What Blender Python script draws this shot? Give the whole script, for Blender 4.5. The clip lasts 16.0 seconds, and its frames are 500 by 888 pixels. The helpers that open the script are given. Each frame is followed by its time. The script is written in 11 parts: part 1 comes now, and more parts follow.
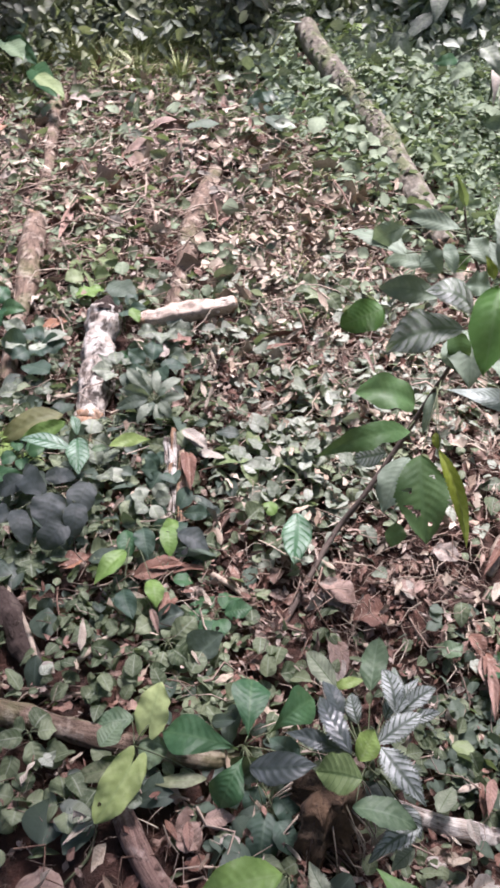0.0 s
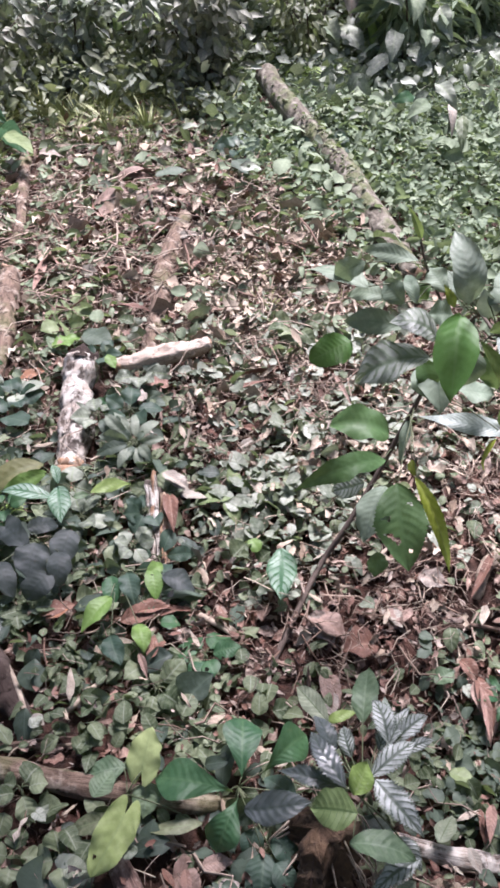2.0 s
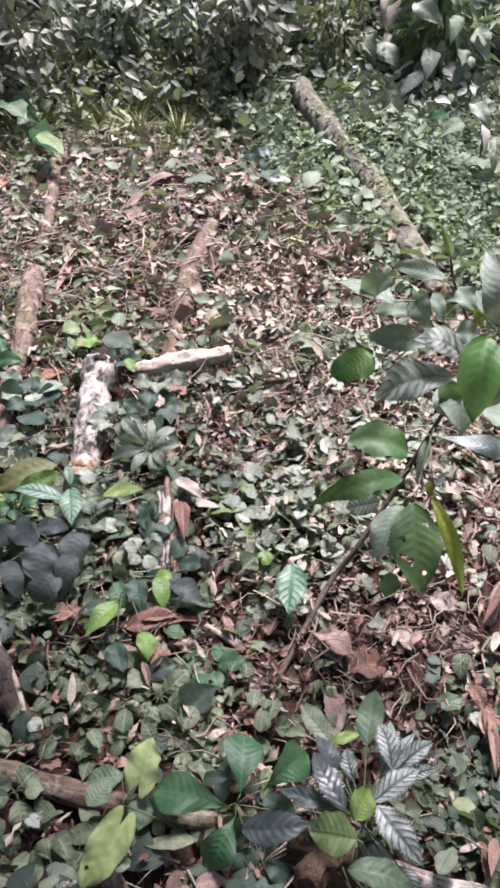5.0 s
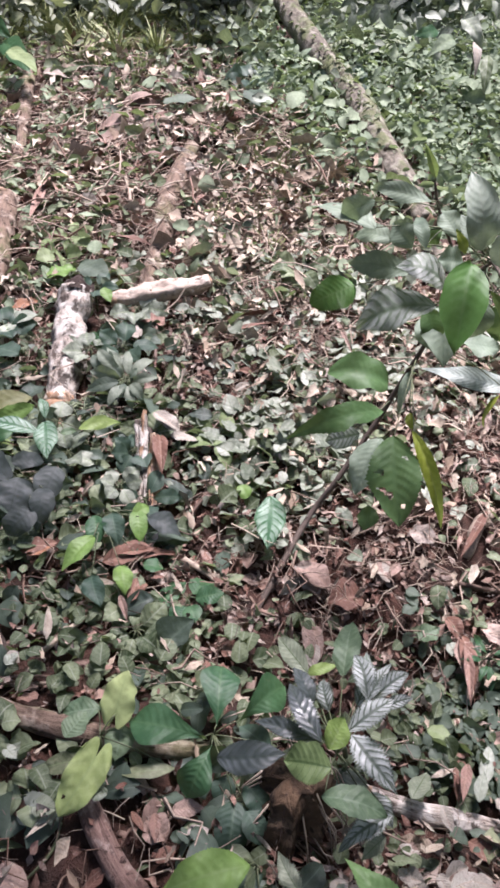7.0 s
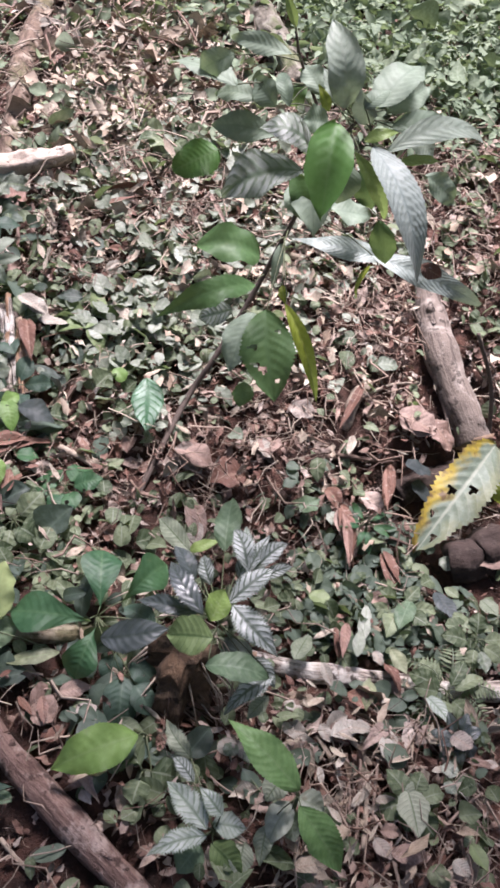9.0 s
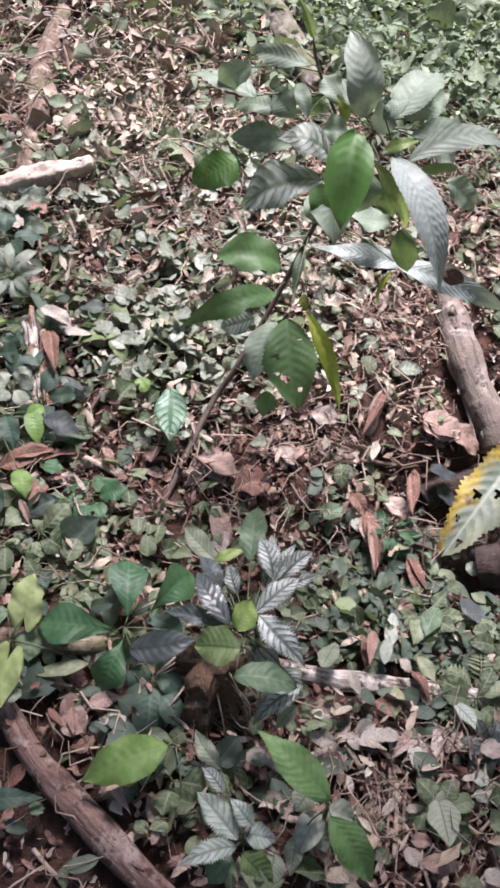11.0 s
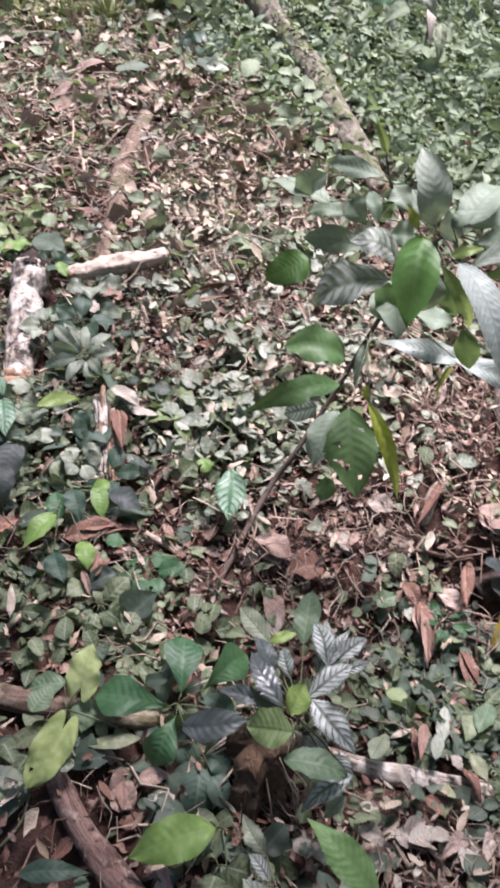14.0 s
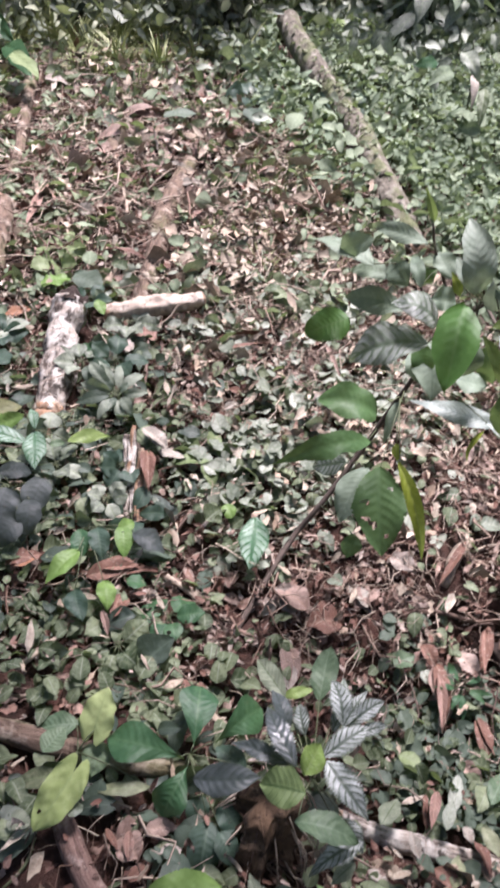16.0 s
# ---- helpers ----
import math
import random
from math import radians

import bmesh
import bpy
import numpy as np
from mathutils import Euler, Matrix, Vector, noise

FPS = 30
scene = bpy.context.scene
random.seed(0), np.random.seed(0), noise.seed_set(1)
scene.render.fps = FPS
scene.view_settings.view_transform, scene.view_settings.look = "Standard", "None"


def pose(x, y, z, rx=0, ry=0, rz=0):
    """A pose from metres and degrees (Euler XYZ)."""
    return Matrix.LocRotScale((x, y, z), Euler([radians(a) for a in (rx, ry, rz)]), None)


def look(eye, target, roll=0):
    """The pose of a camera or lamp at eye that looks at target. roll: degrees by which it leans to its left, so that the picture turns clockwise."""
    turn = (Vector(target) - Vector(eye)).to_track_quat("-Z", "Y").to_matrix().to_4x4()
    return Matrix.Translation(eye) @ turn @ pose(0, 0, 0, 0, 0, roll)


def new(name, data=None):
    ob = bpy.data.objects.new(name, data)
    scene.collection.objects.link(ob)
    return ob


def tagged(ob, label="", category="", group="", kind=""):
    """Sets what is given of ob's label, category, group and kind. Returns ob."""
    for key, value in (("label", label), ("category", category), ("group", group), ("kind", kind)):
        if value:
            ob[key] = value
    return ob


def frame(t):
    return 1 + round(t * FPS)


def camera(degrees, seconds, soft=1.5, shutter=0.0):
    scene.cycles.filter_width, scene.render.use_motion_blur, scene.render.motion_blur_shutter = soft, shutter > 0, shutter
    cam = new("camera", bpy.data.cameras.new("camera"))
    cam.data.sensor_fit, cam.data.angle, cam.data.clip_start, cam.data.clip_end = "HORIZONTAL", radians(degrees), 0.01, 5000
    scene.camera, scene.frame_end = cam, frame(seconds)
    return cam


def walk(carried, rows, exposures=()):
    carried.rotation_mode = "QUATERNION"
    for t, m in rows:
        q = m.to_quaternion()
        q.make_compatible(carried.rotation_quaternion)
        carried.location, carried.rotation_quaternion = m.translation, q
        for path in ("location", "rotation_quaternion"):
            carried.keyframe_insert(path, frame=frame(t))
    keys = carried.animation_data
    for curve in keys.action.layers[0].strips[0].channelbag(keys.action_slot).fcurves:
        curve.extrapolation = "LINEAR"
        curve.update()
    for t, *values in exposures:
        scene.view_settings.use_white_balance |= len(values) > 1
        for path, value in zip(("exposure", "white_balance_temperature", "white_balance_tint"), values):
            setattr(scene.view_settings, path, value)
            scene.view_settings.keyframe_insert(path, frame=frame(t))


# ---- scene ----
# Camera: hand-held, standing on a wooded slope and looking down at its floor.
# The slope's own axes: x across, y uphill, z square to it; TILT lays them into the world.
TILT = pose(0, 0, 0, 15, 0, 0)
UP = Vector((0, math.sin(radians(15)), math.cos(radians(15))))
cam = camera(34.650, 16.0, soft=3.0, shutter=0.3)
PATH = [
    (0.0, (0.0000, 0.0000, 1.4100), (0.0000, 1.4629, 0.0462), 0.072),
    (0.5, (0.0249, -0.0067, 1.4080), (0.0415, 1.4839, 0.0746), -3.123),
    (1.0, (0.0137, -0.0175, 1.4169), (0.0373, 1.4962, 0.1099), -2.243),
    (1.5, (0.0144, -0.0139, 1.4171), (0.0278, 1.5150, 0.1278), -2.363),
    (2.0, (0.0258, -0.0103, 1.4190), (0.0530, 1.5140, 0.1245), -2.688),
    (2.5, (0.0281, -0.0097, 1.4186), (0.0373, 1.5045, 0.1120), -3.254),
    (3.0, (0.0287, 0.0026, 1.4091), (0.0177, 1.5241, 0.1109), -2.387),
    (3.5, (0.0267, -0.0059, 1.4255), (-0.0138, 1.5478, 0.1668), -2.407),
    (3.7, (0.0169, -0.0078, 1.4272), (-0.0340, 1.5522, 0.1767), -1.844),
    (5.8, (0.0414, 0.0255, 1.3883), (0.0934, 1.5060, 0.0447), 0.489),
    (6.0, (0.0506, 0.0297, 1.3848), (0.1312, 1.4735, 0.0032), 0.541),
    (6.5, (0.0510, 0.0292, 1.3804), (0.1023, 1.4469, -0.0294), -0.266),
    (7.0, (0.0396, 0.0297, 1.3827), (0.0647, 1.4608, -0.0141), 0.281),
    (7.5, (0.0420, 0.0298, 1.3850), (0.0605, 1.4515, -0.0215), -0.842),
    (8.0, (0.0478, 0.0376, 1.3741), (0.1280, 1.3834, -0.1031), 1.039),
    (8.5, (0.0399, 0.0461, 1.3704), (0.1700, 1.3456, -0.1443), 4.786),
    (9.0, (0.0804, 0.0370, 1.3539), (0.3543, 1.2365, -0.2229), 6.379),
    (9.2, (0.0769, 0.0314, 1.3542), (0.2947, 1.2659, -0.2042), 4.498),
    (11.3, (0.0776, 0.0499, 1.3670), (0.2920, 1.2557, -0.2142), 3.112),
    (11.5, (0.0802, 0.0422, 1.3632), (0.2337, 1.2586, -0.2170), 0.368),
    (12.0, (0.0624, 0.0437, 1.3806), (0.2451, 1.3310, -0.1391), 3.608),
    (12.5, (0.0690, 0.0359, 1.3691), (0.1885, 1.2887, -0.1853), 0.344),
    (13.0, (0.0541, 0.0335, 1.3802), (0.1733, 1.3351, -0.1336), 1.739),
    (13.5, (0.0561, 0.0327, 1.3929), (0.2061, 1.3749, -0.0823), 2.332),
    (14.0, (0.0469, 0.0229, 1.3998), (0.1631, 1.3978, -0.0480), 1.978),
    (14.5, (0.0080, 0.0300, 1.4288), (0.0306, 1.5039, 0.0771), 4.070),
    (15.0, (0.0170, 0.0416, 1.4005), (0.0530, 1.4359, -0.0330), 2.662),
    (15.5, (0.0223, 0.0478, 1.3984), (0.0546, 1.4007, -0.0742), 1.963),
    (16.0, (0.0172, 0.0352, 1.4211), (0.0965, 1.4784, 0.0387), 4.559),
]
walk(cam, [(t, TILT @ look(eye, target, roll)) for t, eye, target, roll in PATH], exposures=[(0, 1.25, 6040, 26.5), (1.2, 1.25, 5990, 26.5), (2.4, 1.25, 5915, 26.5), (3.6, 1.25, 5915, 26.5), (6, 1.23, 6030, 26.5), (16, 1.23, 6050, 26.5)])

# ---- light: bright haze, broken by the unseen trees added overhead ----
world = bpy.data.worlds.new("sky")
scene.world = world
world.use_nodes = True
wn = world.node_tree.nodes
sky = wn.new("ShaderNodeTexSky")
sky.sky_type, sky.sun_disc = "NISHITA", False
sky.sun_elevation, sky.sun_rotation = radians(73), radians(38)
sky.dust_density = 4.0
sky.air_density = 1.5
world.node_tree.links.new(sky.outputs[0], wn["Background"].inputs[0])
wn["Background"].inputs[1].default_value = 0.048
sun_data = bpy.data.lights.new("sun", "SUN")
sun_data.energy, sun_data.angle, sun_data.color = 5.3, radians(20), (1.0, 0.95, 0.88)
sun = new("sun", sun_data)
sun.matrix_world = look((1.0, 1.3, 5.6), (0, 0, 0))

# ---- materials ----


def nodes_of(name):
    m = bpy.data.materials.new(name)
    m.use_nodes = True
    nt = m.node_tree
    return m, nt, nt.nodes["Principled BSDF"], nt.nodes["Material Output"]


class G:
    """Short hand for a node tree."""

    def __init__(self, nt):
        self.nt = nt

    def put(self, kind, **inputs):
        n = self.nt.nodes.new(kind)
        for k, v in inputs.items():
            self.set(n.inputs[k.replace("_", " ")], v)
        return n

    def set(self, socket, v):
        if isinstance(v, bpy.types.NodeSocket):
            self.nt.links.new(v, socket)
        else:
            socket.default_value = v

    def math(self, op, a, b=0.0, c=0.0, clamp=False):
        n = self.nt.nodes.new("ShaderNodeMath")
        n.operation, n.use_clamp = op, clamp
        for s, v in zip(n.inputs, (a, b, c)):
            self.set(s, v)
        return n.outputs[0]

    def mix(self, fac, a, b, blend="MIX"):
        n = self.nt.nodes.new("ShaderNodeMix")
        n.data_type, n.blend_type = "RGBA", blend
        self.set(n.inputs[0], fac), self.set(n.inputs[6], a), self.set(n.inputs[7], b)
        return n.outputs[2]

    def noise(self, scale, detail=3.0, vec=None, rough=0.55):
        n = self.put("ShaderNodeTexNoise", Scale=scale, Detail=detail, Roughness=rough)
        if vec is not None:
            self.set(n.inputs["Vector"], vec)
        return n.outputs["Fac"]

    def ramp(self, fac, lo, hi):
        n = self.nt.nodes.new("ShaderNodeMapRange")
        n.clamp = True
        self.set(n.inputs[0], fac), self.set(n.inputs[1], lo), self.set(n.inputs[2], hi)
        return n.outputs[0]

    def chance(self):
        """A random number for each object and each loose piece of a mesh."""
        o = self.nt.nodes.new("ShaderNodeObjectInfo").outputs["Random"]
        g = self.nt.nodes.new("ShaderNodeNewGeometry").outputs["Random Per Island"]
        return self.math("FRACT", self.math("MULTIPLY_ADD", o, 7.31, g))

    def bump(self, height, strength, distance):
        n = self.put("ShaderNodeBump", Height=height, Strength=strength, Distance=distance)
        return n.outputs[0]


def rgb(r, g, b):
    return (r, g, b, 1.0)


def leaf_material(name, dark, light, vein=(0.2, 0.26, 0.13), veins=9.0, stripe=0.0, stripe_colour=(0.5, 0.55, 0.45), rough=0.42, through_light=0.3, decay=0.15, edge=None, spots=0.0, ribs=0.12, vein_power=0.5, quilt=0.006, drift=0.0):
    m, nt, bsdf, out = nodes_of(name)
    m["veins"], m["quilt"] = float(veins), quilt
    g = G(nt)
    uv = nt.nodes.new("ShaderNodeSeparateXYZ")
    nt.links.new(nt.nodes.new("ShaderNodeUVMap").outputs[0], uv.inputs[0])
    across = g.math("MULTIPLY", g.math("ABSOLUTE", g.math("SUBTRACT", uv.outputs[0], 0.5)), 2.0)
    along = uv.outputs[1]
    pos = nt.nodes.new("ShaderNodeTexCoord").outputs["Object"]
    luck = g.chance()
    blot = g.noise(35.0, 3.0, pos)
    grain = g.noise(400.0, 2.0, pos)
    colour = g.mix(g.math("POWER", luck, 1.3), rgb(*dark), rgb(*light))
    colour = g.mix(g.math("MULTIPLY", g.ramp(blot, 0.35, 0.75), 0.5), colour, rgb(*[0.5 * (a + b) * 0.75 for a, b in zip(dark, light)]))
    colour = g.mix(g.math("MULTIPLY", g.ramp(g.noise(90.0, 3.0, pos), 0.45, 0.7), 0.35), colour, rgb(*[min(1.0, 1.35 * b + 0.03) for b in light]))
    if drift:
        colour = g.mix(g.math("MULTIPLY", g.ramp(g.noise(3.2, 3.0, pos), 0.42, 0.62), drift), colour, rgb(*[0.9 * a for a in dark]))
    colour = g.mix(g.math("MULTIPLY", g.ramp(across, 0.55, 1.0), 0.25), colour, rgb(*[0.55 * a for a in dark]))
    # side veins, leaning towards the tip
    shift = g.math("MULTIPLY", g.math("SUBTRACT", g.noise(28.0, 2.0, pos), 0.5), 0.7)
    phase = g.math("SUBTRACT", g.math("MULTIPLY", along, veins), g.math("MULTIPLY", g.math("POWER", across, 1.4), veins * 0.2))
    half = g.math("MULTIPLY", g.math("GREATER_THAN", uv.outputs[0], 0.5), 0.4)
    wave = g.math("SINE", g.math("MULTIPLY", g.math("ADD", g.math("ADD", phase, half), shift), 2 * math.pi))
    rib = g.ramp(across, 0.10, 0.03)
    side = g.ramp(wave, 0.86, 0.99)
    if stripe:
        band = g.math("MULTIPLY", g.ramp(g.math("ADD", wave, g.math("MULTIPLY", g.math("SUBTRACT", g.noise(70.0, 4.0, pos), 0.5), 2.6)), 0.95, 0.25), g.ramp(across, 1.0, 0.8))
        band = g.math("MULTIPLY", band, g.math("MULTIPLY_ADD", g.ramp(g.noise(22.0, 3.0, pos), 0.35, 0.6), 0.75, 0.25))
        band = g.math("MULTIPLY", band, g.ramp(across, 0.08, 0.22))
        colour = g.mix(g.math("MULTIPLY", band, stripe), colour, rgb(*stripe_colour))
    colour = g.mix(g.math("MULTIPLY", g.math("MAXIMUM", rib, g.math("MULTIPLY", side, 0.6 * vein_power)), vein_power), colour, rgb(*vein))
    if edge:
        e = g.ramp(g.math("ADD", across, g.math("MULTIPLY", g.math("SUBTRACT", g.noise(20.0, 4.0, pos), 0.5), 2.2)), 0.35, 0.75)
        e = g.math("MULTIPLY", e, g.math("MULTIPLY_ADD", g.math("LESS_THAN", uv.outputs[0], 0.5), -0.85, 1.0))
        colour = g.mix(e, colour, g.mix(g.ramp(g.noise(40.0, 3.0, pos), 0.5, 0.65), rgb(*edge), rgb(0.16, 0.10, 0.05)))
    if decay:
        d = g.math("MULTIPLY", g.ramp(g.noise(60.0, 4.0, pos), 0.66, 0.78), decay * 3)
        colour = g.mix(d, colour, rgb(0.16, 0.10, 0.05))
    if spots:
        colour = g.mix(g.math("MULTIPLY", g.ramp(g.noise(150.0, 1.0, pos), 0.62, 0.7), spots), colour, rgb(0.42, 0.46, 0.36))
    nt.links.new(colour, bsdf.inputs["Base Color"])
    g.set(bsdf.inputs["Roughness"], g.math("MULTIPLY_ADD", blot, 0.25, rough - 0.1))
    bsdf.inputs["Specular IOR Level"].default_value = 0.5 if rough < 0.41 else 0.32
    h = g.math("ADD", g.math("MULTIPLY", wave, 0.5), g.math("MULTIPLY", grain, 0.3))
    nrm = g.bump(h, ribs, 0.0012)
    nt.links.new(nrm, bsdf.inputs["Normal"])
    tr = g.put("ShaderNodeBsdfTranslucent", Color=g.mix(0.6, colour, rgb(0.24, 0.33, 0.09), "MIX"))
    mixer = g.put("ShaderNodeMixShader", Fac=through_light)
    nt.links.new(bsdf.outputs[0], mixer.inputs[1])
    nt.links.new(tr.outputs[0], mixer.inputs[2])
    nt.links.new(mixer.outputs[0], out.inputs[0])
    return m


def bark_material(name, base, dark, pale, pale_amount=0.5, moss=0.0, stretch=14.0, rough=0.9, flake=0.5, crack=(0.25, 0.62), flake_size=48.0):
    m, nt, bsdf, out = nodes_of(name)
    g = G(nt)
    uv = nt.nodes.new("ShaderNodeUVMap").outputs[0]
    scl = g.put("ShaderNodeVectorMath")
    scl.operation = "MULTIPLY"
    nt.links.new(uv, scl.inputs[0])
    scl.inputs[1].default_value = (16.0, stretch, 1.0)
    pos = nt.nodes.new("ShaderNodeTexCoord").outputs["Object"]
    fibre = g.noise(1.0, 5.0, scl.outputs[0], 0.65)
    patch = g.noise(22.0, 5.0, pos, 0.6)
    fine = g.noise(160.0, 3.0, pos)
    colour = g.mix(g.ramp(fibre, *crack), rgb(*dark), rgb(*base))
    colour = g.mix(g.math("MULTIPLY", g.ramp(patch, 0.62 - 0.25 * pale_amount, 0.72 - 0.2 * pale_amount), 0.85), colour, rgb(*pale))
    colour = g.mix(g.math("MULTIPLY", g.ramp(g.noise(flake_size, 4.0, pos), 0.58, 0.64), flake), colour, rgb(*[0.45 * c for c in dark]))
    colour = g.mix(g.math("MULTIPLY", fine, 0.35), colour, rgb(*[0.6 * c for c in base]))
    if moss:
        up = nt.nodes.new("ShaderNodeSeparateXYZ")
        nt.links.new(nt.nodes.new("ShaderNodeNewGeometry").outputs["Normal"], up.inputs[0])
        k = g.math("MULTIPLY", g.ramp(g.noise(9.0, 4.0, pos), 0.5, 0.62), moss)
        colour = g.mix(k, colour, g.mix(fine, rgb(0.05, 0.075, 0.02), rgb(0.14, 0.17, 0.06)))
    nt.links.new(colour, bsdf.inputs["Base Color"])
    bsdf.inputs["Roughness"].default_value = rough
    bsdf.inputs["Specular IOR Level"].default_value = 0.3
    h = g.math("ADD", g.math("MULTIPLY", fibre, 1.0), g.math("MULTIPLY", g.math("ADD", patch, fine), 0.5))
    nt.links.new(g.bump(h, 0.8, 0.005), bsdf.inputs["Normal"])
    return m


def plain_material(name, a, b, scale=60.0, rough=0.85, bump=0.4):
    m, nt, bsdf, out = nodes_of(name)
    g = G(nt)
    pos = nt.nodes.new("ShaderNodeTexCoord").outputs["Object"]
    n = g.noise(scale, 4.0, pos)
    colour = g.mix(g.chance(), rgb(*a), rgb(*b))
    colour = g.mix(g.math("MULTIPLY", g.ramp(n, 0.4, 0.7), 0.5), colour, rgb(*[0.45 * c for c in a]))
    nt.links.new(colour, bsdf.inputs["Base Color"])
    bsdf.inputs["Roughness"].default_value = rough
    nt.links.new(g.bump(n, bump, 0.003), bsdf.inputs["Normal"])
    return m


def dead_material(name, tones, rough=0.7):
    """Dry leaves: each one takes a tone between the given ones."""
    m, nt, bsdf, out = nodes_of(name)
    g = G(nt)
    pos = nt.nodes.new("ShaderNodeTexCoord").outputs["Object"]
    ramp = nt.nodes.new("ShaderNodeValToRGB")
    el = ramp.color_ramp.elements
    while len(el) < len(tones):
        el.new(0.5)
    for i, c in enumerate(tones):
        el[i].position = i / (len(tones) - 1)
        el[i].color = rgb(*c)
    nt.links.new(g.chance(), ramp.inputs[0])
    blot = g.noise(45.0, 5.0, pos, 0.65)
    colour = g.mix(g.math("MULTIPLY", g.ramp(blot, 0.42, 0.66), 0.45), ramp.outputs[0], rgb(0.09, 0.048, 0.034))
    speck = g.noise(260.0, 3.0, pos, 0.7)
    colour = g.mix(g.math("MULTIPLY", g.ramp(speck, 0.56, 0.66), 0.35), colour, rgb(0.05, 0.028, 0.02))
    colour = g.mix(g.math("MULTIPLY", g.ramp(g.noise(110.0, 3.0, pos), 0.58, 0.72), 0.35), colour, rgb(0.5, 0.42, 0.36))
    uv = nt.nodes.new("ShaderNodeSeparateXYZ")
    nt.links.new(nt.nodes.new("ShaderNodeUVMap").outputs[0], uv.inputs[0])
    across = g.math("ABSOLUTE", g.math("SUBTRACT", uv.outputs[0], 0.5))
    colour = g.mix(g.math("MULTIPLY", g.ramp(across, 0.05, 0.015), 0.4), colour, rgb(0.3, 0.2, 0.14))
    wave = g.math("SINE", g.math("MULTIPLY", g.math("SUBTRACT", g.math("MULTIPLY", uv.outputs[1], 8.0), g.math("MULTIPLY", across, 3.0)), 6.283))
    nt.links.new(colour, bsdf.inputs["Base Color"])
    bsdf.inputs["Roughness"].default_value = rough
    bsdf.inputs["Specular IOR Level"].default_value = 0.4
    nt.links.new(g.bump(g.math("ADD", g.math("MULTIPLY", wave, 0.07), g.math("ADD", blot, g.math("MULTIPLY", speck, 0.3))), 0.8, 0.003), bsdf.inputs["Normal"])
    return m


def soil_material():
    m, nt, bsdf, out = nodes_of("soil")
    g = G(nt)
    pos = nt.nodes.new("ShaderNodeTexCoord").outputs["Object"]
    big, mid, fine = g.noise(2.5, 4.0, pos), g.noise(28.0, 5.0, pos, 0.65), g.noise(220.0, 4.0, pos, 0.7)
    colour = g.mix(g.ramp(mid, 0.35, 0.68), rgb(0.018, 0.0085, 0.0055), rgb(0.10, 0.043, 0.028))
    colour = g.mix(g.math("MULTIPLY", g.ramp(big, 0.45, 0.65), 0.5), colour, rgb(0.06, 0.034, 0.025))
    colour = g.mix(g.math("MULTIPLY", g.ramp(fine, 0.58, 0.7), 0.5), colour, rgb(0.15, 0.082, 0.056))
    nt.links.new(colour, bsdf.inputs["Base Color"])
    bsdf.inputs["Roughness"].default_value = 0.95
    nt.links.new(g.bump(g.math("ADD", mid, g.math("MULTIPLY", fine, 0.6)), 1.0, 0.012), bsdf.inputs["Normal"])
    return m


SOIL = soil_material()
COVER = leaf_material("ground_cover_leaf", (0.036, 0.062, 0.028), (0.285, 0.335, 0.20), vein=(0.34, 0.38, 0.28), veins=5, rough=0.52, decay=0.25, ribs=0.4, vein_power=0.6, drift=0.5)
FINE = leaf_material("fine_herb_leaf", (0.13, 0.185, 0.12), (0.345, 0.41, 0.28), vein=(0.24, 0.3, 0.17), veins=5, rough=0.75, decay=0.08, drift=0.5)
SHADE = leaf_material("shade_herb_leaf", (0.022, 0.036, 0.03), (0.12, 0.165, 0.125), vein=(0.14, 0.19, 0.14), veins=6, rough=0.48, decay=0.05)
SHRUB = leaf_material("shrub_leaf", (0.07, 0.092, 0.062), (0.35, 0.385, 0.305), veins=7, rough=0.5, decay=0.1, through_light=0.12)
DUSTY = leaf_material("dusty_brownish_leaf", (0.125, 0.13, 0.098), (0.31, 0.315, 0.25), veins=7, rough=0.55, decay=0.3, through_light=0.12)
BROAD = leaf_material("broad_herb_leaf", (0.12, 0.165, 0.10), (0.29, 0.345, 0.235), vein=(0.26, 0.31, 0.22), veins=7, rough=0.8, decay=0.1, through_light=0.18)
OLIVE = leaf_material("olive_leaf", (0.08, 0.10, 0.05), (0.29, 0.31, 0.19), veins=7, rough=0.5, decay=0.15, through_light=0.2)
GREEN = leaf_material("green_leaf", (0.027, 0.088, 0.042), (0.055, 0.132, 0.054), vein=(0.085, 0.165, 0.075), veins=9, rough=0.46, decay=0.1, through_light=0.3, ribs=0.25, vein_power=0.6, quilt=0.009)
TEAL = leaf_material("blue_green_leaf", (0.034, 0.07, 0.05), (0.06, 0.102, 0.074), vein=(0.12, 0.18, 0.12), veins=9, rough=0.5, decay=0.08, ribs=0.2)
LIME = leaf_material("yellow_green_leaf", (0.18, 0.285, 0.065), (0.29, 0.40, 0.125), vein=(0.28, 0.36, 0.14), veins=9, rough=0.45, decay=0.1, through_light=0.4, spots=0.2)
YELLOW = leaf_material("yellowing_leaf", (0.24, 0.30, 0.03), (0.32, 0.38, 0.05), vein=(0.36, 0.4, 0.14), veins=8, rough=0.45, decay=0.2, through_light=0.4)
RIBBED = leaf_material("ribbed_leaf", (0.115, 0.175, 0.062), (0.16, 0.225, 0.09), vein=(0.04, 0.08, 0.025), veins=8, vein_power=0.9, rough=0.45, decay=0.05, ribs=0.3, quilt=0.010)
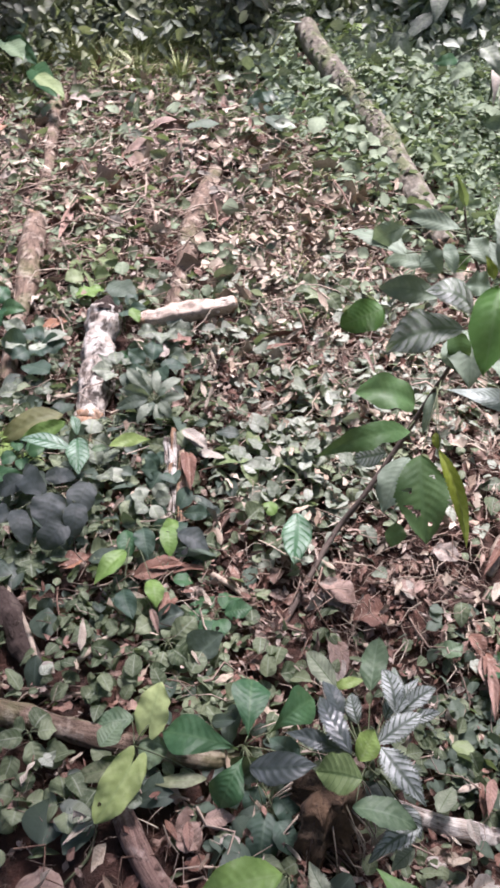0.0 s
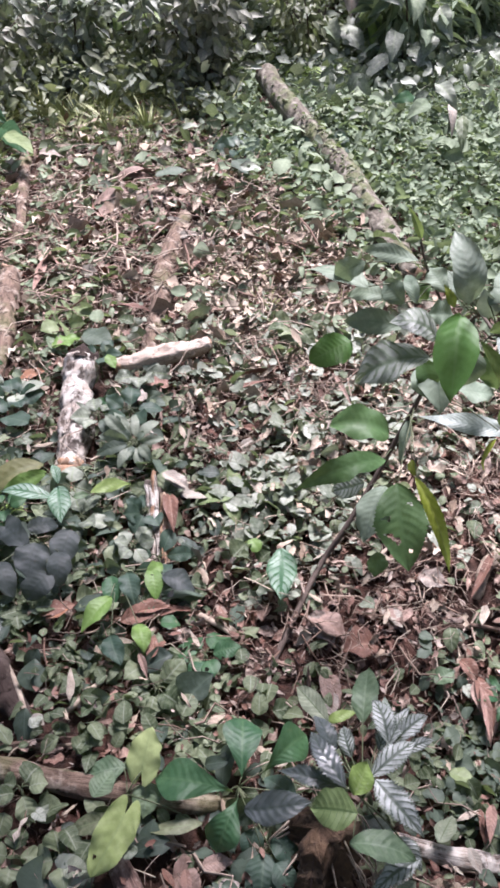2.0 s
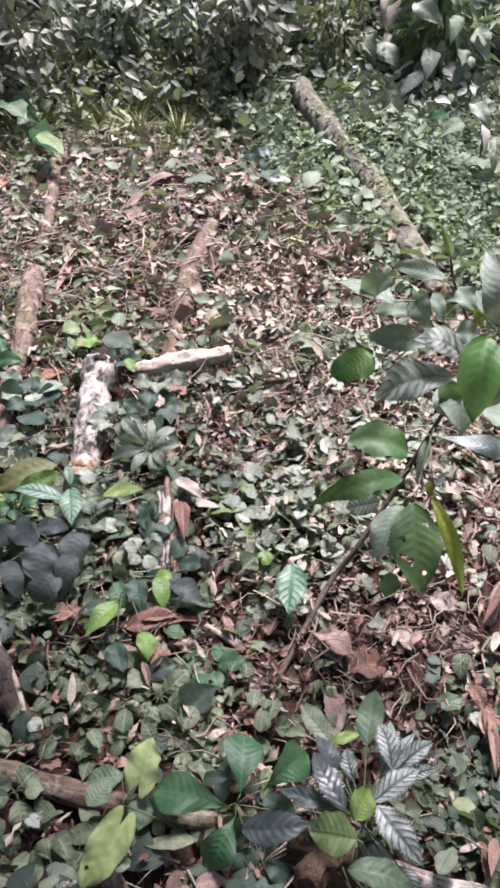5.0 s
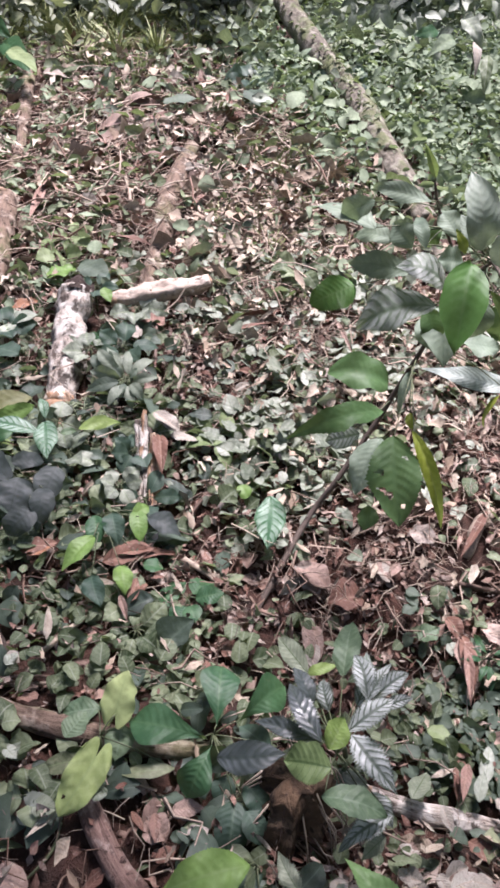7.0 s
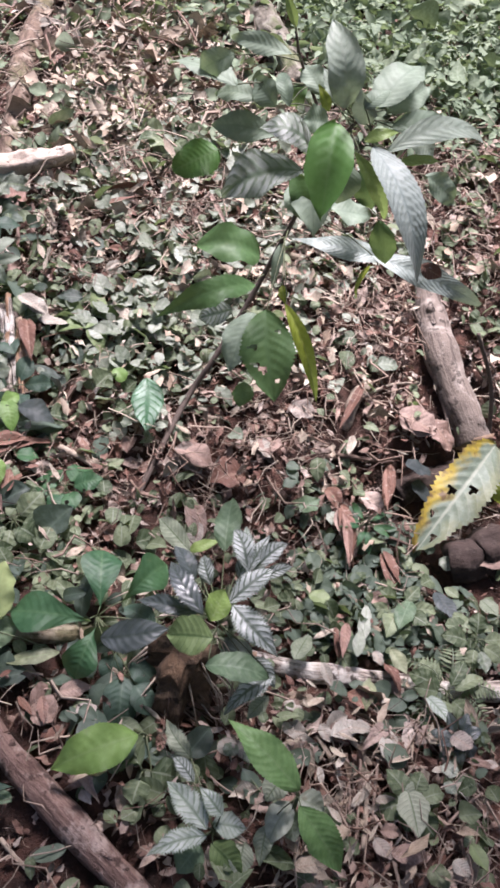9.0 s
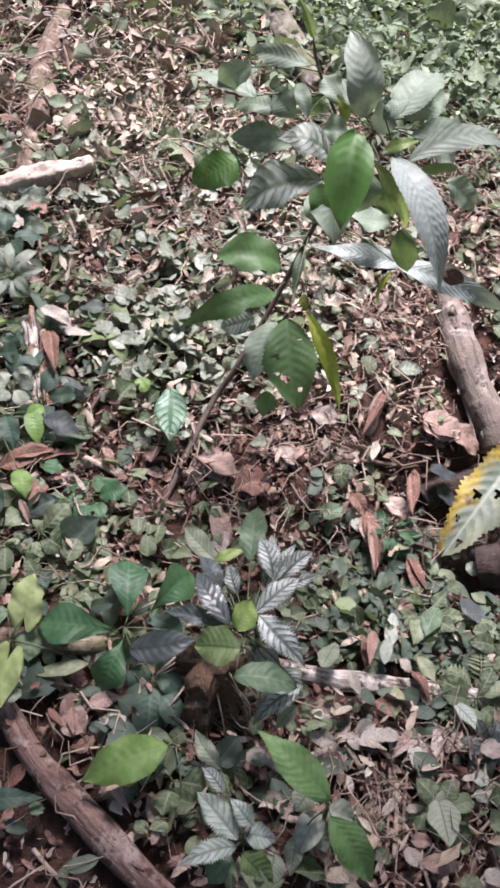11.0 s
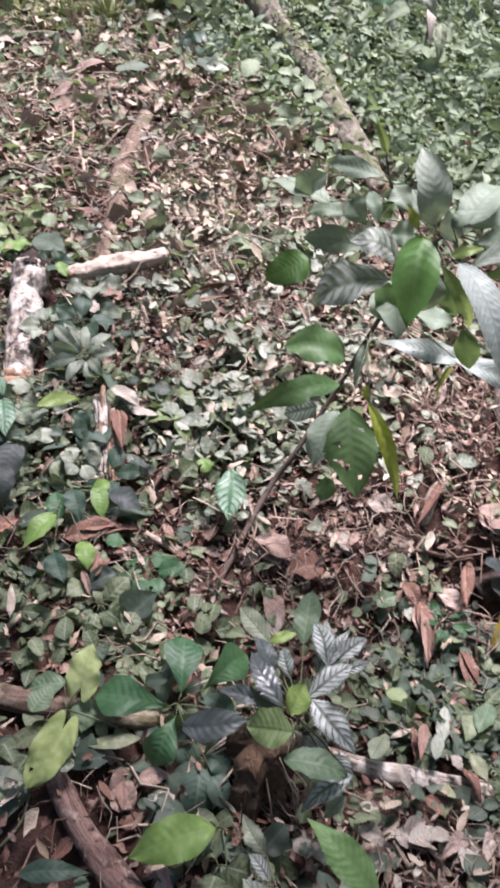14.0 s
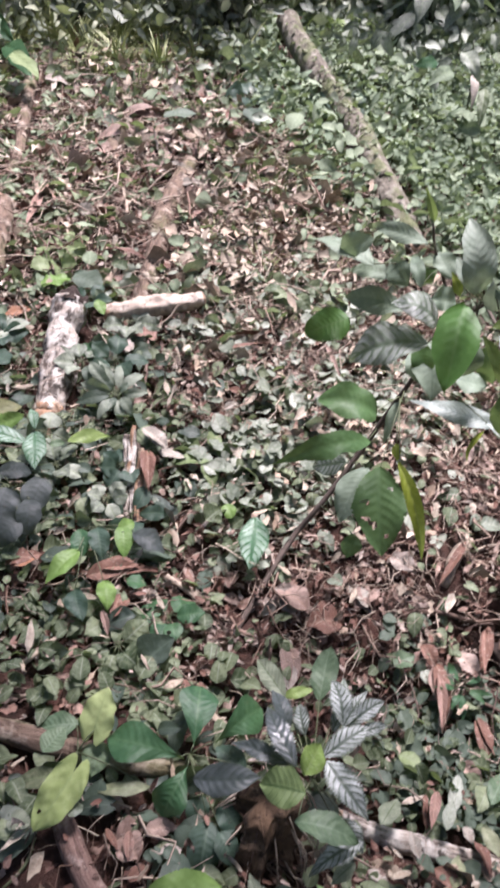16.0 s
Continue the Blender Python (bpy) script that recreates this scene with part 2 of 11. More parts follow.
MID = leaf_material("dull_green_leaf", (0.09, 0.15, 0.085), (0.17, 0.235, 0.14), vein=(0.2, 0.28, 0.18), veins=8, rough=0.46, decay=0.1, ribs=0.25, quilt=0.008)
PALE_COVER = leaf_material("pale_creeper_leaf", (0.12, 0.155, 0.105), (0.45, 0.48, 0.40), vein=(0.24, 0.28, 0.2), veins=5, rough=0.45, decay=0.12, ribs=0.4, vein_power=0.7)
DARK = leaf_material("dark_leaf", (0.038, 0.049, 0.05), (0.07, 0.085, 0.085), vein=(0.03, 0.04, 0.04), veins=7, rough=0.55, decay=0.1)
SAP_GREEN = leaf_material("sapling_leaf", (0.06, 0.165, 0.035), (0.10, 0.235, 0.052), vein=(0.13, 0.23, 0.08), veins=10, rough=0.42, decay=0.06, through_light=0.42, ribs=0.2, quilt=0.004)
# Silver bands are stripe and painted sheen; the dim copies carry less of it.
STRIPE = leaf_material("sheen_striped_leaf", (0.08, 0.105, 0.088), (0.13, 0.16, 0.14), vein=(0.06, 0.08, 0.065), veins=8, stripe=0.85, stripe_colour=(0.60, 0.64, 0.61), rough=0.42, decay=0.05, ribs=0.3, quilt=0.012)
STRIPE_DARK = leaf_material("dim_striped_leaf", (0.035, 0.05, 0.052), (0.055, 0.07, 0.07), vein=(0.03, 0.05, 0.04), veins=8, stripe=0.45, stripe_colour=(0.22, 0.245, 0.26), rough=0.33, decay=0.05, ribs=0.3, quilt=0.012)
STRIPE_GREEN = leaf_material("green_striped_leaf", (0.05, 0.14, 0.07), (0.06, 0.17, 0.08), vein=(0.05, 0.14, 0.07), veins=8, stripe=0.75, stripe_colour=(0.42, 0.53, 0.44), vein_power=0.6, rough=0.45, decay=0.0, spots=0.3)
STRIPE_DIM = leaf_material("dim_blue_grey_leaf", (0.045, 0.06, 0.062), (0.07, 0.085, 0.085), vein=(0.035, 0.05, 0.045), veins=8, stripe=0.25, stripe_colour=(0.22, 0.245, 0.26), rough=0.42, decay=0.05, ribs=0.3, quilt=0.010)
STRIPE_PALE = leaf_material("pale_striped_leaf", (0.18, 0.235, 0.18), (0.28, 0.34, 0.27), vein=(0.07, 0.11, 0.075), veins=8, stripe=0.6, stripe_colour=(0.62, 0.66, 0.62), rough=0.42, decay=0.05, ribs=0.3, quilt=0.010)
PALE_RIB = leaf_material("pale_ribbed_leaf", (0.21, 0.25, 0.17), (0.33, 0.36, 0.27), vein=(0.10, 0.14, 0.08), veins=9, vein_power=0.9, rough=0.5, decay=0.12, ribs=0.3, quilt=0.010)
ARROW = leaf_material("arrow_leaf", (0.33, 0.42, 0.15), (0.42, 0.50, 0.22), vein=(0.30, 0.39, 0.17), veins=6, rough=0.5, decay=0.08, through_light=0.3, quilt=0.004, vein_power=0.4)
LIME_GREEN = leaf_material("bright_green_leaf", (0.12, 0.23, 0.05), (0.19, 0.31, 0.085), vein=(0.22, 0.32, 0.12), veins=9, rough=0.45, decay=0.1, through_light=0.35, quilt=0.008)
FRESH = leaf_material("fresh_ribbed_leaf", (0.12, 0.235, 0.075), (0.18, 0.305, 0.115), vein=(0.19, 0.29, 0.13), veins=11, rough=0.45, decay=0.05, through_light=0.3, ribs=0.3, quilt=0.010)
OLIVE_BROWN = leaf_material("browning_leaf", (0.13, 0.135, 0.055), (0.20, 0.20, 0.085), vein=(0.12, 0.15, 0.06), veins=8, rough=0.5, decay=0.3)
# Copies of one sapling leaf with shade, haze or sky sheen put into the colour.
SAP_SHADED = leaf_material("shaded_sapling_leaf", (0.065, 0.145, 0.05), (0.10, 0.19, 0.07), vein=(0.10, 0.19, 0.08), veins=10, rough=0.5, decay=0.08, through_light=0.4, quilt=0.004)
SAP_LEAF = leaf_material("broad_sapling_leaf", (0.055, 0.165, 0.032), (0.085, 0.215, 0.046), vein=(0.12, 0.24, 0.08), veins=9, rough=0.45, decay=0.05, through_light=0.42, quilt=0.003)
SAP_HAZE = leaf_material("hazy_sapling_leaf", (0.17, 0.235, 0.17), (0.26, 0.325, 0.245), vein=(0.15, 0.21, 0.15), veins=10, rough=0.55, decay=0.06, through_light=0.3, ribs=0.2, quilt=0.004)
SAP_SHEEN = leaf_material("sheen_sapling_leaf", (0.27, 0.335, 0.265), (0.35, 0.41, 0.34), vein=(0.33, 0.38, 0.32), veins=10, rough=0.5, decay=0.03, through_light=0.3, ribs=0.25, quilt=0.004)
SAP_SKY_SHEEN = leaf_material("sky_sheen_sapling_leaf", (0.28, 0.335, 0.30), (0.35, 0.405, 0.37), vein=(0.20, 0.25, 0.24), veins=16, rough=0.42, decay=0.03, through_light=0.2, ribs=0.35, quilt=0.007)
SAP_SHEEN_BANDS = leaf_material("sheen_banded_sapling_leaf", (0.17, 0.22, 0.165), (0.22, 0.27, 0.21), vein=(0.09, 0.14, 0.09), veins=8, stripe=0.9, stripe_colour=(0.58, 0.61, 0.58), rough=0.45, decay=0.05, ribs=0.3, quilt=0.012)
WHORL = leaf_material("grey_green_whorl_leaf", (0.17, 0.205, 0.155), (0.27, 0.31, 0.24), vein=(0.23, 0.27, 0.2), veins=8, rough=0.55, decay=0.06, quilt=0.006)
DUSK = leaf_material("dusky_herb_leaf", (0.075, 0.105, 0.08), (0.125, 0.165, 0.12), vein=(0.14, 0.18, 0.13), veins=8, rough=0.55, decay=0.06)
SOFT_LIME = leaf_material("soft_green_leaf", (0.15, 0.21, 0.085), (0.23, 0.29, 0.14), vein=(0.2, 0.26, 0.13), veins=7, rough=0.5, decay=0.1)
ROTTING = leaf_material("rotting_leaf", (0.16, 0.205, 0.15), (0.22, 0.265, 0.205), vein=(0.48, 0.50, 0.40), veins=11, rough=0.5, decay=0.2, edge=(0.42, 0.32, 0.05), ribs=0.3)
BARE = plain_material("stem_bark", (0.07, 0.05, 0.04), (0.13, 0.10, 0.08), 90.0)
GREEN_STEM = plain_material("green_stem", (0.065, 0.085, 0.036), (0.115, 0.13, 0.065), 90.0, 0.6)
GRASS = plain_material("grass_blade", (0.155, 0.205, 0.065), (0.41, 0.43, 0.2), 40.0, 0.55)
LITTER = dead_material("leaf_litter", [(0.085, 0.038, 0.027), (0.20, 0.10, 0.072), (0.31, 0.20, 0.155), (0.43, 0.35, 0.295), (0.13, 0.06, 0.043), (0.22, 0.122, 0.09), (0.46, 0.40, 0.345), (0.31, 0.22, 0.175), (0.15, 0.072, 0.05)])
TAN = dead_material("tan_leaf", [(0.19, 0.125, 0.098), (0.30, 0.215, 0.175)])
PALE_DEAD = dead_material("bleached_leaf", [(0.29, 0.265, 0.22), (0.39, 0.365, 0.31)])
RUST = dead_material("rust_leaf", [(0.14, 0.068, 0.046), (0.19, 0.10, 0.07)])
GREY_DEAD = dead_material("greyish_dead_leaf", [(0.26, 0.225, 0.19), (0.34, 0.30, 0.26)])
PINK_DEAD = dead_material("pinkish_dead_leaf", [(0.22, 0.13, 0.10), (0.30, 0.19, 0.15)])
ORANGE_DEAD = dead_material("orange_brown_leaf", [(0.24, 0.11, 0.055), (0.32, 0.155, 0.085)])
STRAW = plain_material("dry_straw", (0.13, 0.078, 0.058), (0.36, 0.275, 0.22), 60.0, 0.7)
RED_STRAW = plain_material("reddish_straw", (0.15, 0.082, 0.055), (0.42, 0.335, 0.26), 50.0, 0.75)
TWIG = plain_material("twig_bark", (0.085, 0.050, 0.036), (0.48, 0.40, 0.31), 120.0)
LOG_PALE = bark_material("bleached_log", (0.46, 0.40, 0.34), (0.05, 0.032, 0.024), (0.70, 0.67, 0.61), 0.6, flake_size=30.0, flake=0.95, crack=(0.42, 0.56))
BLEACHED = dead_material("bleached_litter", [(0.29, 0.215, 0.15), (0.44, 0.385, 0.30), (0.36, 0.285, 0.205), (0.51, 0.465, 0.38)])
LOG_PINK = bark_material("pinkish_log", (0.19, 0.135, 0.10), (0.045, 0.028, 0.020), (0.38, 0.32, 0.26), 0.42, flake=0.8, moss=0.35, crack=(0.35, 0.58))
LOG_GREY = bark_material("lichen_log", (0.185, 0.165, 0.13), (0.055, 0.045, 0.034), (0.33, 0.31, 0.255), 0.45, moss=0.6, flake=0.7, crack=(0.35, 0.6))
LOG_BROWN = bark_material("brown_log", (0.23, 0.15, 0.122), (0.06, 0.034, 0.027), (0.42, 0.335, 0.29), 0.4, flake=0.8, crack=(0.35, 0.6))
LOG_ROOT = bark_material("rotten_root", (0.12, 0.075, 0.045), (0.03, 0.018, 0.012), (0.19, 0.13, 0.085), 0.4, flake=0.8, crack=(0.35, 0.6))
LOG_TORN = bark_material("torn_wood", (0.40, 0.25, 0.155), (0.09, 0.048, 0.03), (0.55, 0.43, 0.32), 0.4, flake=0.5, stretch=4.0, crack=(0.36, 0.55))
# Dark wood tone that also stands in for shade in hollows and gaps.
LOG_DARK = bark_material("rotten_and_shade_wood", (0.06, 0.042, 0.035), (0.025, 0.017, 0.014), (0.11, 0.085, 0.072), 0.35, flake=0.6)
LOG_CREAM = bark_material("cream_branch", (0.55, 0.45, 0.37), (0.20, 0.13, 0.10), (0.62, 0.54, 0.46), 0.5, flake=0.5, crack=(0.2, 0.5))
LOG_SPLIT = bark_material("split_grey_log", (0.185, 0.15, 0.125), (0.025, 0.017, 0.014), (0.38, 0.33, 0.285), 0.4, flake=0.7, stretch=4.0, crack=(0.36, 0.5))
WOOD = plain_material("bare_wood", (0.26, 0.17, 0.11), (0.34, 0.23, 0.155), 70.0)

# ---- shapes ----
rng = np.random.default_rng(7)


def height(x, y):
    """How far the forest floor stands over the slope's mean plane."""
    x, y = np.asarray(x, float), np.asarray(y, float)
    s = 1 / (1 + np.exp(-np.clip((x - 0.12) / 0.12, -40, 40)))
    low = -0.18 * s * np.exp(-((y - 0.85) / 0.5) ** 2) + 0.04 * (1 - s) * np.exp(-((y - 0.7) / 0.5) ** 2)
    bank = 0.45 * np.clip(y - 5.2, 0, 9) - 0.25 * np.clip(y - 40, 0, 400)
    lumps = 0.014 * np.sin(5.1 * x + 1.3) * np.sin(4.3 * y) + 0.013 * np.sin(17 * x + 4 * y) * np.sin(19 * y - 5 * x)
    pit = - 0.09 * np.exp(-((x - 0.78) / 0.17) ** 2 - ((y - 0.99) / 0.10) ** 2)
    return low + bank + pit + lumps * np.exp(-np.abs(x) / 20)


def mesh_of(name, verts, faces, uvs=None, material=None, smooth=True):
    me = bpy.data.meshes.new(name)
    verts, faces = np.asarray(verts, np.float32), np.asarray(faces, np.int32)
    k = faces.shape[1]
    me.vertices.add(len(verts))
    me.vertices.foreach_set("co", verts.ravel())
    me.loops.add(faces.size)
    me.loops.foreach_set("vertex_index", faces.ravel())
    me.polygons.add(len(faces))
    me.polygons.foreach_set("loop_start", np.arange(0, faces.size, k, dtype=np.int32))
    me.polygons.foreach_set("loop_total", np.full(len(faces), k, np.int32))
    me.update(calc_edges=True)
    if uvs is not None:
        layer = me.uv_layers.new(name="UVMap")
        layer.data.foreach_set("uv", np.asarray(uvs, np.float32)[faces.ravel()].ravel())
    if material:
        me.materials.append(material)
    if smooth:
        me.shade_smooth()
    me.validate()
    return me


def blade(shape="ovate", ratio=0.5, nu=4, nv=7, fold=0.15, droop=0.15, wave=0.0, twist=0.0, seed=0, arch=0.0, ruffle=0.0, sway=0.0, quilt=0.0, veins=9.0, ragged=0.0):
    """A leaf of length 1 along +y, facing +z: vertices, faces, uvs."""
    r = np.random.default_rng(seed)
    v = np.linspace(0, 1, nv + 1)
    if shape == "lance":
        prof = np.sin(np.pi * v ** 0.8) ** 0.95 * (1 - 0.25 * v)
    elif shape == "obovate":
        prof = np.sin(np.pi * v ** 1.75) ** 0.85 + 0.10 * np.sin(np.pi * v)
        prof = prof / prof.max()
    elif shape == "round":
        prof = np.sqrt(np.clip(1 - (2 * v - 1) ** 2, 0, 1)) * 0.98
    elif shape == "blunt":
        prof = np.sin(np.pi * v ** 0.82) ** 0.58
    elif shape == "arrow":
        prof = np.interp(v, (0, 0.03, 0.1, 0.25, 0.45, 0.65, 0.82, 0.93, 1), (0.80, 0.90, 0.96, 1.0, 0.97, 0.84, 0.55, 0.28, 0.03))
    elif shape == "heart":
        prof = np.interp(v, (0, 0.06, 0.15, 0.3, 0.5, 0.7, 0.88, 1), (0.42, 0.8, 0.97, 1.0, 0.86, 0.6, 0.3, 0.02))
    else:
        prof = np.sin(np.pi * v ** 0.85) ** 0.8 * np.clip(1.25 - 0.45 * v ** 3, 0, 1)
    prof = np.maximum(prof, 0.015)
    u = np.linspace(-1, 1, nu + 1)
    U, V = np.meshgrid(u, v)
    P = prof[:, None] * np.ones_like(U)
    if ragged:
        knots = np.linspace(0, 1, 9)
        for side, rows in ((-1, r.normal(size=9)), (1, r.normal(size=9))):
            P = np.where(U * side > 0, P * (1 + ragged * np.interp(v, knots, rows)[:, None]), P)
    edge = np.abs(U) ** 3
    jag = 1 + wave * edge * (np.where(np.arange(nv + 1)[:, None] % 2, 1, -1) + 0.4 * r.normal(size=(nv + 1, 1)))
    x = 0.5 * ratio * U * P * jag
    y = V.copy()
    if shape == "heart":
        y = y - 0.2 * np.abs(U) ** 0.8 * (1 - V) ** 5
    if shape == "arrow":
        y = y - 0.27 * np.sin(np.pi * np.abs(U) ** 0.8 * 0.98) ** 0.7 * (1 - V) ** 3
    lean = 1 + 0.4 * r.normal()
    z = fold * np.abs(x) * np.where(U > 0, lean, 2 - lean) - droop * V ** 2 + 4 * arch * V * (1 - V)
    z = z - (0.25 * fold / max(ratio, 0.2)) * x ** 2 * 4
    ph = r.uniform(0, 6.28, 3)
    z = z + 0.03 * r.normal() * np.sin(3 * V + ph[0]) * U
    z = z + ruffle * U ** 2 * ratio * np.sin(V * r.uniform(9, 15) + ph[1] + 1.6 * U)
    z = z + wave * 0.12 * edge * np.sin(V * 21 + U * 2) * ratio + twist * x * V
    if quilt:
        ridge = np.sin(2 * np.pi * (veins * V - 0.2 * veins * np.abs(U) ** 1.4 + 0.4 * (U > 0)))
        z = z + quilt * ridge * np.clip(P, 0, 1) * np.clip(np.abs(U) * 4, 0, 1) * (1.1 - edge)
    x = x + sway * V * (1 - 0.3 * V) * V
    n = nu + 1
    faces = [(a * n + b, a * n + b + 1, (a + 1) * n + b + 1, (a + 1) * n + b) for a in range(nv) for b in range(nu)]
    return np.stack([x, y, z], -1).reshape(-1, 3), np.array(faces), np.stack([U / 2 + 0.5, V], -1).reshape(-1, 2)


def tube(points, radii, sides=7, rough=0.0, seed=0, closed=True):
    """A round stem or log along the points."""
    r = np.random.default_rng(seed)
    P = np.array(points, float)
    R = np.array(radii, float)
    T = np.gradient(P, axis=0)
    T /= np.linalg.norm(T, axis=1)[:, None] + 1e-9
    side = np.cross(T[0], (0.13, 0.05, 1.0))
    verts, uvs = [], []
    length = np.r_[0, np.cumsum(np.linalg.norm(np.diff(P, axis=0), axis=1))]
    ang = np.linspace(0, 2 * np.pi, sides, endpoint=False)
    ph = r.uniform(0, 6.28, 4)
    ridge = r.normal(size=sides)
    for i in range(len(P)):
        side = side - T[i] * (side @ T[i])
        side /= np.linalg.norm(side) + 1e-9
        other = np.cross(T[i], side)
        k = 1 + rough * (0.5 * np.sin(3 * ang + ph[0] + 9 * length[i]) + 0.35 * np.sin(5 * ang + ph[1] - 23 * length[i]) + 0.35 * r.normal(size=sides) + 0.8 * ridge)
        verts.append(P[i] + R[i] * (k * np.cos(ang))[:, None] * side + R[i] * (k * np.sin(ang))[:, None] * other)
        uvs.append(np.stack([ang / 6.283, np.full(sides, length[i])], -1))
    n = len(P)
    faces = [(i * sides + a, i * sides + (a + 1) % sides, (i + 1) * sides + (a + 1) % sides, (i + 1) * sides + a) for i in range(n - 1) for a in range(sides)]
    verts, uvs = np.concatenate(verts), np.concatenate(uvs)
    if closed:
        for ring, flip in ((0, True), (n - 1, False)):
            c = len(verts)
            verts = np.concatenate([verts, [P[ring]]])
            uvs = np.concatenate([uvs, [[0.5, length[ring]]]])
            for a in range(0, sides, 1):
                q = (ring * sides + a, ring * sides + (a + 1) % sides, c, c)
                faces.append(q)
    return verts, faces, uvs


def tube_mesh(name, points, radii, material, sides=7, rough=0.0, seed=0, knobbly=0.0):
    v, f, uv = tube(points, radii, sides, rough, seed)
    if knobbly:
        core = np.array([tuple(p) for p in points])
        for i in range(len(core) * sides):
            c = core[i // sides]
            p = Vector(v[i] + 7.0 * seed)
            k = noise.noise(p * 22) * 1.0 + noise.noise(p * 60) * 0.6 + max(0.0, noise.noise(p * 9 + Vector((5, 5, 5))) - 0.15) * 1.2
            v[i] = c + (v[i] - c) * (1 + knobbly * k)
    bm = bmesh.new()
    layer = bm.loops.layers.uv.new("UVMap")
    vs = [bm.verts.new(p) for p in v]
    for q in f:
        q = list(dict.fromkeys(q))
        face = bm.faces.new([vs[i] for i in q])
        for loop, i in zip(face.loops, q):
            loop[layer].uv = uv[i]
        face.smooth = True
    bmesh.ops.recalc_face_normals(bm, faces=bm.faces)
    me = bpy.data.meshes.new(name)
    bm.to_mesh(me)
    bm.free()
    me.materials.append(material)
    return me


def curve_through(points, n):
    """n points on a smooth line through the given ones."""
    P = [Vector(p) for p in points]
    P = [P[0] * 2 - P[1]] + P + [P[-1] * 2 - P[-2]]
    out = []
    for k in range(n):
        s = k / (n - 1) * (len(P) - 3)
        i = min(int(s), len(P) - 4)
        t = s - i
        a, b, c, d = P[i : i + 4]
        out.append(0.5 * (2 * b + (c - a) * t + (2 * a - 5 * b + 4 * c - d) * t * t + (3 * b - 3 * c + d - a) * t ** 3))
    return out


def on_slope(base):
    return TILT @ Matrix.Translation(base)


def thing(name, base, label, category, group="", kind=""):
    ob = new(name)
    ob.empty_display_size = 0.05
    ob.matrix_world = on_slope(base)
    ob["base"] = tuple(base)
    return tagged(ob, label, category, group, kind)


def part(name, me, parent, label=""):
    ob = new(name, me)
    ob.parent = parent
    if label:
        ob["label"] = label
    return ob


def leaf_frame(base, tip, face):
    """Side, axis and normal of a leaf, as a matrix that also gives its length."""
    base, tip = Vector(base), Vector(tip)
    axis = tip - base
    length = axis.length
    axis.normalize()
    n = Vector(face) - axis * axis.dot(Vector(face))
    if n.length < 1e-4:
        n = Vector((0.1, -1, 0.2))
        n -= axis * axis.dot(n)
    n.normalize()
    side = axis.cross(n)
    m = Matrix((side, axis, n)).transposed().to_4x4()
    m.translation = base
    return m, length


LEAF_COUNT = [0]


def leaf(plant, base, tip, width, material, shape="ovate", fold=0.25, droop=0.12, wave=0.0, face=None, node=None, holes=0, label="", tilt=0.0, ragged=0.045):
    """One leaf of a plant, from its foot to its tip, with the stalk that holds it."""
    LEAF_COUNT[0] += 1
    k = LEAF_COUNT[0]
    r = np.random.default_rng(k)
    origin = Vector(plant["base"])
    base, tip = Vector(base), Vector(tip)
    if face is None:
        eye = (Vector((0.03, 0.02, 1.4)) - base).normalized()
        face = UP * 0.45 + eye * 0.8 + Vector(r.normal(size=3)) * 0.16
    m, length = leaf_frame(base, tip, face)
    m = m @ pose(0, 0, 0, 0, tilt, 0)
    large = length > 0.05
    fine = 46 if holes or large else 20
    v, f, uv = blade(shape, width / length, 16 if holes else 8, fine, fold * r.uniform(0.6, 1.5), 0.0, 0.4 * wave + (0.006 if large else 0.02), 0.35 * r.normal(), k, droop * r.uniform(0.6, 1.6), r.uniform(0.03, 0.09), 0.10 * r.normal(), material["quilt"] if large and "quilt" in material else 0.0, material["veins"] if "veins" in material else 9.0, ragged)
    for _ in range(holes):
        row, col = int(r.integers(fine // 4, fine - 6)), int(r.integers(3, 12))
        gone = {(row + a) * 16 + col + b for a, b in ((0, 0), (0, 1), (1, 0), (1, 1), (2, int(r.integers(0, 2))), (int(r.integers(0, 2)), 2))[: int(r.integers(3, 7))]}
        f = np.array([q for q in f if q[0] // 17 * 16 + q[0] % 17 not in gone])
    v = np.array([m @ Vector(p * length) - origin for p in v])
    stalk = Vector(node) if node is not None else None
    made = part("leaf", mesh_of("leaf", v, f, uv, material), plant, label)
    if stalk is not None:
        mid = (stalk + base) / 2 + UP * 0.006
        line = curve_through([stalk - origin, mid - origin, base + (tip - base) * 0.05 - origin], 5)
        part("stalk", tube_mesh("stalk", line, [0.0015, 0.0013, 0.0012, 0.0011, 0.001], GREEN_STEM, 5), made)
    return made


def stem(plant, points, radii, material, n=14, name="stem", sides=8, rough=0.06):
    origin = Vector(plant["base"])
    line = [p - origin for p in curve_through(points, n)]
    rad = np.interp(np.linspace(0, 1, n), np.linspace(0, 1, len(radii)), radii)
    return part(name, tube_mesh(name, line, rad, material, sides, rough), plant)


LOG_LINES = []


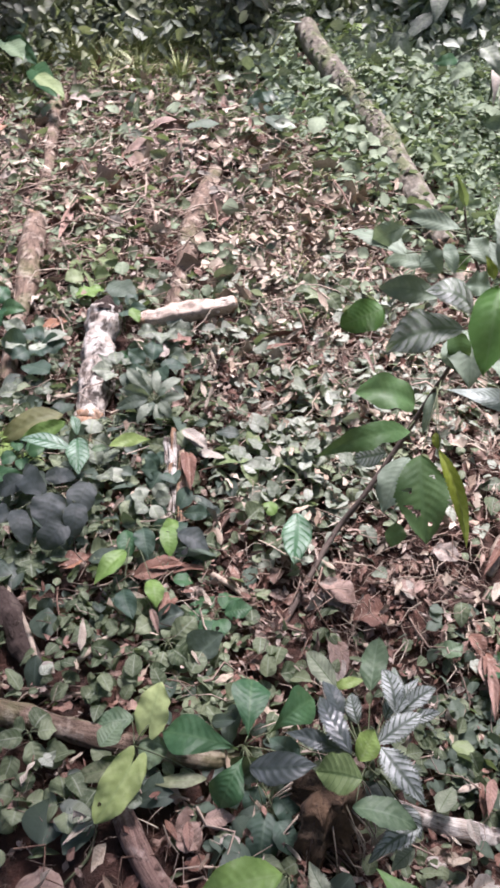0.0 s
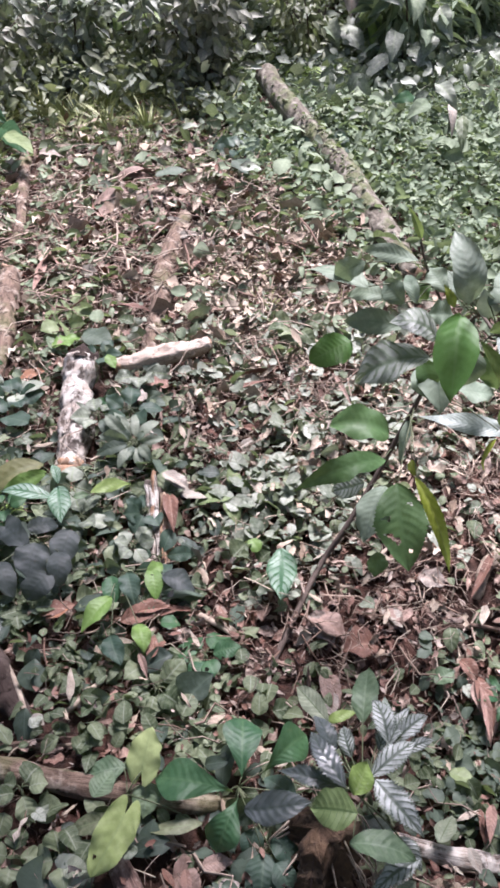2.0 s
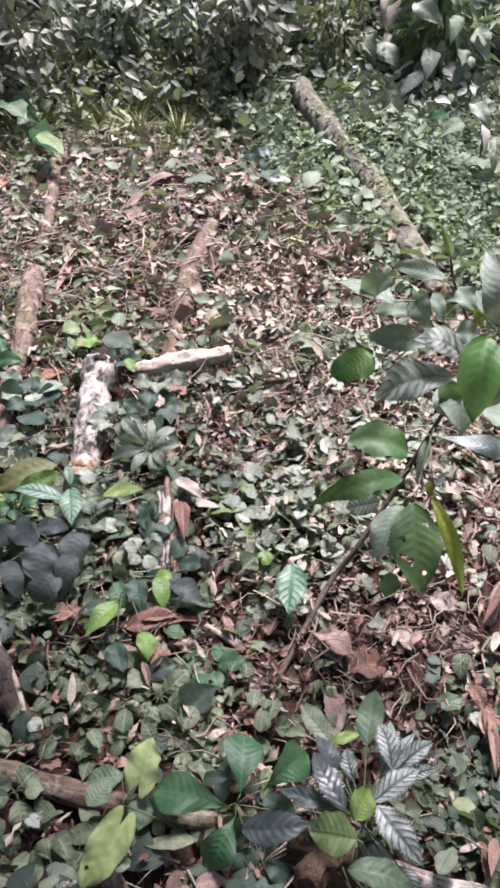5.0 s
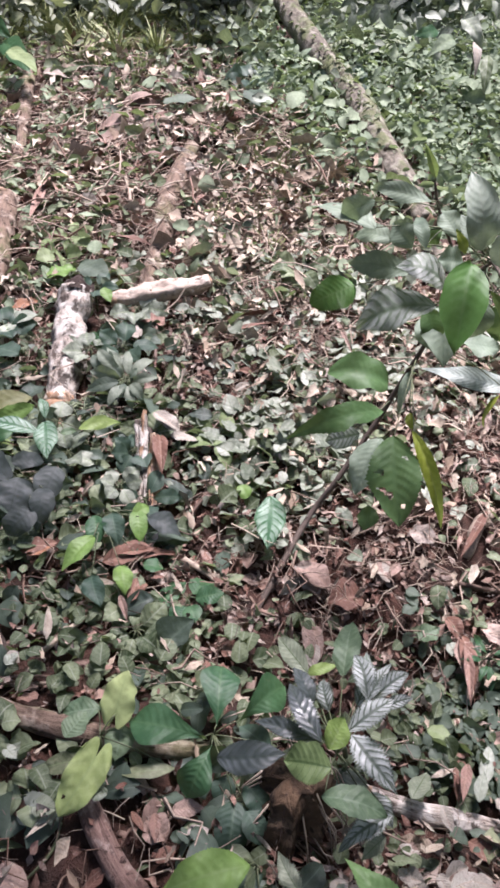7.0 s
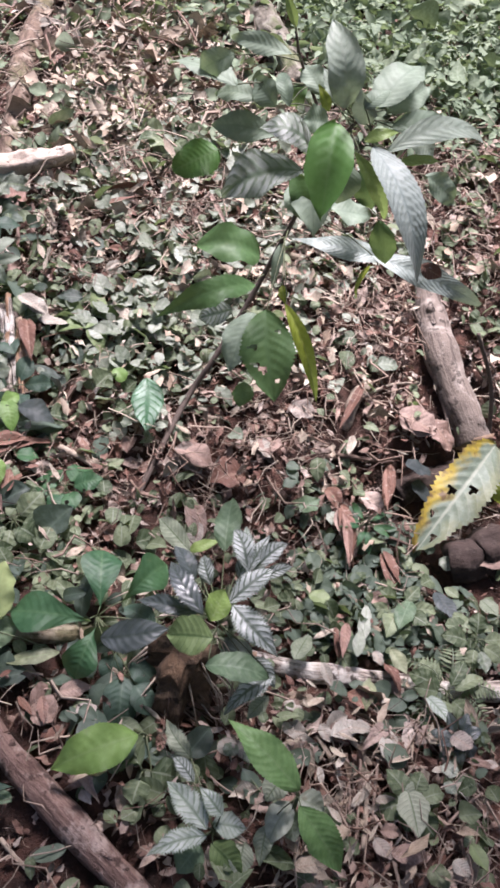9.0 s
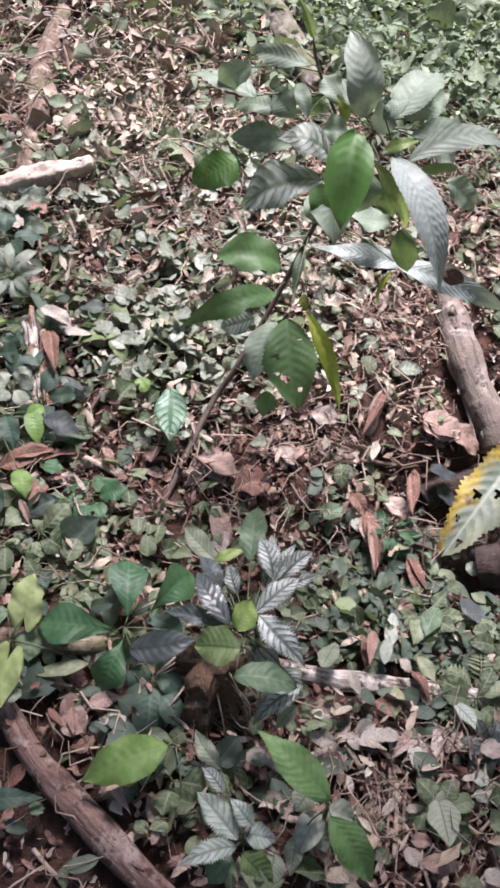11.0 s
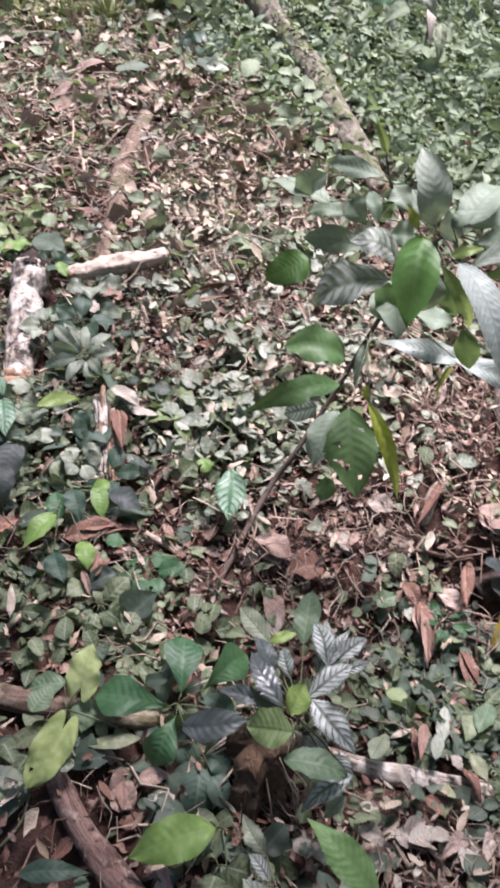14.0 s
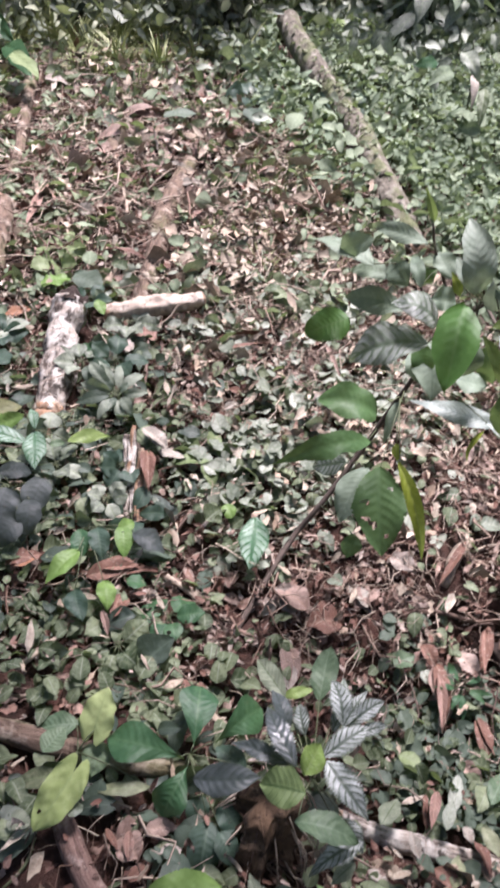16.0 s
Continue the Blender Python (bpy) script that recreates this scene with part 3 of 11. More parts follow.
def hollow_end(centre, d, rr, seed):
    """A ragged rim and the dark inside of a rotted stump."""
    r = np.random.default_rng(seed)
    side = d.orthogonal().normalized()
    up = d.cross(side)
    k = 18
    rag = r.uniform(-0.15, 0.55, k)
    V = []
    for out, size, jag in ((-0.3, 0.98, 0), (0.1, 1.0, 0.6), (0.22, 0.86, 1.0), (-0.1, 0.74, 0.4), (-1.6, 0.6, 0), (-1.7, 0.02, 0)):
        for i in range(k):
            a = 6.2832 * i / k
            V.append(centre + d * rr * (out + jag * rag[i]) + (side * math.cos(a) + up * math.sin(a)) * rr * size * (1 + 0.05 * rag[i]))
    F = [(j * k + i, j * k + (i + 1) % k, (j + 1) * k + (i + 1) % k, (j + 1) * k + i) for j in range(5) for i in range(k)]
    # LOG_DARK also puts the cavity's shade into its colour.
    return mesh_of("hollow", V, F, [(i % k / k * 3, i // k * 0.3) for i in range(len(V))], LOG_DARK)


def log(label, points, radii, material, n=56, sides=24, rough=0.09, name="log", category="log", ends=True, seed=0, knots=2, hollow=False):
    """A fallen piece of wood: bark, broken ends and stubs of twigs."""
    mid = Vector(points[len(points) // 2])
    ob = thing(name, mid, label, category)
    if np.mean(radii) > 0.012:
        LOG_LINES.extend((p.x, p.y, float(np.mean(radii))) for p in curve_through(points, 40))
    r = np.random.default_rng(seed + 50)
    line = [p - mid for p in curve_through(points, n)]
    rad = np.interp(np.linspace(0, 1, n), np.linspace(0, 1, len(radii)), radii)
    rad = rad * (1 + 0.07 * np.sin(np.linspace(0, 9, n) + seed) + 0.05 * np.sin(np.linspace(0, 23, n) + 2 * seed))
    bend = [np.sin(np.linspace(0, 7 + 2 * c, n) + r.uniform(0, 6)) for c in range(3)]
    line = [p + Vector((bend[0][i], bend[1][i], bend[2][i])) * 0.10 * float(np.mean(radii)) for i, p in enumerate(line)]
    thick = float(np.mean(radii)) > 0.012
    bark = part("bark", tube_mesh("bark", line, rad, material, sides, rough * (0.4 if thick else 1), seed, rough * 1.3 if thick else 0), ob)
    for k in range(5 if thick else 0):
        i = int(r.integers(4, n - 6))
        out = Vector(r.normal(size=3)) + UP * 1.5
        ax = (line[i + 2] - line[i]).normalized()
        out = (out - ax * out.dot(ax)).normalized()
        m, _ = leaf_frame(line[i] + out * rad[i] * 0.98, line[i] + out * rad[i] * 1.04 + ax, out)
        size = rad[i] * r.uniform(0.6, 1.4)
        v, f, uv = blade("ovate", 0.38, 4, 6, -0.9, -0.12, 0.12, 0.3 * r.normal(), k + seed)
        part("bark_flake", mesh_of("bark_flake", [m @ Vector(q * size) for q in v], f, uv, material), bark)
    if ends:
        for a, b, rr in ((line[0], line[1], rad[0]), (line[-1], line[-2], rad[-1])):
            d = (a - b).normalized()
            if hollow and a is line[0]:
                part("hollow", hollow_end(a, d, rr, seed), ob, "dark rotted-out hollow with a ragged rim")
                continue
            pts = [a - d * 0.01, a + d * 0.12 * rr, a + d * 0.35 * rr]
            part("broken_end", tube_mesh("broken_end", pts, [rr * 0.93, rr * 0.8, rr * 0.35], WOOD, 12, 0.3, seed + 3), ob, "splintered bare wood")
    for k in range(knots):
        i = int(r.integers(5, n - 5))
        d = Vector(r.normal(size=3))
        d = (d + UP * 1.2).normalized()
        p = line[i]
        part("knot", tube_mesh("knot", [p, p + d * rad[i] * 1.0, p + d * rad[i] * 1.22], [rad[i] * 0.42, rad[i] * 0.32, rad[i] * 0.2], material, 9, 0.15, seed + k), bark)
    return ob


def splintered_stump(foot, head, radius):
    """A torn stump sunk in the litter: long shards of wood side by side round a dark core for the shaded gap."""
    r = np.random.default_rng(70)
    foot, head = Vector(foot), Vector(head)
    ob = thing("tree_stump", foot, "small splintered stump with pale and orange-brown torn wood", "stump")
    run = head - foot
    along = run.normalized()
    across = along.cross(UP).normalized()
    up = across.cross(along).normalized()
    for k in range(3):
        q = foot + run * (0.2 + 0.3 * k)
        LOG_LINES.append((q.x, q.y, radius))
    # Dark core, painted in place of the shade between the shards.
    core = [along * run.length * q - up * radius * (0.5 + 0.6 * q) for q in (-0.1, 0.3, 0.7, 0.92)]
    part("dark_core", tube_mesh("dark_core", curve_through(core, 10), np.linspace(radius * 0.95, radius * 0.6, 10), LOG_DARK, 12, 0.2, 5, 0.2), ob)
    for k in range(17):
        a = math.pi * (k + 0.5) / 17 + r.normal() * 0.08
        out = across * -math.cos(a) + up * math.sin(a) * 0.8
        side = along.cross(out).normalized()
        pale = k < 8
        start = r.uniform(0.3, 0.55) if pale and k % 3 else r.uniform(-0.1, 0.1)
        stop = r.uniform(0.8, 1.08) if pale else r.uniform(0.42, 0.75) if k < 13 else r.uniform(0.6, 0.9)
        w = radius * r.uniform(0.16, 0.34)
        V, F = [], []
        bend = r.normal() * 0.004
        for i in range(8):
            q = i / 7
            e = start + (stop - start) * q
            c = along * run.length * e + out * radius * (1.0 - 0.12 * q + 0.1 * r.normal()) + side * bend * q * q
            wide = w * (1 - 0.7 * q ** 3) * (0.5 + min(1.0, 3 * q) * 0.5) * r.uniform(0.8, 1.15)
            for sx, sd in ((-1, 0), (0.1, 0.18), (1, 0), (0.9, -0.4), (-0.9, -0.4)):
                V.append(c + side * wide * sx + out * radius * sd)
        for i in range(7):
            F += [(5 * i + j, 5 * i + (j + 1) % 5, 5 * i + 5 + (j + 1) % 5, 5 * i + 5 + j) for j in range(5)]
        part("splinter", mesh_of("splinter", V, F, [(0.1 * (j % 5), 0.03 * (j // 5)) for j in range(len(V))], LOG_PALE if pale and k % 4 else LOG_TORN if k % 5 else LOG_BROWN), ob)
    return ob


def scatter_mesh(name, P, A, N, size, ratio, templates, material, pick=None):
    """Many leaves in one mesh: feet P, axes A, faces N."""
    A = A / np.linalg.norm(A, axis=1)[:, None]
    N = N - A * (A * N).sum(1)[:, None]
    N = N / (np.linalg.norm(N, axis=1)[:, None] + 1e-9)
    S = np.cross(A, N)
    V, F, U, at = [], [], [], 0
    if pick is None:
        pick = np.arange(len(P)) % len(templates)
    for k, (v, f, uv) in enumerate(templates):
        i = np.where(pick == k)[0]
        if not len(i):
            continue
        w = v[None, :, 0] * ratio[i][:, None]
        pts = P[i][:, None] + size[i][:, None, None] * (w[..., None] * S[i][:, None] + v[None, :, 1:2] * A[i][:, None] + v[None, :, 2:3] * N[i][:, None])
        V.append(pts.reshape(-1, 3))
        F.append((f[None] + (np.arange(len(i)) * len(v))[:, None, None] + at).reshape(-1, f.shape[1]))
        U.append(np.tile(uv, (len(i), 1)))
        at += pts.shape[0] * pts.shape[1]
    return mesh_of(name, np.concatenate(V), np.concatenate(F), np.concatenate(U), material)


def turned(az, lift):
    """Unit vectors from an azimuth and a rise over the slope, in radians."""
    return np.stack([np.cos(az) * np.cos(lift), np.sin(az) * np.cos(lift), np.sin(lift)], -1)


# ---- ground ----
gx = np.concatenate([-np.geomspace(300, 3.2, 26), np.arange(-3, 3.01, 0.03), np.geomspace(3.2, 300, 26)])
gy = np.concatenate([-np.geomspace(300, 0.9, 26), np.arange(-0.7, 6.61, 0.03), np.geomspace(6.8, 300, 30)])
GX, GY = np.meshgrid(gx, gy)
GZ = height(GX, GY)
crumb = np.array([noise.noise(Vector((a * 14, b * 14, 0))) * 0.010 + noise.noise(Vector((a * 45, b * 45, 3))) * 0.005 for a, b in zip(GX.ravel(), GY.ravel())]).reshape(GX.shape)
GZ = GZ + crumb * (np.abs(GX) < 3.1) * (GY < 7)
n = len(gx)
ii = (np.arange(len(gy) - 1)[:, None] * n + np.arange(n - 1)[None]).ravel()
ground = new("ground", mesh_of("ground", np.stack([GX, GY, GZ], -1).reshape(-1, 3), np.stack([ii, ii + 1, ii + n + 1, ii + n], -1), None, SOIL))
ground.matrix_world = TILT
tagged(ground, "sloping forest floor of dark reddish-brown soil", "ground", kind="structure")

# ---- logs, branches and twigs ----
log("fallen grey tree trunk with lichen and moss", [(0.290, 4.516, 0.138), (0.322, 4.294, 0.127), (0.429, 3.876, 0.091), (0.535, 3.399, 0.072), (0.600, 3.004, 0.052), (0.638, 2.701, 0.054), (0.669, 2.458, 0.042)], [0.0541, 0.0547, 0.0553, 0.0535, 0.0495, 0.0463, 0.0379], LOG_GREY, n=90, seed=1, knots=5)
log("short bleached stump leaning out of the plants", [(-0.416, 1.983, 0.093), (-0.429, 1.873, 0.053), (-0.425, 1.741, 0.032), (-0.425, 1.578, 0.008)], [0.0430, 0.0425, 0.0425, 0.0380], LOG_PALE, name="tree_stump", category="stump", seed=2, rough=0.16, hollow=True)
log("orange-brown rotten foot of the bleached stump", [(-0.425, 1.600, 0.020), (-0.424, 1.545, 0.016), (-0.424, 1.490, 0.000)], [0.0300, 0.0310, 0.0260], LOG_TORN, name="stump_foot", category="stump", seed=15, n=18, rough=0.2, knots=0, ends=False)
log("bleached broken branch lying across the slope", [(-0.322, 1.975, 0.065), (-0.258, 1.990, 0.070), (-0.177, 2.009, 0.070), (-0.108, 2.029, 0.080), (-0.048, 2.043, 0.082)], [0.0245, 0.0270, 0.0270, 0.0262, 0.0235], LOG_CREAM, seed=3, name="fallen_branch", category="branch", rough=0.2, knots=4)
log("pinkish rotten log half sunk in litter", [(-0.145, 3.096, 0.015), (-0.174, 2.913, 0.011), (-0.209, 2.647, 0.018), (-0.214, 2.417, 0.010), (-0.237, 2.121, 0.019), (-0.213, 1.805, 0.015)], [0.0305, 0.0405, 0.0378, 0.0356, 0.0325, 0.0229], LOG_PINK, seed=4, rough=0.08)
log("pinkish fallen log with peeling bark", [(-0.755, 2.622, 0.045), (-0.736, 2.393, 0.041), (-0.710, 2.164, 0.028), (-0.699, 1.935, 0.016), (-0.681, 1.746, -0.005)], [0.0444, 0.0398, 0.0334, 0.0243, 0.0211], LOG_PINK, seed=5, rough=0.08)
log("thin weathered branch among dead leaves", [(-0.920, 3.908, 0.020), (-0.857, 3.415, 0.021), (-0.802, 2.998, 0.028), (-0.837, 2.838, 0.010)], [0.0283, 0.0283, 0.0208, 0.0156], LOG_PINK, seed=6, name="fallen_branch", category="branch", n=24)
splintered_stump((-0.167, 1.235, 0.025), (-0.179, 1.431, 0.096), 0.027)
log("grey branch lying under the seedlings", [(-0.498, 0.744, 0.059), (-0.409, 0.719, 0.063), (-0.315, 0.699, 0.054), (-0.213, 0.680, 0.042), (-0.121, 0.658, 0.044), (-0.021, 0.654, 0.017)], [0.0243, 0.0240, 0.0227, 0.0216, 0.0192, 0.0174], LOG_PINK, seed=8, name="fallen_branch", category="branch")
log("smooth brown branch on bare soil", [(-0.215, 0.565, 0.058), (-0.170, 0.483, 0.056), (-0.125, 0.421, 0.045), (-0.071, 0.358, 0.048), (-0.002, 0.280, 0.030), (0.049, 0.223, 0.024)], [0.0182, 0.0212, 0.0226, 0.0228, 0.0231, 0.0226], LOG_BROWN, seed=9, name="fallen_branch", category="branch", rough=0.05)
log("pale branch crossing the litter", [(0.259, 0.624, -0.090), (0.343, 0.597, -0.099), (0.430, 0.584, -0.111), (0.541, 0.563, -0.127), (0.638, 0.526, -0.107), (0.749, 0.514, -0.108), (0.812, 0.506, -0.101)], [0.0184, 0.0196, 0.0186, 0.0188, 0.0196, 0.0208, 0.0208], LOG_PALE, seed=10, name="fallen_branch", category="branch", n=60)
log("thick cracked log with split grey bark", [(0.839, 1.555, -0.002), (0.838, 1.435, -0.028), (0.832, 1.306, -0.037), (0.845, 1.206, -0.072), (0.869, 1.112, -0.120)], [0.0328, 0.0380, 0.0408, 0.0430, 0.0412], LOG_SPLIT, seed=11, rough=0.07)
log("dark rotten log among ground cover", [(-0.550, 1.038, 0.051), (-0.488, 0.940, 0.070), (-0.443, 0.873, 0.054), (-0.395, 0.818, 0.044)], [0.0303, 0.0274, 0.0244, 0.0162], LOG_DARK, seed=12, rough=0.15, ends=False)
# The next two are added dark shapes that paint the hollow's shade.
log("dark log shape standing in for the shade of a hollow", [(0.670, 1.025, -0.182), (0.760, 1.052, -0.174), (0.859, 1.061, -0.164), (0.950, 1.050, -0.148)], [0.0268, 0.0339, 0.0369, 0.0341], LOG_DARK, seed=13, rough=0.15, ends=False)
log("dark log shape filling the shaded hollow under the yellow leaf", [(0.741, 0.825, -0.151), (0.804, 0.828, -0.141), (0.924, 0.854, -0.156)], [0.0441, 0.0508, 0.0520], LOG_DARK, seed=14, rough=0.15, ends=False)
log("thin dry twig lying on the litter", [(-0.255, 0.945, 0.036), (-0.286, 0.891, 0.050), (-0.327, 0.840, 0.056)], [0.0052, 0.0051, 0.0038], TWIG, n=16, sides=7, name="twig", category="twig", ends=False, knots=0, seed=34)
log("thin dry twig lying on the litter", [(-0.238, 0.999, 0.026), (-0.217, 0.958, 0.026), (-0.185, 0.911, 0.016)], [0.0095, 0.0081, 0.0051], TWIG, n=16, sides=7, name="twig", category="twig", ends=False, knots=0, seed=35)
log("thin dry twig lying on the litter", [(0.014, 1.411, 0.002), (-0.034, 1.291, 0.012), (-0.073, 1.196, 0.012), (-0.108, 1.123, 0.014)], [0.0036, 0.0041, 0.0039, 0.0038], TWIG, n=16, sides=7, name="twig", category="twig", ends=False, knots=0, seed=36)
log("thin dry twig lying on the litter", [(0.486, 1.105, -0.118), (0.569, 1.105, -0.129), (0.665, 1.090, -0.142)], [0.0066, 0.0073, 0.0060], TWIG, n=16, sides=7, name="twig", category="twig", ends=False, knots=0, seed=37)
log("curl of brown bark on the litter", [(0.639, 1.282, -0.067), (0.591, 1.222, -0.067), (0.559, 1.161, -0.096)], [0.0124, 0.0176, 0.0093], TWIG, n=16, sides=7, name="twig", category="twig", ends=False, knots=0, seed=38)
log("thin dry twig lying on the litter", [(-0.057, 1.092, -0.014), (-0.018, 1.073, -0.033), (0.016, 1.050, -0.047)], [0.0096, 0.0085, 0.0060], TWIG, n=16, sides=7, name="twig", category="twig", ends=False, knots=0, seed=39)
log("thin dry twig lying on the litter", [(-0.072, 1.102, -0.010), (-0.035, 1.075, -0.026), (0.014, 1.061, -0.048)], [0.0075, 0.0075, 0.0050], TWIG, n=16, sides=7, name="twig", category="twig", ends=False, knots=0, seed=40)
log("thin dry twig lying on the litter", [(-0.825, 2.169, 0.028), (-0.703, 2.194, 0.019), (-0.574, 2.087, 0.021)], [0.0093, 0.0093, 0.0072], TWIG, n=16, sides=7, name="twig", category="twig", ends=False, knots=0, seed=41)
log("pale curved stalk over the soil", [(-0.251, 0.529, 0.051), (-0.262, 0.486, 0.045), (-0.305, 0.441, 0.033)], [0.0028, 0.0028, 0.0027], GREEN_STEM, n=16, sides=7, name="twig", category="twig", ends=False, knots=0, seed=42)
log("thin dry twig lying on the litter", [(-0.473, 0.799, 0.039), (-0.405, 0.780, 0.041), (-0.297, 0.777, 0.047)], [0.0054, 0.0048, 0.0037], TWIG, n=16, sides=7, name="twig", category="twig", ends=False, knots=0, seed=43)
log("thin dry twig lying on the litter", [(-0.164, 0.342, 0.022), (-0.142, 0.315, 0.027), (-0.112, 0.284, 0.033)], [0.0034, 0.0034, 0.0033], TWIG, n=16, sides=7, name="twig", category="twig", ends=False, knots=0, seed=44)
log("thin dry twig lying on the litter", [(0.051, 0.546, -0.008), (-0.047, 0.567, 0.005), (-0.102, 0.583, 0.018)], [0.0044, 0.0058, 0.0038], TWIG, n=16, sides=7, name="twig", category="twig", ends=False, knots=0, seed=45)
log("dark arched root in the litter", [(-0.013, 1.923, 0.012), (0.081, 1.942, 0.022), (0.156, 1.922, 0.028)], [0.0076, 0.0094, 0.0059], TWIG, n=16, sides=7, name="twig", category="twig", ends=False, knots=0, seed=46)
log("thin dry twig lying on the litter", [(0.402, 0.471, -0.080), (0.443, 0.426, -0.079), (0.510, 0.407, -0.073)], [0.0036, 0.0040, 0.0030], TWIG, n=16, sides=7, name="twig", category="twig", ends=False, knots=0, seed=47)


# ---- grass ----


def grass_tuft(base, tall, seed):
    r = np.random.default_rng(seed)
    ob = thing("grass_tuft", base, "small tuft of yellow-green grass", "grass", "grass tufts")
    for _ in range(34):
        a, lean = r.uniform(0, 6.28), r.uniform(0.1, 0.9)
        d = Vector((math.cos(a), math.sin(a), 0))
        h = tall * r.uniform(0.5, 1.1)
        foot = d * r.uniform(0, 0.2) * tall
        tip = foot + UP * h * math.cos(lean) + d * h * math.sin(lean)
        m, length = leaf_frame(foot, tip, UP + d * 0.1)
        v, f, uv = blade("lance", 0.05, 2, 6, 0.4, 0.25 + 0.3 * lean, 0, 0, seed)
        part("grass_blade", mesh_of("grass_blade", [m @ Vector(p * length) for p in v], f, uv, GRASS), ob)
    return ob


def straw_clump(base, long, az, seed):
    """Dry stalks lying side by side on the floor."""
    r = np.random.default_rng(seed)
    ob = thing("straw_clump", base, "flattened clump of dry brown straw", "straw", "dry straw")
    for _ in range(15):
        a = az + r.normal() * 0.28
        d, side = Vector((math.cos(a), math.sin(a), 0)), Vector((-math.sin(az), math.cos(az), 0))
        start = side * r.normal() * 0.22 * long + d * r.uniform(-0.1, 0.3) * long
        n = long * r.uniform(0.4, 1.0)
        pts = []
        for q in (0, 0.35, 0.7, 1):
            p = start + d * n * q + side * r.normal() * 0.03 * n
            p.z = float(height(base[0] + p.x, base[1] + p.y)) - base[2] + 0.012 + 0.022 * math.sin(q * 3.1) * r.uniform(0.0, 1)
            pts.append(p)
        part("stalk", tube_mesh("stalk", curve_through(pts, 9), np.linspace(0.0020, 0.0007, 9) * r.uniform(0.5, 1.4), STRAW, 5), ob)
    return ob


def fern(base, fronds, length, label, seed):
    r = np.random.default_rng(seed)
    ob = thing("fern", base, label, "fern", "ferns")
    for k in range(fronds):
        a = 6.28 * k / fronds + r.uniform(-0.3, 0.3)
        d = Vector((math.cos(a), math.sin(a), 0))
        line = curve_through([Vector((0, 0, 0)), d * length * 0.4 + UP * length * 0.55, d * length * 0.95 + UP * length * 0.4], 14)
        V, F, U = [], [], []
        tv, tf, tuv = tube(line, np.linspace(0.0022, 0.0006, 14), 4, closed=False)
        V.append(tv), F.append(np.array(tf)), U.append(np.full((len(tv), 2), 0.5))
        at = len(tv)
        for i in range(2, 13):
            ax = (line[i + 1] - line[i - 1]).normalized() if i < 13 else d
            for side in (-1, 1):
                out = (ax.cross(UP) * side + ax * 0.35).normalized()
                size = length * 0.3 * math.sin(math.pi * (i / 14) ** 0.8)
                m, _ = leaf_frame(line[i], line[i] + out, UP)
                v, f, uv = blade("lance", 0.3, 2, 4, 0.2, 0.25, 0, 0, i)
                V.append(np.array([m @ Vector(q * size) for q in v])), F.append(f + at), U.append(uv)
                at += len(v)
        part("frond", mesh_of("frond", np.concatenate(V), np.concatenate(F), np.concatenate(U), LIME if seed % 2 == 0 else COVER), ob)
    return ob


def mound(base, radius, tall):
    ob = thing("rotten_stump", base, "low rotten brown stump under the striped seedling", "stump")
    pts = [(0, 0, -0.05), (0, 0, tall * 0.3), (0.005, 0.01, tall * 0.7), (0.0, 0.015, tall)]
    part("bark", tube_mesh("bark", [Vector(q) for q in curve_through(pts, 14)], np.linspace(radius * 1.1, radius * 0.55, 14), LOG_ROOT, 22, 0.3, 77, 0.12), ob)
    r = np.random.default_rng(4)
    for k in range(22):
        a = r.uniform(0, 6.28)
        d = Vector((math.cos(a), math.sin(a), 0))
        q = [d * radius * 0.7 + UP * tall * r.uniform(0.5, 1.0), d * radius * r.uniform(1.05, 1.3) + UP * tall * 0.5, d * radius * r.uniform(1.2, 1.6)]
        part("root_fibre", tube_mesh("root_fibre", curve_through(q, 7), np.linspace(0.002, 0.001, 7), TWIG, 4, 0, k), ob)
    return ob


# ---- plants ----
# sapling
p = thing("sapling", (0.040, 0.938, -0.037), "young sapling with a leaning bare stem and broad toothed leaves", "sapling")
stem(p, [(0.040, 0.938, -0.067), (0.185, 1.206, -0.020), (0.256, 1.263, 0.060), (0.345, 1.341, 0.170), (0.394, 1.366, 0.270), (0.418, 1.352, 0.360), (0.437, 1.335, 0.450), (0.451, 1.284, 0.550), (0.452, 1.209, 0.640), (0.445, 1.142, 0.700)], [0.0075, 0.007, 0.0065, 0.006, 0.0055, 0.005, 0.0045, 0.004, 0.0035, 0.003], BARE, n=40)
stem(p, [(0.451, 1.284, 0.550), (0.408, 1.247, 0.660), (0.365, 1.223, 0.750), (0.349, 1.214, 0.800)], [0.0035, 0.003, 0.0025, 0.002], BARE, n=12, name="branch")
stem(p, [(0.445, 1.142, 0.700), (0.437, 1.021, 0.730), (0.458, 1.009, 0.740)], [0.003, 0.0025, 0.002], BARE, n=8, name="branch")
leaf(p, (0.334, 1.243, 0.360), (0.212, 1.250, 0.380), 0.080, SAP_SHADED, node=(0.406, 1.359, 0.315), shape='blunt', fold=0.3, droop=0.2)
leaf(p, (0.319, 1.186, 0.340), (0.130, 1.126, 0.310), 0.057, SAP_SHADED, node=(0.370, 1.354, 0.220), shape='lance', fold=0.4, droop=0.2, wave=0.06, ragged=0.1)
leaf(p, (0.279, 1.186, 0.280), (0.213, 1.198, 0.250), 0.048, SAP_SHEEN_BANDS, node=(0.300, 1.302, 0.115), fold=0.2)
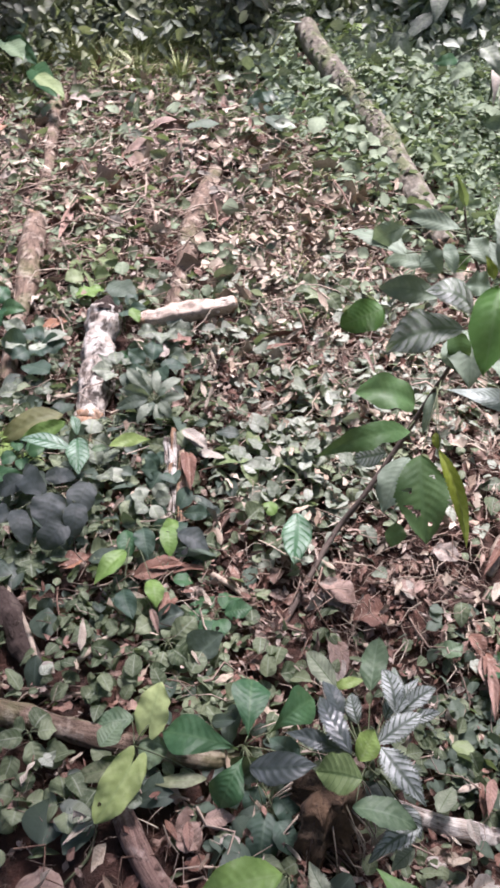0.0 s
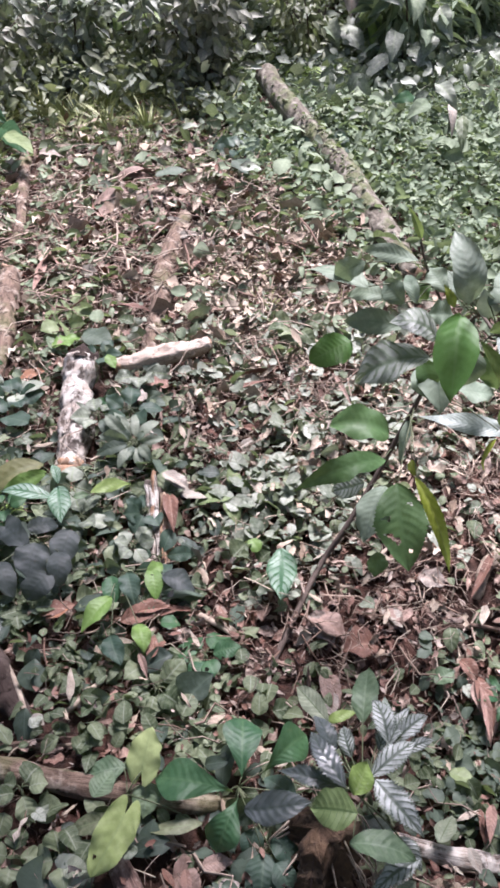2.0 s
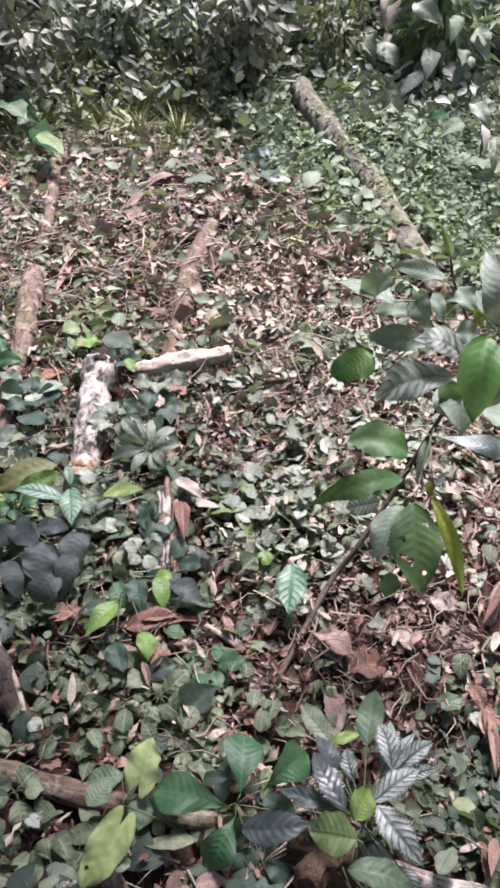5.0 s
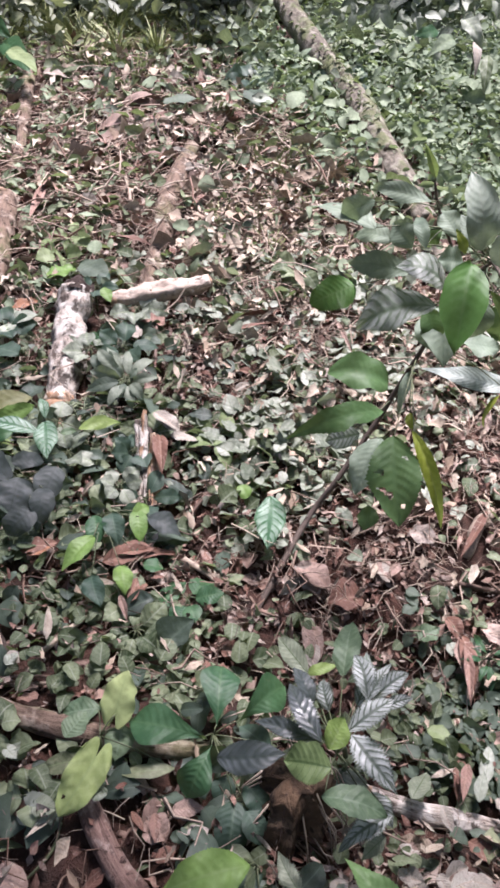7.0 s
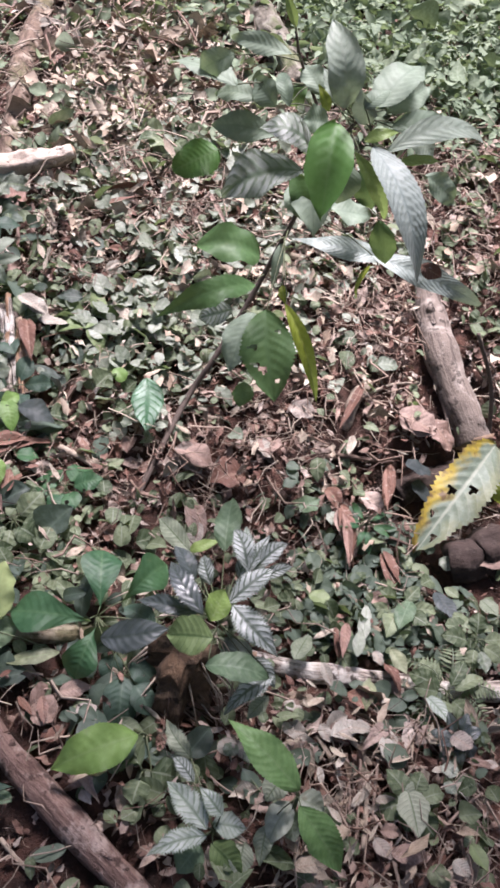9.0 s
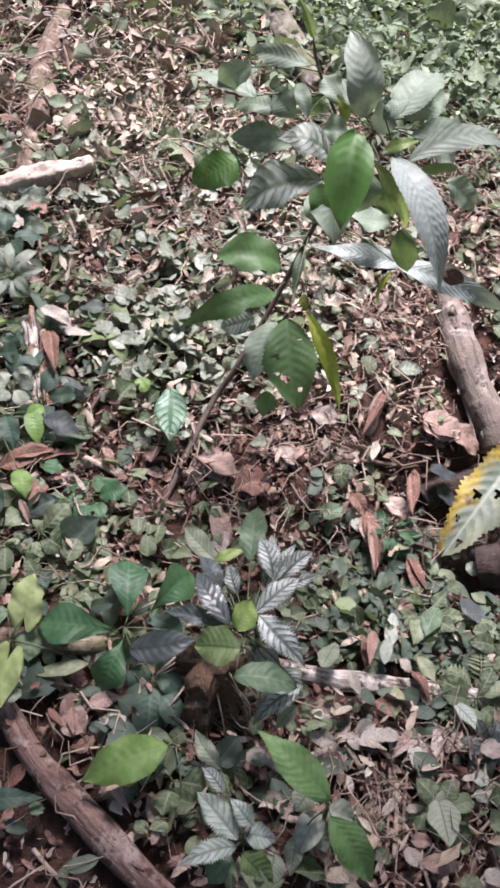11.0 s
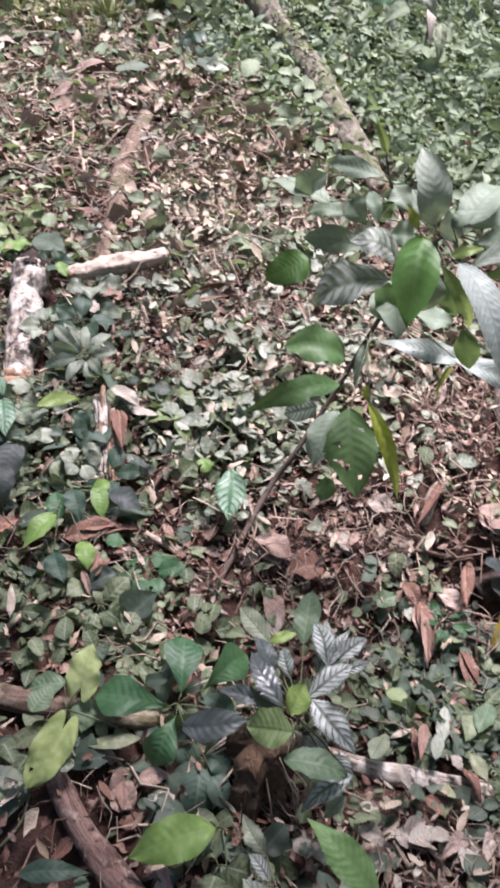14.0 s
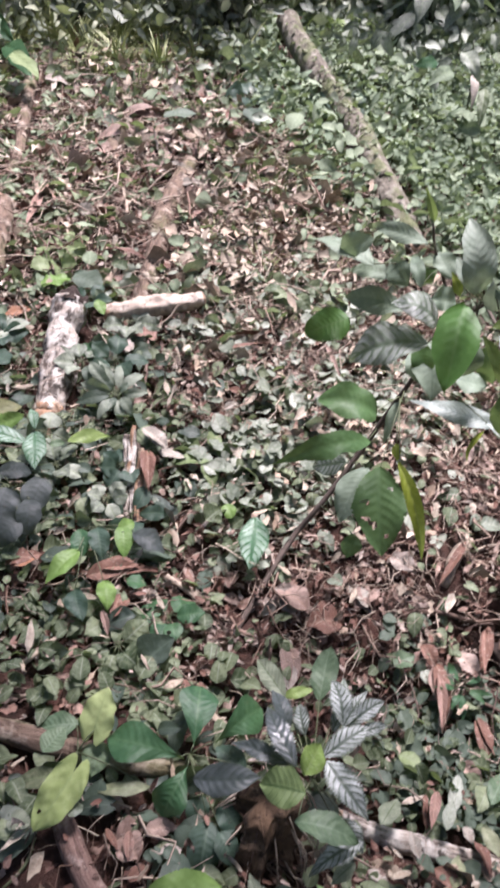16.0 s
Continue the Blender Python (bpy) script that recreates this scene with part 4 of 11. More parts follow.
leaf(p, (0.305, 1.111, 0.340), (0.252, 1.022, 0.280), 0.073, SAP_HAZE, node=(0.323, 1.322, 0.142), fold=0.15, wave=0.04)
leaf(p, (0.323, 1.096, 0.360), (0.318, 0.962, 0.260), 0.096, SAP_SHADED, node=(0.412, 1.356, 0.337), fold=0.25, wave=0.10, holes=6, droop=0.1)
leaf(p, (0.278, 1.005, 0.270), (0.270, 0.970, 0.240), 0.038, SAP_SHADED, node=(0.256, 1.263, 0.060), wave=0.1)
leaf(p, (0.367, 1.132, 0.340), (0.440, 1.008, 0.200), 0.032, YELLOW, node=(0.406, 1.359, 0.315), shape='lance', fold=0.6, wave=0.08)
leaf(p, (0.408, 1.365, 0.300), (0.386, 1.303, 0.220), 0.030, SAP_HAZE, node=(0.394, 1.366, 0.270), shape='lance', fold=0.5)
leaf(p, (0.373, 1.193, 0.330), (0.376, 1.164, 0.310), 0.018, YELLOW, node=(0.406, 1.359, 0.315))
leaf(p, (0.248, 1.260, 0.580), (0.170, 1.237, 0.550), 0.070, SAP_GREEN, node=(0.433, 1.276, 0.600), shape='blunt', fold=0.1, wave=0.10, droop=0.08)
leaf(p, (0.391, 1.191, 0.620), (0.304, 1.207, 0.650), 0.068, SAP_SHEEN_BANDS, node=(0.452, 1.228, 0.618), fold=0.3, wave=0.08, droop=0.18)
leaf(p, (0.375, 1.161, 0.600), (0.243, 1.175, 0.560), 0.074, SAP_SHEEN_BANDS, node=(0.452, 1.228, 0.618), fold=0.35, wave=0.08, droop=0.22)
leaf(p, (0.335, 1.219, 0.630), (0.235, 1.267, 0.620), 0.046, SAP_HAZE, node=(0.408, 1.247, 0.660), fold=0.3, wave=0.08)
leaf(p, (0.423, 1.306, 0.500), (0.425, 1.198, 0.440), 0.076, SAP_HAZE, node=(0.441, 1.323, 0.475), fold=0.3)
leaf(p, (0.389, 1.279, 0.520), (0.422, 1.238, 0.460), 0.045, SAP_SHADED, node=(0.444, 1.310, 0.500), fold=0.3)
leaf(p, (0.342, 1.183, 0.780), (0.255, 1.242, 0.770), 0.030, SAP_HAZE, node=(0.365, 1.223, 0.750), fold=0.35, wave=0.05)
leaf(p, (0.271, 1.245, 0.700), (0.180, 1.370, 0.680), 0.061, SAP_HAZE, node=(0.388, 1.247, 0.700), holes=3, wave=0.08)
leaf(p, (0.268, 1.265, 0.740), (0.215, 1.282, 0.700), 0.039, SAP_HAZE, node=(0.365, 1.223, 0.750), wave=0.08, fold=0.3)
leaf(p, (0.305, 1.241, 0.680), (0.245, 1.296, 0.660), 0.039, SAP_HAZE, node=(0.388, 1.247, 0.700), wave=0.05, fold=0.3)
leaf(p, (0.341, 1.182, 0.820), (0.323, 1.197, 0.870), 0.016, LIME, node=(0.349, 1.214, 0.800), shape='lance', fold=0.5)
leaf(p, (0.344, 1.182, 0.700), (0.342, 1.248, 0.720), 0.025, SAP_HAZE, node=(0.388, 1.247, 0.700), fold=0.3)
leaf(p, (0.394, 1.283, 0.680), (0.369, 1.285, 0.640), 0.032, SAP_SHADED, node=(0.408, 1.247, 0.660), fold=0.3)
leaf(p, (0.388, 1.296, 0.480), (0.413, 1.246, 0.440), 0.053, SAP_HAZE, node=(0.433, 1.340, 0.427), fold=0.3)
leaf(p, (0.418, 1.205, 0.660), (0.375, 1.209, 0.660), 0.046, SAP_HAZE, node=(0.452, 1.209, 0.640), fold=0.3, wave=0.06)
leaf(p, (0.394, 1.182, 0.720), (0.374, 1.235, 0.740), 0.039, SAP_HAZE, node=(0.448, 1.175, 0.670), fold=0.3)
leaf(p, (0.331, 1.218, 0.680), (0.304, 1.268, 0.700), 0.041, SAP_HAZE, node=(0.408, 1.247, 0.660), fold=0.3, wave=0.06)
leaf(p, (0.436, 1.120, 0.640), (0.427, 1.099, 0.580), 0.053, SAP_HAZE, node=(0.448, 1.175, 0.670), fold=0.3)
leaf(p, (0.468, 1.135, 0.620), (0.481, 1.110, 0.560), 0.046, SAP_SHADED, node=(0.450, 1.192, 0.655), fold=0.3)
leaf(p, (0.409, 1.134, 0.760), (0.412, 1.133, 0.820), 0.041, SAP_HAZE, node=(0.445, 1.142, 0.700), fold=0.2)
leaf(p, (0.515, 1.129, 0.700), (0.567, 1.103, 0.660), 0.051, SAP_SHEEN, node=(0.447, 1.158, 0.685), fold=0.2, wave=0.06)
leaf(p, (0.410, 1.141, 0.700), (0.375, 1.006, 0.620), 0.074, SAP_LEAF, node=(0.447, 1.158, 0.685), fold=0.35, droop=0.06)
leaf(p, (0.411, 1.107, 0.740), (0.384, 1.163, 0.840), 0.062, SAP_SHEEN, node=(0.445, 1.142, 0.700), fold=0.25, droop=0.16)
leaf(p, (0.416, 1.154, 0.720), (0.388, 1.181, 0.760), 0.029, SAP_SHEEN, node=(0.447, 1.158, 0.685), fold=0.3)
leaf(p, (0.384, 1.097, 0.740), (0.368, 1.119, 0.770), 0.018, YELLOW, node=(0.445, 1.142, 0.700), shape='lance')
leaf(p, (0.427, 1.046, 0.750), (0.412, 1.050, 0.800), 0.033, SAP_SKY_SHEEN, node=(0.437, 1.021, 0.730), fold=0.3, droop=0.15)
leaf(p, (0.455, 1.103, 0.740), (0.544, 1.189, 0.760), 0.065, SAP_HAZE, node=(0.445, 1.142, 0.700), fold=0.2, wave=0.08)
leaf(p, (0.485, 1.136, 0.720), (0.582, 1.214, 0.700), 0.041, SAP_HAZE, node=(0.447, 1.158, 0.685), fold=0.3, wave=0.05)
leaf(p, (0.414, 1.005, 0.750), (0.463, 1.014, 0.760), 0.021, LIME, node=(0.437, 1.021, 0.730), shape='lance')
leaf(p, (0.444, 0.993, 0.740), (0.609, 1.069, 0.720), 0.042, SAP_SHEEN, node=(0.437, 1.021, 0.730), shape='lance', fold=0.2, droop=0.15)
leaf(p, (0.479, 1.086, 0.720), (0.584, 1.123, 0.700), 0.044, SAP_HAZE, node=(0.445, 1.142, 0.700), fold=0.2)
leaf(p, (0.459, 0.983, 0.730), (0.528, 0.990, 0.720), 0.017, LIME, node=(0.451, 1.015, 0.735), shape='lance')
leaf(p, (0.406, 1.012, 0.730), (0.465, 1.001, 0.620), 0.027, LIME, node=(0.437, 1.021, 0.730), shape='lance', fold=0.4)
leaf(p, (0.459, 1.002, 0.620), (0.481, 0.986, 0.550), 0.038, SAP_SHADED, node=(0.437, 1.021, 0.730), wave=0.1)
leaf(p, (0.423, 0.990, 0.750), (0.459, 0.835, 0.620), 0.065, SAP_SKY_SHEEN, node=(0.437, 1.021, 0.730), shape='lance', fold=0.2, droop=0.2, wave=0.05)
leaf(p, (0.586, 1.225, 0.360), (0.397, 1.281, 0.360), 0.053, SAP_SKY_SHEEN, node=(0.423, 1.348, 0.382), shape='lance', fold=0.15, droop=0.05)
leaf(p, (0.534, 1.187, 0.400), (0.736, 1.094, 0.340), 0.054, SAP_SKY_SHEEN, node=(0.428, 1.344, 0.405), shape='lance', fold=0.2)
leaf(p, (0.600, 1.108, 0.440), (0.638, 1.094, 0.420), 0.030, RUST, node=(0.448, 1.297, 0.525))
leaf(p, (0.547, 1.208, 0.360), (0.530, 1.207, 0.280), 0.018, YELLOW, node=(0.423, 1.348, 0.382), shape='lance')
leaf(p, (0.462, 1.262, 0.450), (0.548, 1.261, 0.420), 0.062, SAP_HAZE, node=(0.433, 1.340, 0.427), fold=0.2)
leaf(p, (0.415, 1.036, 0.780), (0.452, 1.050, 0.800), 0.028, SAP_HAZE, node=(0.437, 1.021, 0.730), fold=0.2)
leaf(p, (0.612, 1.215, 0.550), (0.682, 1.215, 0.500), 0.047, SAP_HAZE, node=(0.452, 1.266, 0.573), fold=0.2)
# seedlings in the foreground
p = thing("seedling", (-0.198, 0.621, 0.026), "low seedling with long arrow-shaped yellow-green leaves", "plant", "seedlings")
stem(p, [(-0.198, 0.621, 0.006), (-0.198, 0.651, 0.096)], [0.004, 0.003], GREEN_STEM, n=6)
leaf(p, (-0.174, 0.680, 0.110), (-0.155, 0.742, 0.150), 0.059, ARROW, node=(-0.198, 0.651, 0.096), shape='arrow', fold=0.15, droop=0.05)
leaf(p, (-0.194, 0.601, 0.130), (-0.239, 0.519, 0.090), 0.063, ARROW, node=(-0.198, 0.651, 0.096), shape='arrow', fold=0.15, droop=0.05, holes=1)
leaf(p, (-0.221, 0.614, 0.090), (-0.294, 0.606, 0.070), 0.036, OLIVE, node=(-0.198, 0.651, 0.096))
leaf(p, (-0.072, 0.606, 0.070), (-0.171, 0.609, 0.070), 0.024, OLIVE, node=(-0.198, 0.651, 0.096), shape='lance')
leaf(p, (-0.165, 0.678, 0.080), (-0.164, 0.620, 0.070), 0.051, MID, node=(-0.198, 0.651, 0.096))
leaf(p, (-0.208, 0.714, 0.070), (-0.281, 0.709, 0.060), 0.048, MID, node=(-0.198, 0.651, 0.096))
p = thing("seedling", (-0.031, 0.634, -0.002), "seedling with broad glossy green leaves", "plant", "seedlings")
stem(p, [(-0.031, 0.634, -0.022), (-0.009, 0.659, 0.080)], [0.005, 0.003], GREEN_STEM, n=6)
leaf(p, (-0.019, 0.643, 0.100), (-0.151, 0.679, 0.090), 0.073, GREEN, node=(-0.009, 0.659, 0.080), shape='obovate', droop=0.25)
leaf(p, (-0.003, 0.669, 0.090), (0.013, 0.782, 0.090), 0.070, GREEN, node=(-0.009, 0.659, 0.080), shape='obovate', droop=0.2)
leaf(p, (-0.010, 0.632, 0.100), (-0.039, 0.557, 0.060), 0.060, GREEN, node=(-0.009, 0.659, 0.080), shape='obovate', droop=0.2)
leaf(p, (0.034, 0.677, 0.090), (0.119, 0.736, 0.090), 0.059, GREEN, node=(-0.009, 0.659, 0.080), shape='obovate', droop=0.2)
leaf(p, (-0.001, 0.593, 0.140), (0.106, 0.575, 0.150), 0.052, STRIPE_DIM, node=(-0.009, 0.659, 0.080), droop=0.1, fold=0.25, wave=0.08)
leaf(p, (0.028, 0.569, 0.030), (0.014, 0.480, 0.010), 0.062, TEAL, node=(-0.009, 0.659, 0.080))
leaf(p, (0.045, 0.594, 0.040), (0.083, 0.553, 0.020), 0.047, TEAL, node=(-0.009, 0.659, 0.080))
leaf(p, (0.088, 0.644, 0.060), (0.035, 0.688, 0.050), 0.042, TEAL, node=(-0.009, 0.659, 0.080))
leaf(p, (0.047, 0.553, 0.030), (0.072, 0.504, 0.010), 0.044, TEAL, node=(-0.009, 0.659, 0.080))
leaf(p, (0.016, 0.611, 0.030), (0.001, 0.569, 0.010), 0.041, TEAL, node=(-0.009, 0.659, 0.080))
p = thing("striped_seedling", (0.239, 0.694, -0.111), "bushy seedling with striped dark leaves and painted silver sheen", "plant", "seedlings")
stem(p, [(0.239, 0.694, -0.141), (0.220, 0.663, 0.015), (0.190, 0.597, 0.140)], [0.006, 0.005, 0.003], GREEN_STEM, n=8)
leaf(p, (0.253, 0.698, 0.120), (0.237, 0.783, 0.120), 0.042, STRIPE, node=(0.190, 0.597, 0.140), wave=0.3, droop=0.2, fold=0.35, shape='lance')
leaf(p, (0.263, 0.700, 0.120), (0.333, 0.743, 0.120), 0.035, STRIPE, node=(0.190, 0.597, 0.140), wave=0.3, droop=0.2, fold=0.35, shape='lance')
leaf(p, (0.209, 0.627, 0.150), (0.294, 0.688, 0.140), 0.043, STRIPE, node=(0.190, 0.597, 0.140), wave=0.3, droop=0.2, fold=0.35, shape='lance')
leaf(p, (0.214, 0.618, 0.160), (0.269, 0.529, 0.130), 0.053, STRIPE, node=(0.190, 0.597, 0.140), wave=0.3, droop=0.2, fold=0.35, shape='lance')
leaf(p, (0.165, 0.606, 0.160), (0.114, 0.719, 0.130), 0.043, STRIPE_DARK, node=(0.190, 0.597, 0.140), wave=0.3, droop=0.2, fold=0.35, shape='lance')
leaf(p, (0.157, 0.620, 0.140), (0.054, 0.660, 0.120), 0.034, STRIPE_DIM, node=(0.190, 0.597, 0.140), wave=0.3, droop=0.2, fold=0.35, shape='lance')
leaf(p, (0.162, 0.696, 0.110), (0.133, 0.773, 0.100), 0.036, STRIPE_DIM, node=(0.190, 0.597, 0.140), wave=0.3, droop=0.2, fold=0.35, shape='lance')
leaf(p, (0.188, 0.683, 0.110), (0.177, 0.742, 0.110), 0.032, STRIPE, node=(0.190, 0.597, 0.140), wave=0.3, droop=0.2, fold=0.35, shape='lance')
leaf(p, (0.237, 0.697, 0.100), (0.277, 0.762, 0.100), 0.031, STRIPE, node=(0.190, 0.597, 0.140), wave=0.3, droop=0.2, fold=0.35, shape='lance')
leaf(p, (0.224, 0.776, 0.060), (0.245, 0.900, 0.050), 0.050, MID, node=(0.190, 0.597, 0.140), wave=0.08)
leaf(p, (0.160, 0.776, 0.070), (0.106, 0.856, 0.060), 0.038, PALE_RIB, node=(0.190, 0.597, 0.140), wave=0.05)
leaf(p, (0.157, 0.784, 0.060), (0.219, 0.803, 0.060), 0.024, LIME, node=(0.190, 0.597, 0.140), shape='lance')
leaf(p, (0.174, 0.584, 0.180), (0.202, 0.632, 0.190), 0.042, LIME, node=(0.190, 0.597, 0.140), wave=0.06)
leaf(p, (0.174, 0.551, 0.190), (0.102, 0.562, 0.180), 0.058, RIBBED, node=(0.190, 0.597, 0.140), wave=0.10, fold=0.3)
leaf(p, (0.159, 0.525, 0.150), (0.258, 0.498, 0.130), 0.052, MID, node=(0.190, 0.597, 0.140), wave=0.08, fold=0.2)
leaf(p, (0.251, 0.694, 0.120), (0.304, 0.759, 0.130), 0.027, STRIPE, node=(0.190, 0.597, 0.140), wave=0.3, droop=0.2, fold=0.35, shape='lance')
leaf(p, (0.275, 0.686, 0.110), (0.334, 0.706, 0.110), 0.025, STRIPE, node=(0.190, 0.597, 0.140), wave=0.3, droop=0.2, fold=0.35, shape='lance')
leaf(p, (0.240, 0.719, 0.100), (0.262, 0.796, 0.110), 0.026, STRIPE_PALE, node=(0.190, 0.597, 0.140), wave=0.3, droop=0.2, fold=0.35, shape='lance')
leaf(p, (0.271, 0.514, 0.100), (0.186, 0.468, 0.080), 0.043, STRIPE, node=(0.190, 0.597, 0.140), wave=0.3, droop=0.2, fold=0.35, shape='lance')
leaf(p, (0.245, 0.551, 0.100), (0.274, 0.503, 0.080), 0.033, STRIPE, node=(0.190, 0.597, 0.140), wave=0.3, droop=0.2, fold=0.35, shape='lance')
leaf(p, (0.263, 0.494, 0.070), (0.223, 0.468, 0.050), 0.030, PALE_RIB, node=(0.190, 0.597, 0.140), wave=0.3, droop=0.2, fold=0.35, shape='lance')
p = thing("seedling", (0.010, 0.513, 0.000), "seedling with a bright yellow-green toothed leaf", "plant", "seedlings")
stem(p, [(0.010, 0.513, -0.020), (0.061, 0.457, 0.060)], [0.004, 0.003], GREEN_STEM, n=6)
leaf(p, (0.050, 0.446, 0.100), (-0.081, 0.409, 0.100), 0.067, LIME_GREEN, node=(0.061, 0.457, 0.060), wave=0.05, fold=0.15, droop=0.1)
leaf(p, (0.069, 0.450, 0.050), (-0.003, 0.427, 0.030), 0.048, TEAL, node=(0.061, 0.457, 0.060))
leaf(p, (0.069, 0.370, 0.030), (0.045, 0.416, 0.020), 0.045, PALE_COVER, node=(0.061, 0.457, 0.060), shape='heart')
leaf(p, (-0.020, 0.407, 0.030), (-0.055, 0.380, 0.020), 0.021, MID, node=(0.061, 0.457, 0.060))
leaf(p, (-0.033, 0.409, 0.030), (-0.025, 0.375, 0.020), 0.019, MID, node=(0.061, 0.457, 0.060))
p = thing("seedling", (0.265, 0.299, -0.023), "seedling with long pointed green leaves", "plant", "seedlings")
stem(p, [(0.265, 0.299, -0.043), (0.279, 0.328, 0.100)], [0.005, 0.003], GREEN_STEM, n=6)
leaf(p, (0.277, 0.329, 0.130), (0.185, 0.436, 0.160), 0.061, FRESH, node=(0.279, 0.328, 0.100), shape='lance', fold=0.3, wave=0.06)
leaf(p, (0.276, 0.311, 0.120), (0.332, 0.228, 0.060), 0.057, FRESH, node=(0.279, 0.328, 0.100), shape='lance', fold=0.3, wave=0.06)
leaf(p, (0.277, 0.371, 0.080), (0.238, 0.334, 0.060), 0.047, PALE_RIB, node=(0.279, 0.328, 0.100), wave=0.05)
leaf(p, (0.274, 0.328, 0.070), (0.227, 0.284, 0.050), 0.050, PALE_COVER, node=(0.279, 0.328, 0.100))
leaf(p, (0.268, 0.311, 0.060), (0.273, 0.277, 0.050), 0.037, PALE_COVER, node=(0.279, 0.328, 0.100), shape='heart')
leaf(p, (0.282, 0.331, 0.080), (0.318, 0.308, 0.080), 0.041, PALE_COVER, node=(0.279, 0.328, 0.100))
leaf(p, (0.234, 0.306, 0.050), (0.218, 0.253, 0.040), 0.035, PALE_RIB, node=(0.279, 0.328, 0.100), shape='lance')
p = thing("striped_seedling", (0.166, 0.315, -0.004), "low seedling with pale striped leaves and painted silver sheen", "plant", "seedlings")
stem(p, [(0.166, 0.315, -0.024), (0.153, 0.306, 0.050)], [0.005, 0.003], GREEN_STEM, n=6)
leaf(p, (0.130, 0.416, 0.050), (0.091, 0.478, 0.050), 0.032, PALE_RIB, node=(0.153, 0.306, 0.050), wave=0.3, droop=0.2, fold=0.35, shape='lance')
leaf(p, (0.130, 0.380, 0.050), (0.093, 0.424, 0.050), 0.027, STRIPE, node=(0.153, 0.306, 0.050), wave=0.3, droop=0.2, fold=0.35, shape='lance')
leaf(p, (0.142, 0.306, 0.070), (0.092, 0.386, 0.060), 0.047, STRIPE_PALE, node=(0.153, 0.306, 0.050), wave=0.3, droop=0.2, fold=0.35, shape='lance')
leaf(p, (0.140, 0.298, 0.070), (0.049, 0.285, 0.060), 0.037, STRIPE_PALE, node=(0.153, 0.306, 0.050), wave=0.3, droop=0.2, fold=0.35, shape='lance')
leaf(p, (0.166, 0.320, 0.080), (0.134, 0.360, 0.090), 0.032, STRIPE_PALE, node=(0.153, 0.306, 0.050), wave=0.3, droop=0.2, fold=0.35, shape='lance')
leaf(p, (0.151, 0.316, 0.060), (0.201, 0.303, 0.050), 0.039, STRIPE_PALE, node=(0.153, 0.306, 0.050), wave=0.08)
leaf(p, (0.147, 0.291, 0.050), (0.192, 0.248, 0.040), 0.046, RIBBED, node=(0.153, 0.306, 0.050))
leaf(p, (0.130, 0.293, 0.050), (0.093, 0.260, 0.040), 0.046, MID, node=(0.153, 0.306, 0.050), wave=0.08)
leaf(p, (0.197, 0.287, 0.050), (0.179, 0.245, 0.040), 0.039, PALE_RIB, node=(0.153, 0.306, 0.050), wave=0.08)
# plants beside the bleached stump
p = thing("seedling", (-0.411, 1.422, 0.015), "seedling with narrow bright green striped leaves", "plant", "seedlings")
stem(p, [(-0.411, 1.422, -0.005), (-0.419, 1.424, 0.110)], [0.004, 0.003], GREEN_STEM, n=5)
leaf(p, (-0.420, 1.367, 0.120), (-0.556, 1.404, 0.100), 0.048, STRIPE_GREEN, node=(-0.419, 1.424, 0.110), shape='lance')
leaf(p, (-0.412, 1.405, 0.120), (-0.389, 1.303, 0.100), 0.053, STRIPE_GREEN, node=(-0.419, 1.424, 0.110))
leaf(p, (-0.335, 1.386, 0.110), (-0.243, 1.432, 0.090), 0.037, LIME, node=(-0.419, 1.424, 0.110), shape='lance')
leaf(p, (-0.410, 1.403, 0.130), (-0.432, 1.462, 0.140), 0.026, STRIPE_GREEN, node=(-0.419, 1.424, 0.110), shape='lance')
leaf(p, (-0.472, 1.535, 0.080), (-0.621, 1.459, 0.050), 0.069, OLIVE_BROWN, node=(-0.419, 1.424, 0.110), tilt=15)
leaf(p, (-0.454, 1.482, 0.100), (-0.564, 1.445, 0.080), 0.044, LIME_GREEN, node=(-0.419, 1.424, 0.110))
leaf(p, (-0.374, 1.373, 0.110), (-0.338, 1.388, 0.100), 0.023, MID, node=(-0.419, 1.424, 0.110), shape='lance')
p = thing("dark_seedling", (-0.442, 1.177, 0.028), "seedling with broad rounded nearly black leaves", "plant", "seedlings")
stem(p, [(-0.442, 1.177, 0.008), (-0.430, 1.239, 0.100)], [0.005, 0.003], GREEN_STEM, n=5)
leaf(p, (-0.460, 1.262, 0.130), (-0.401, 1.296, 0.100), 0.041, DARK, node=(-0.430, 1.239, 0.100), shape='blunt', fold=0.2, droop=0.15)
leaf(p, (-0.360, 1.248, 0.130), (-0.383, 1.169, 0.100), 0.063, DARK, node=(-0.430, 1.239, 0.100), shape='blunt', fold=0.2, droop=0.15)
leaf(p, (-0.433, 1.216, 0.130), (-0.445, 1.132, 0.100), 0.078, DARK, node=(-0.430, 1.239, 0.100), shape='blunt', fold=0.2, droop=0.15)
leaf(p, (-0.387, 1.124, 0.130), (-0.432, 1.076, 0.100), 0.058, DARK, node=(-0.430, 1.239, 0.100), shape='blunt', fold=0.2, droop=0.15)
leaf(p, (-0.505, 1.165, 0.130), (-0.469, 1.089, 0.100), 0.046, DARK, node=(-0.430, 1.239, 0.100), shape='blunt', fold=0.2, droop=0.15)
leaf(p, (-0.511, 1.156, 0.130), (-0.569, 1.164, 0.100), 0.052, DARK, node=(-0.430, 1.239, 0.100), shape='blunt', fold=0.2, droop=0.15)
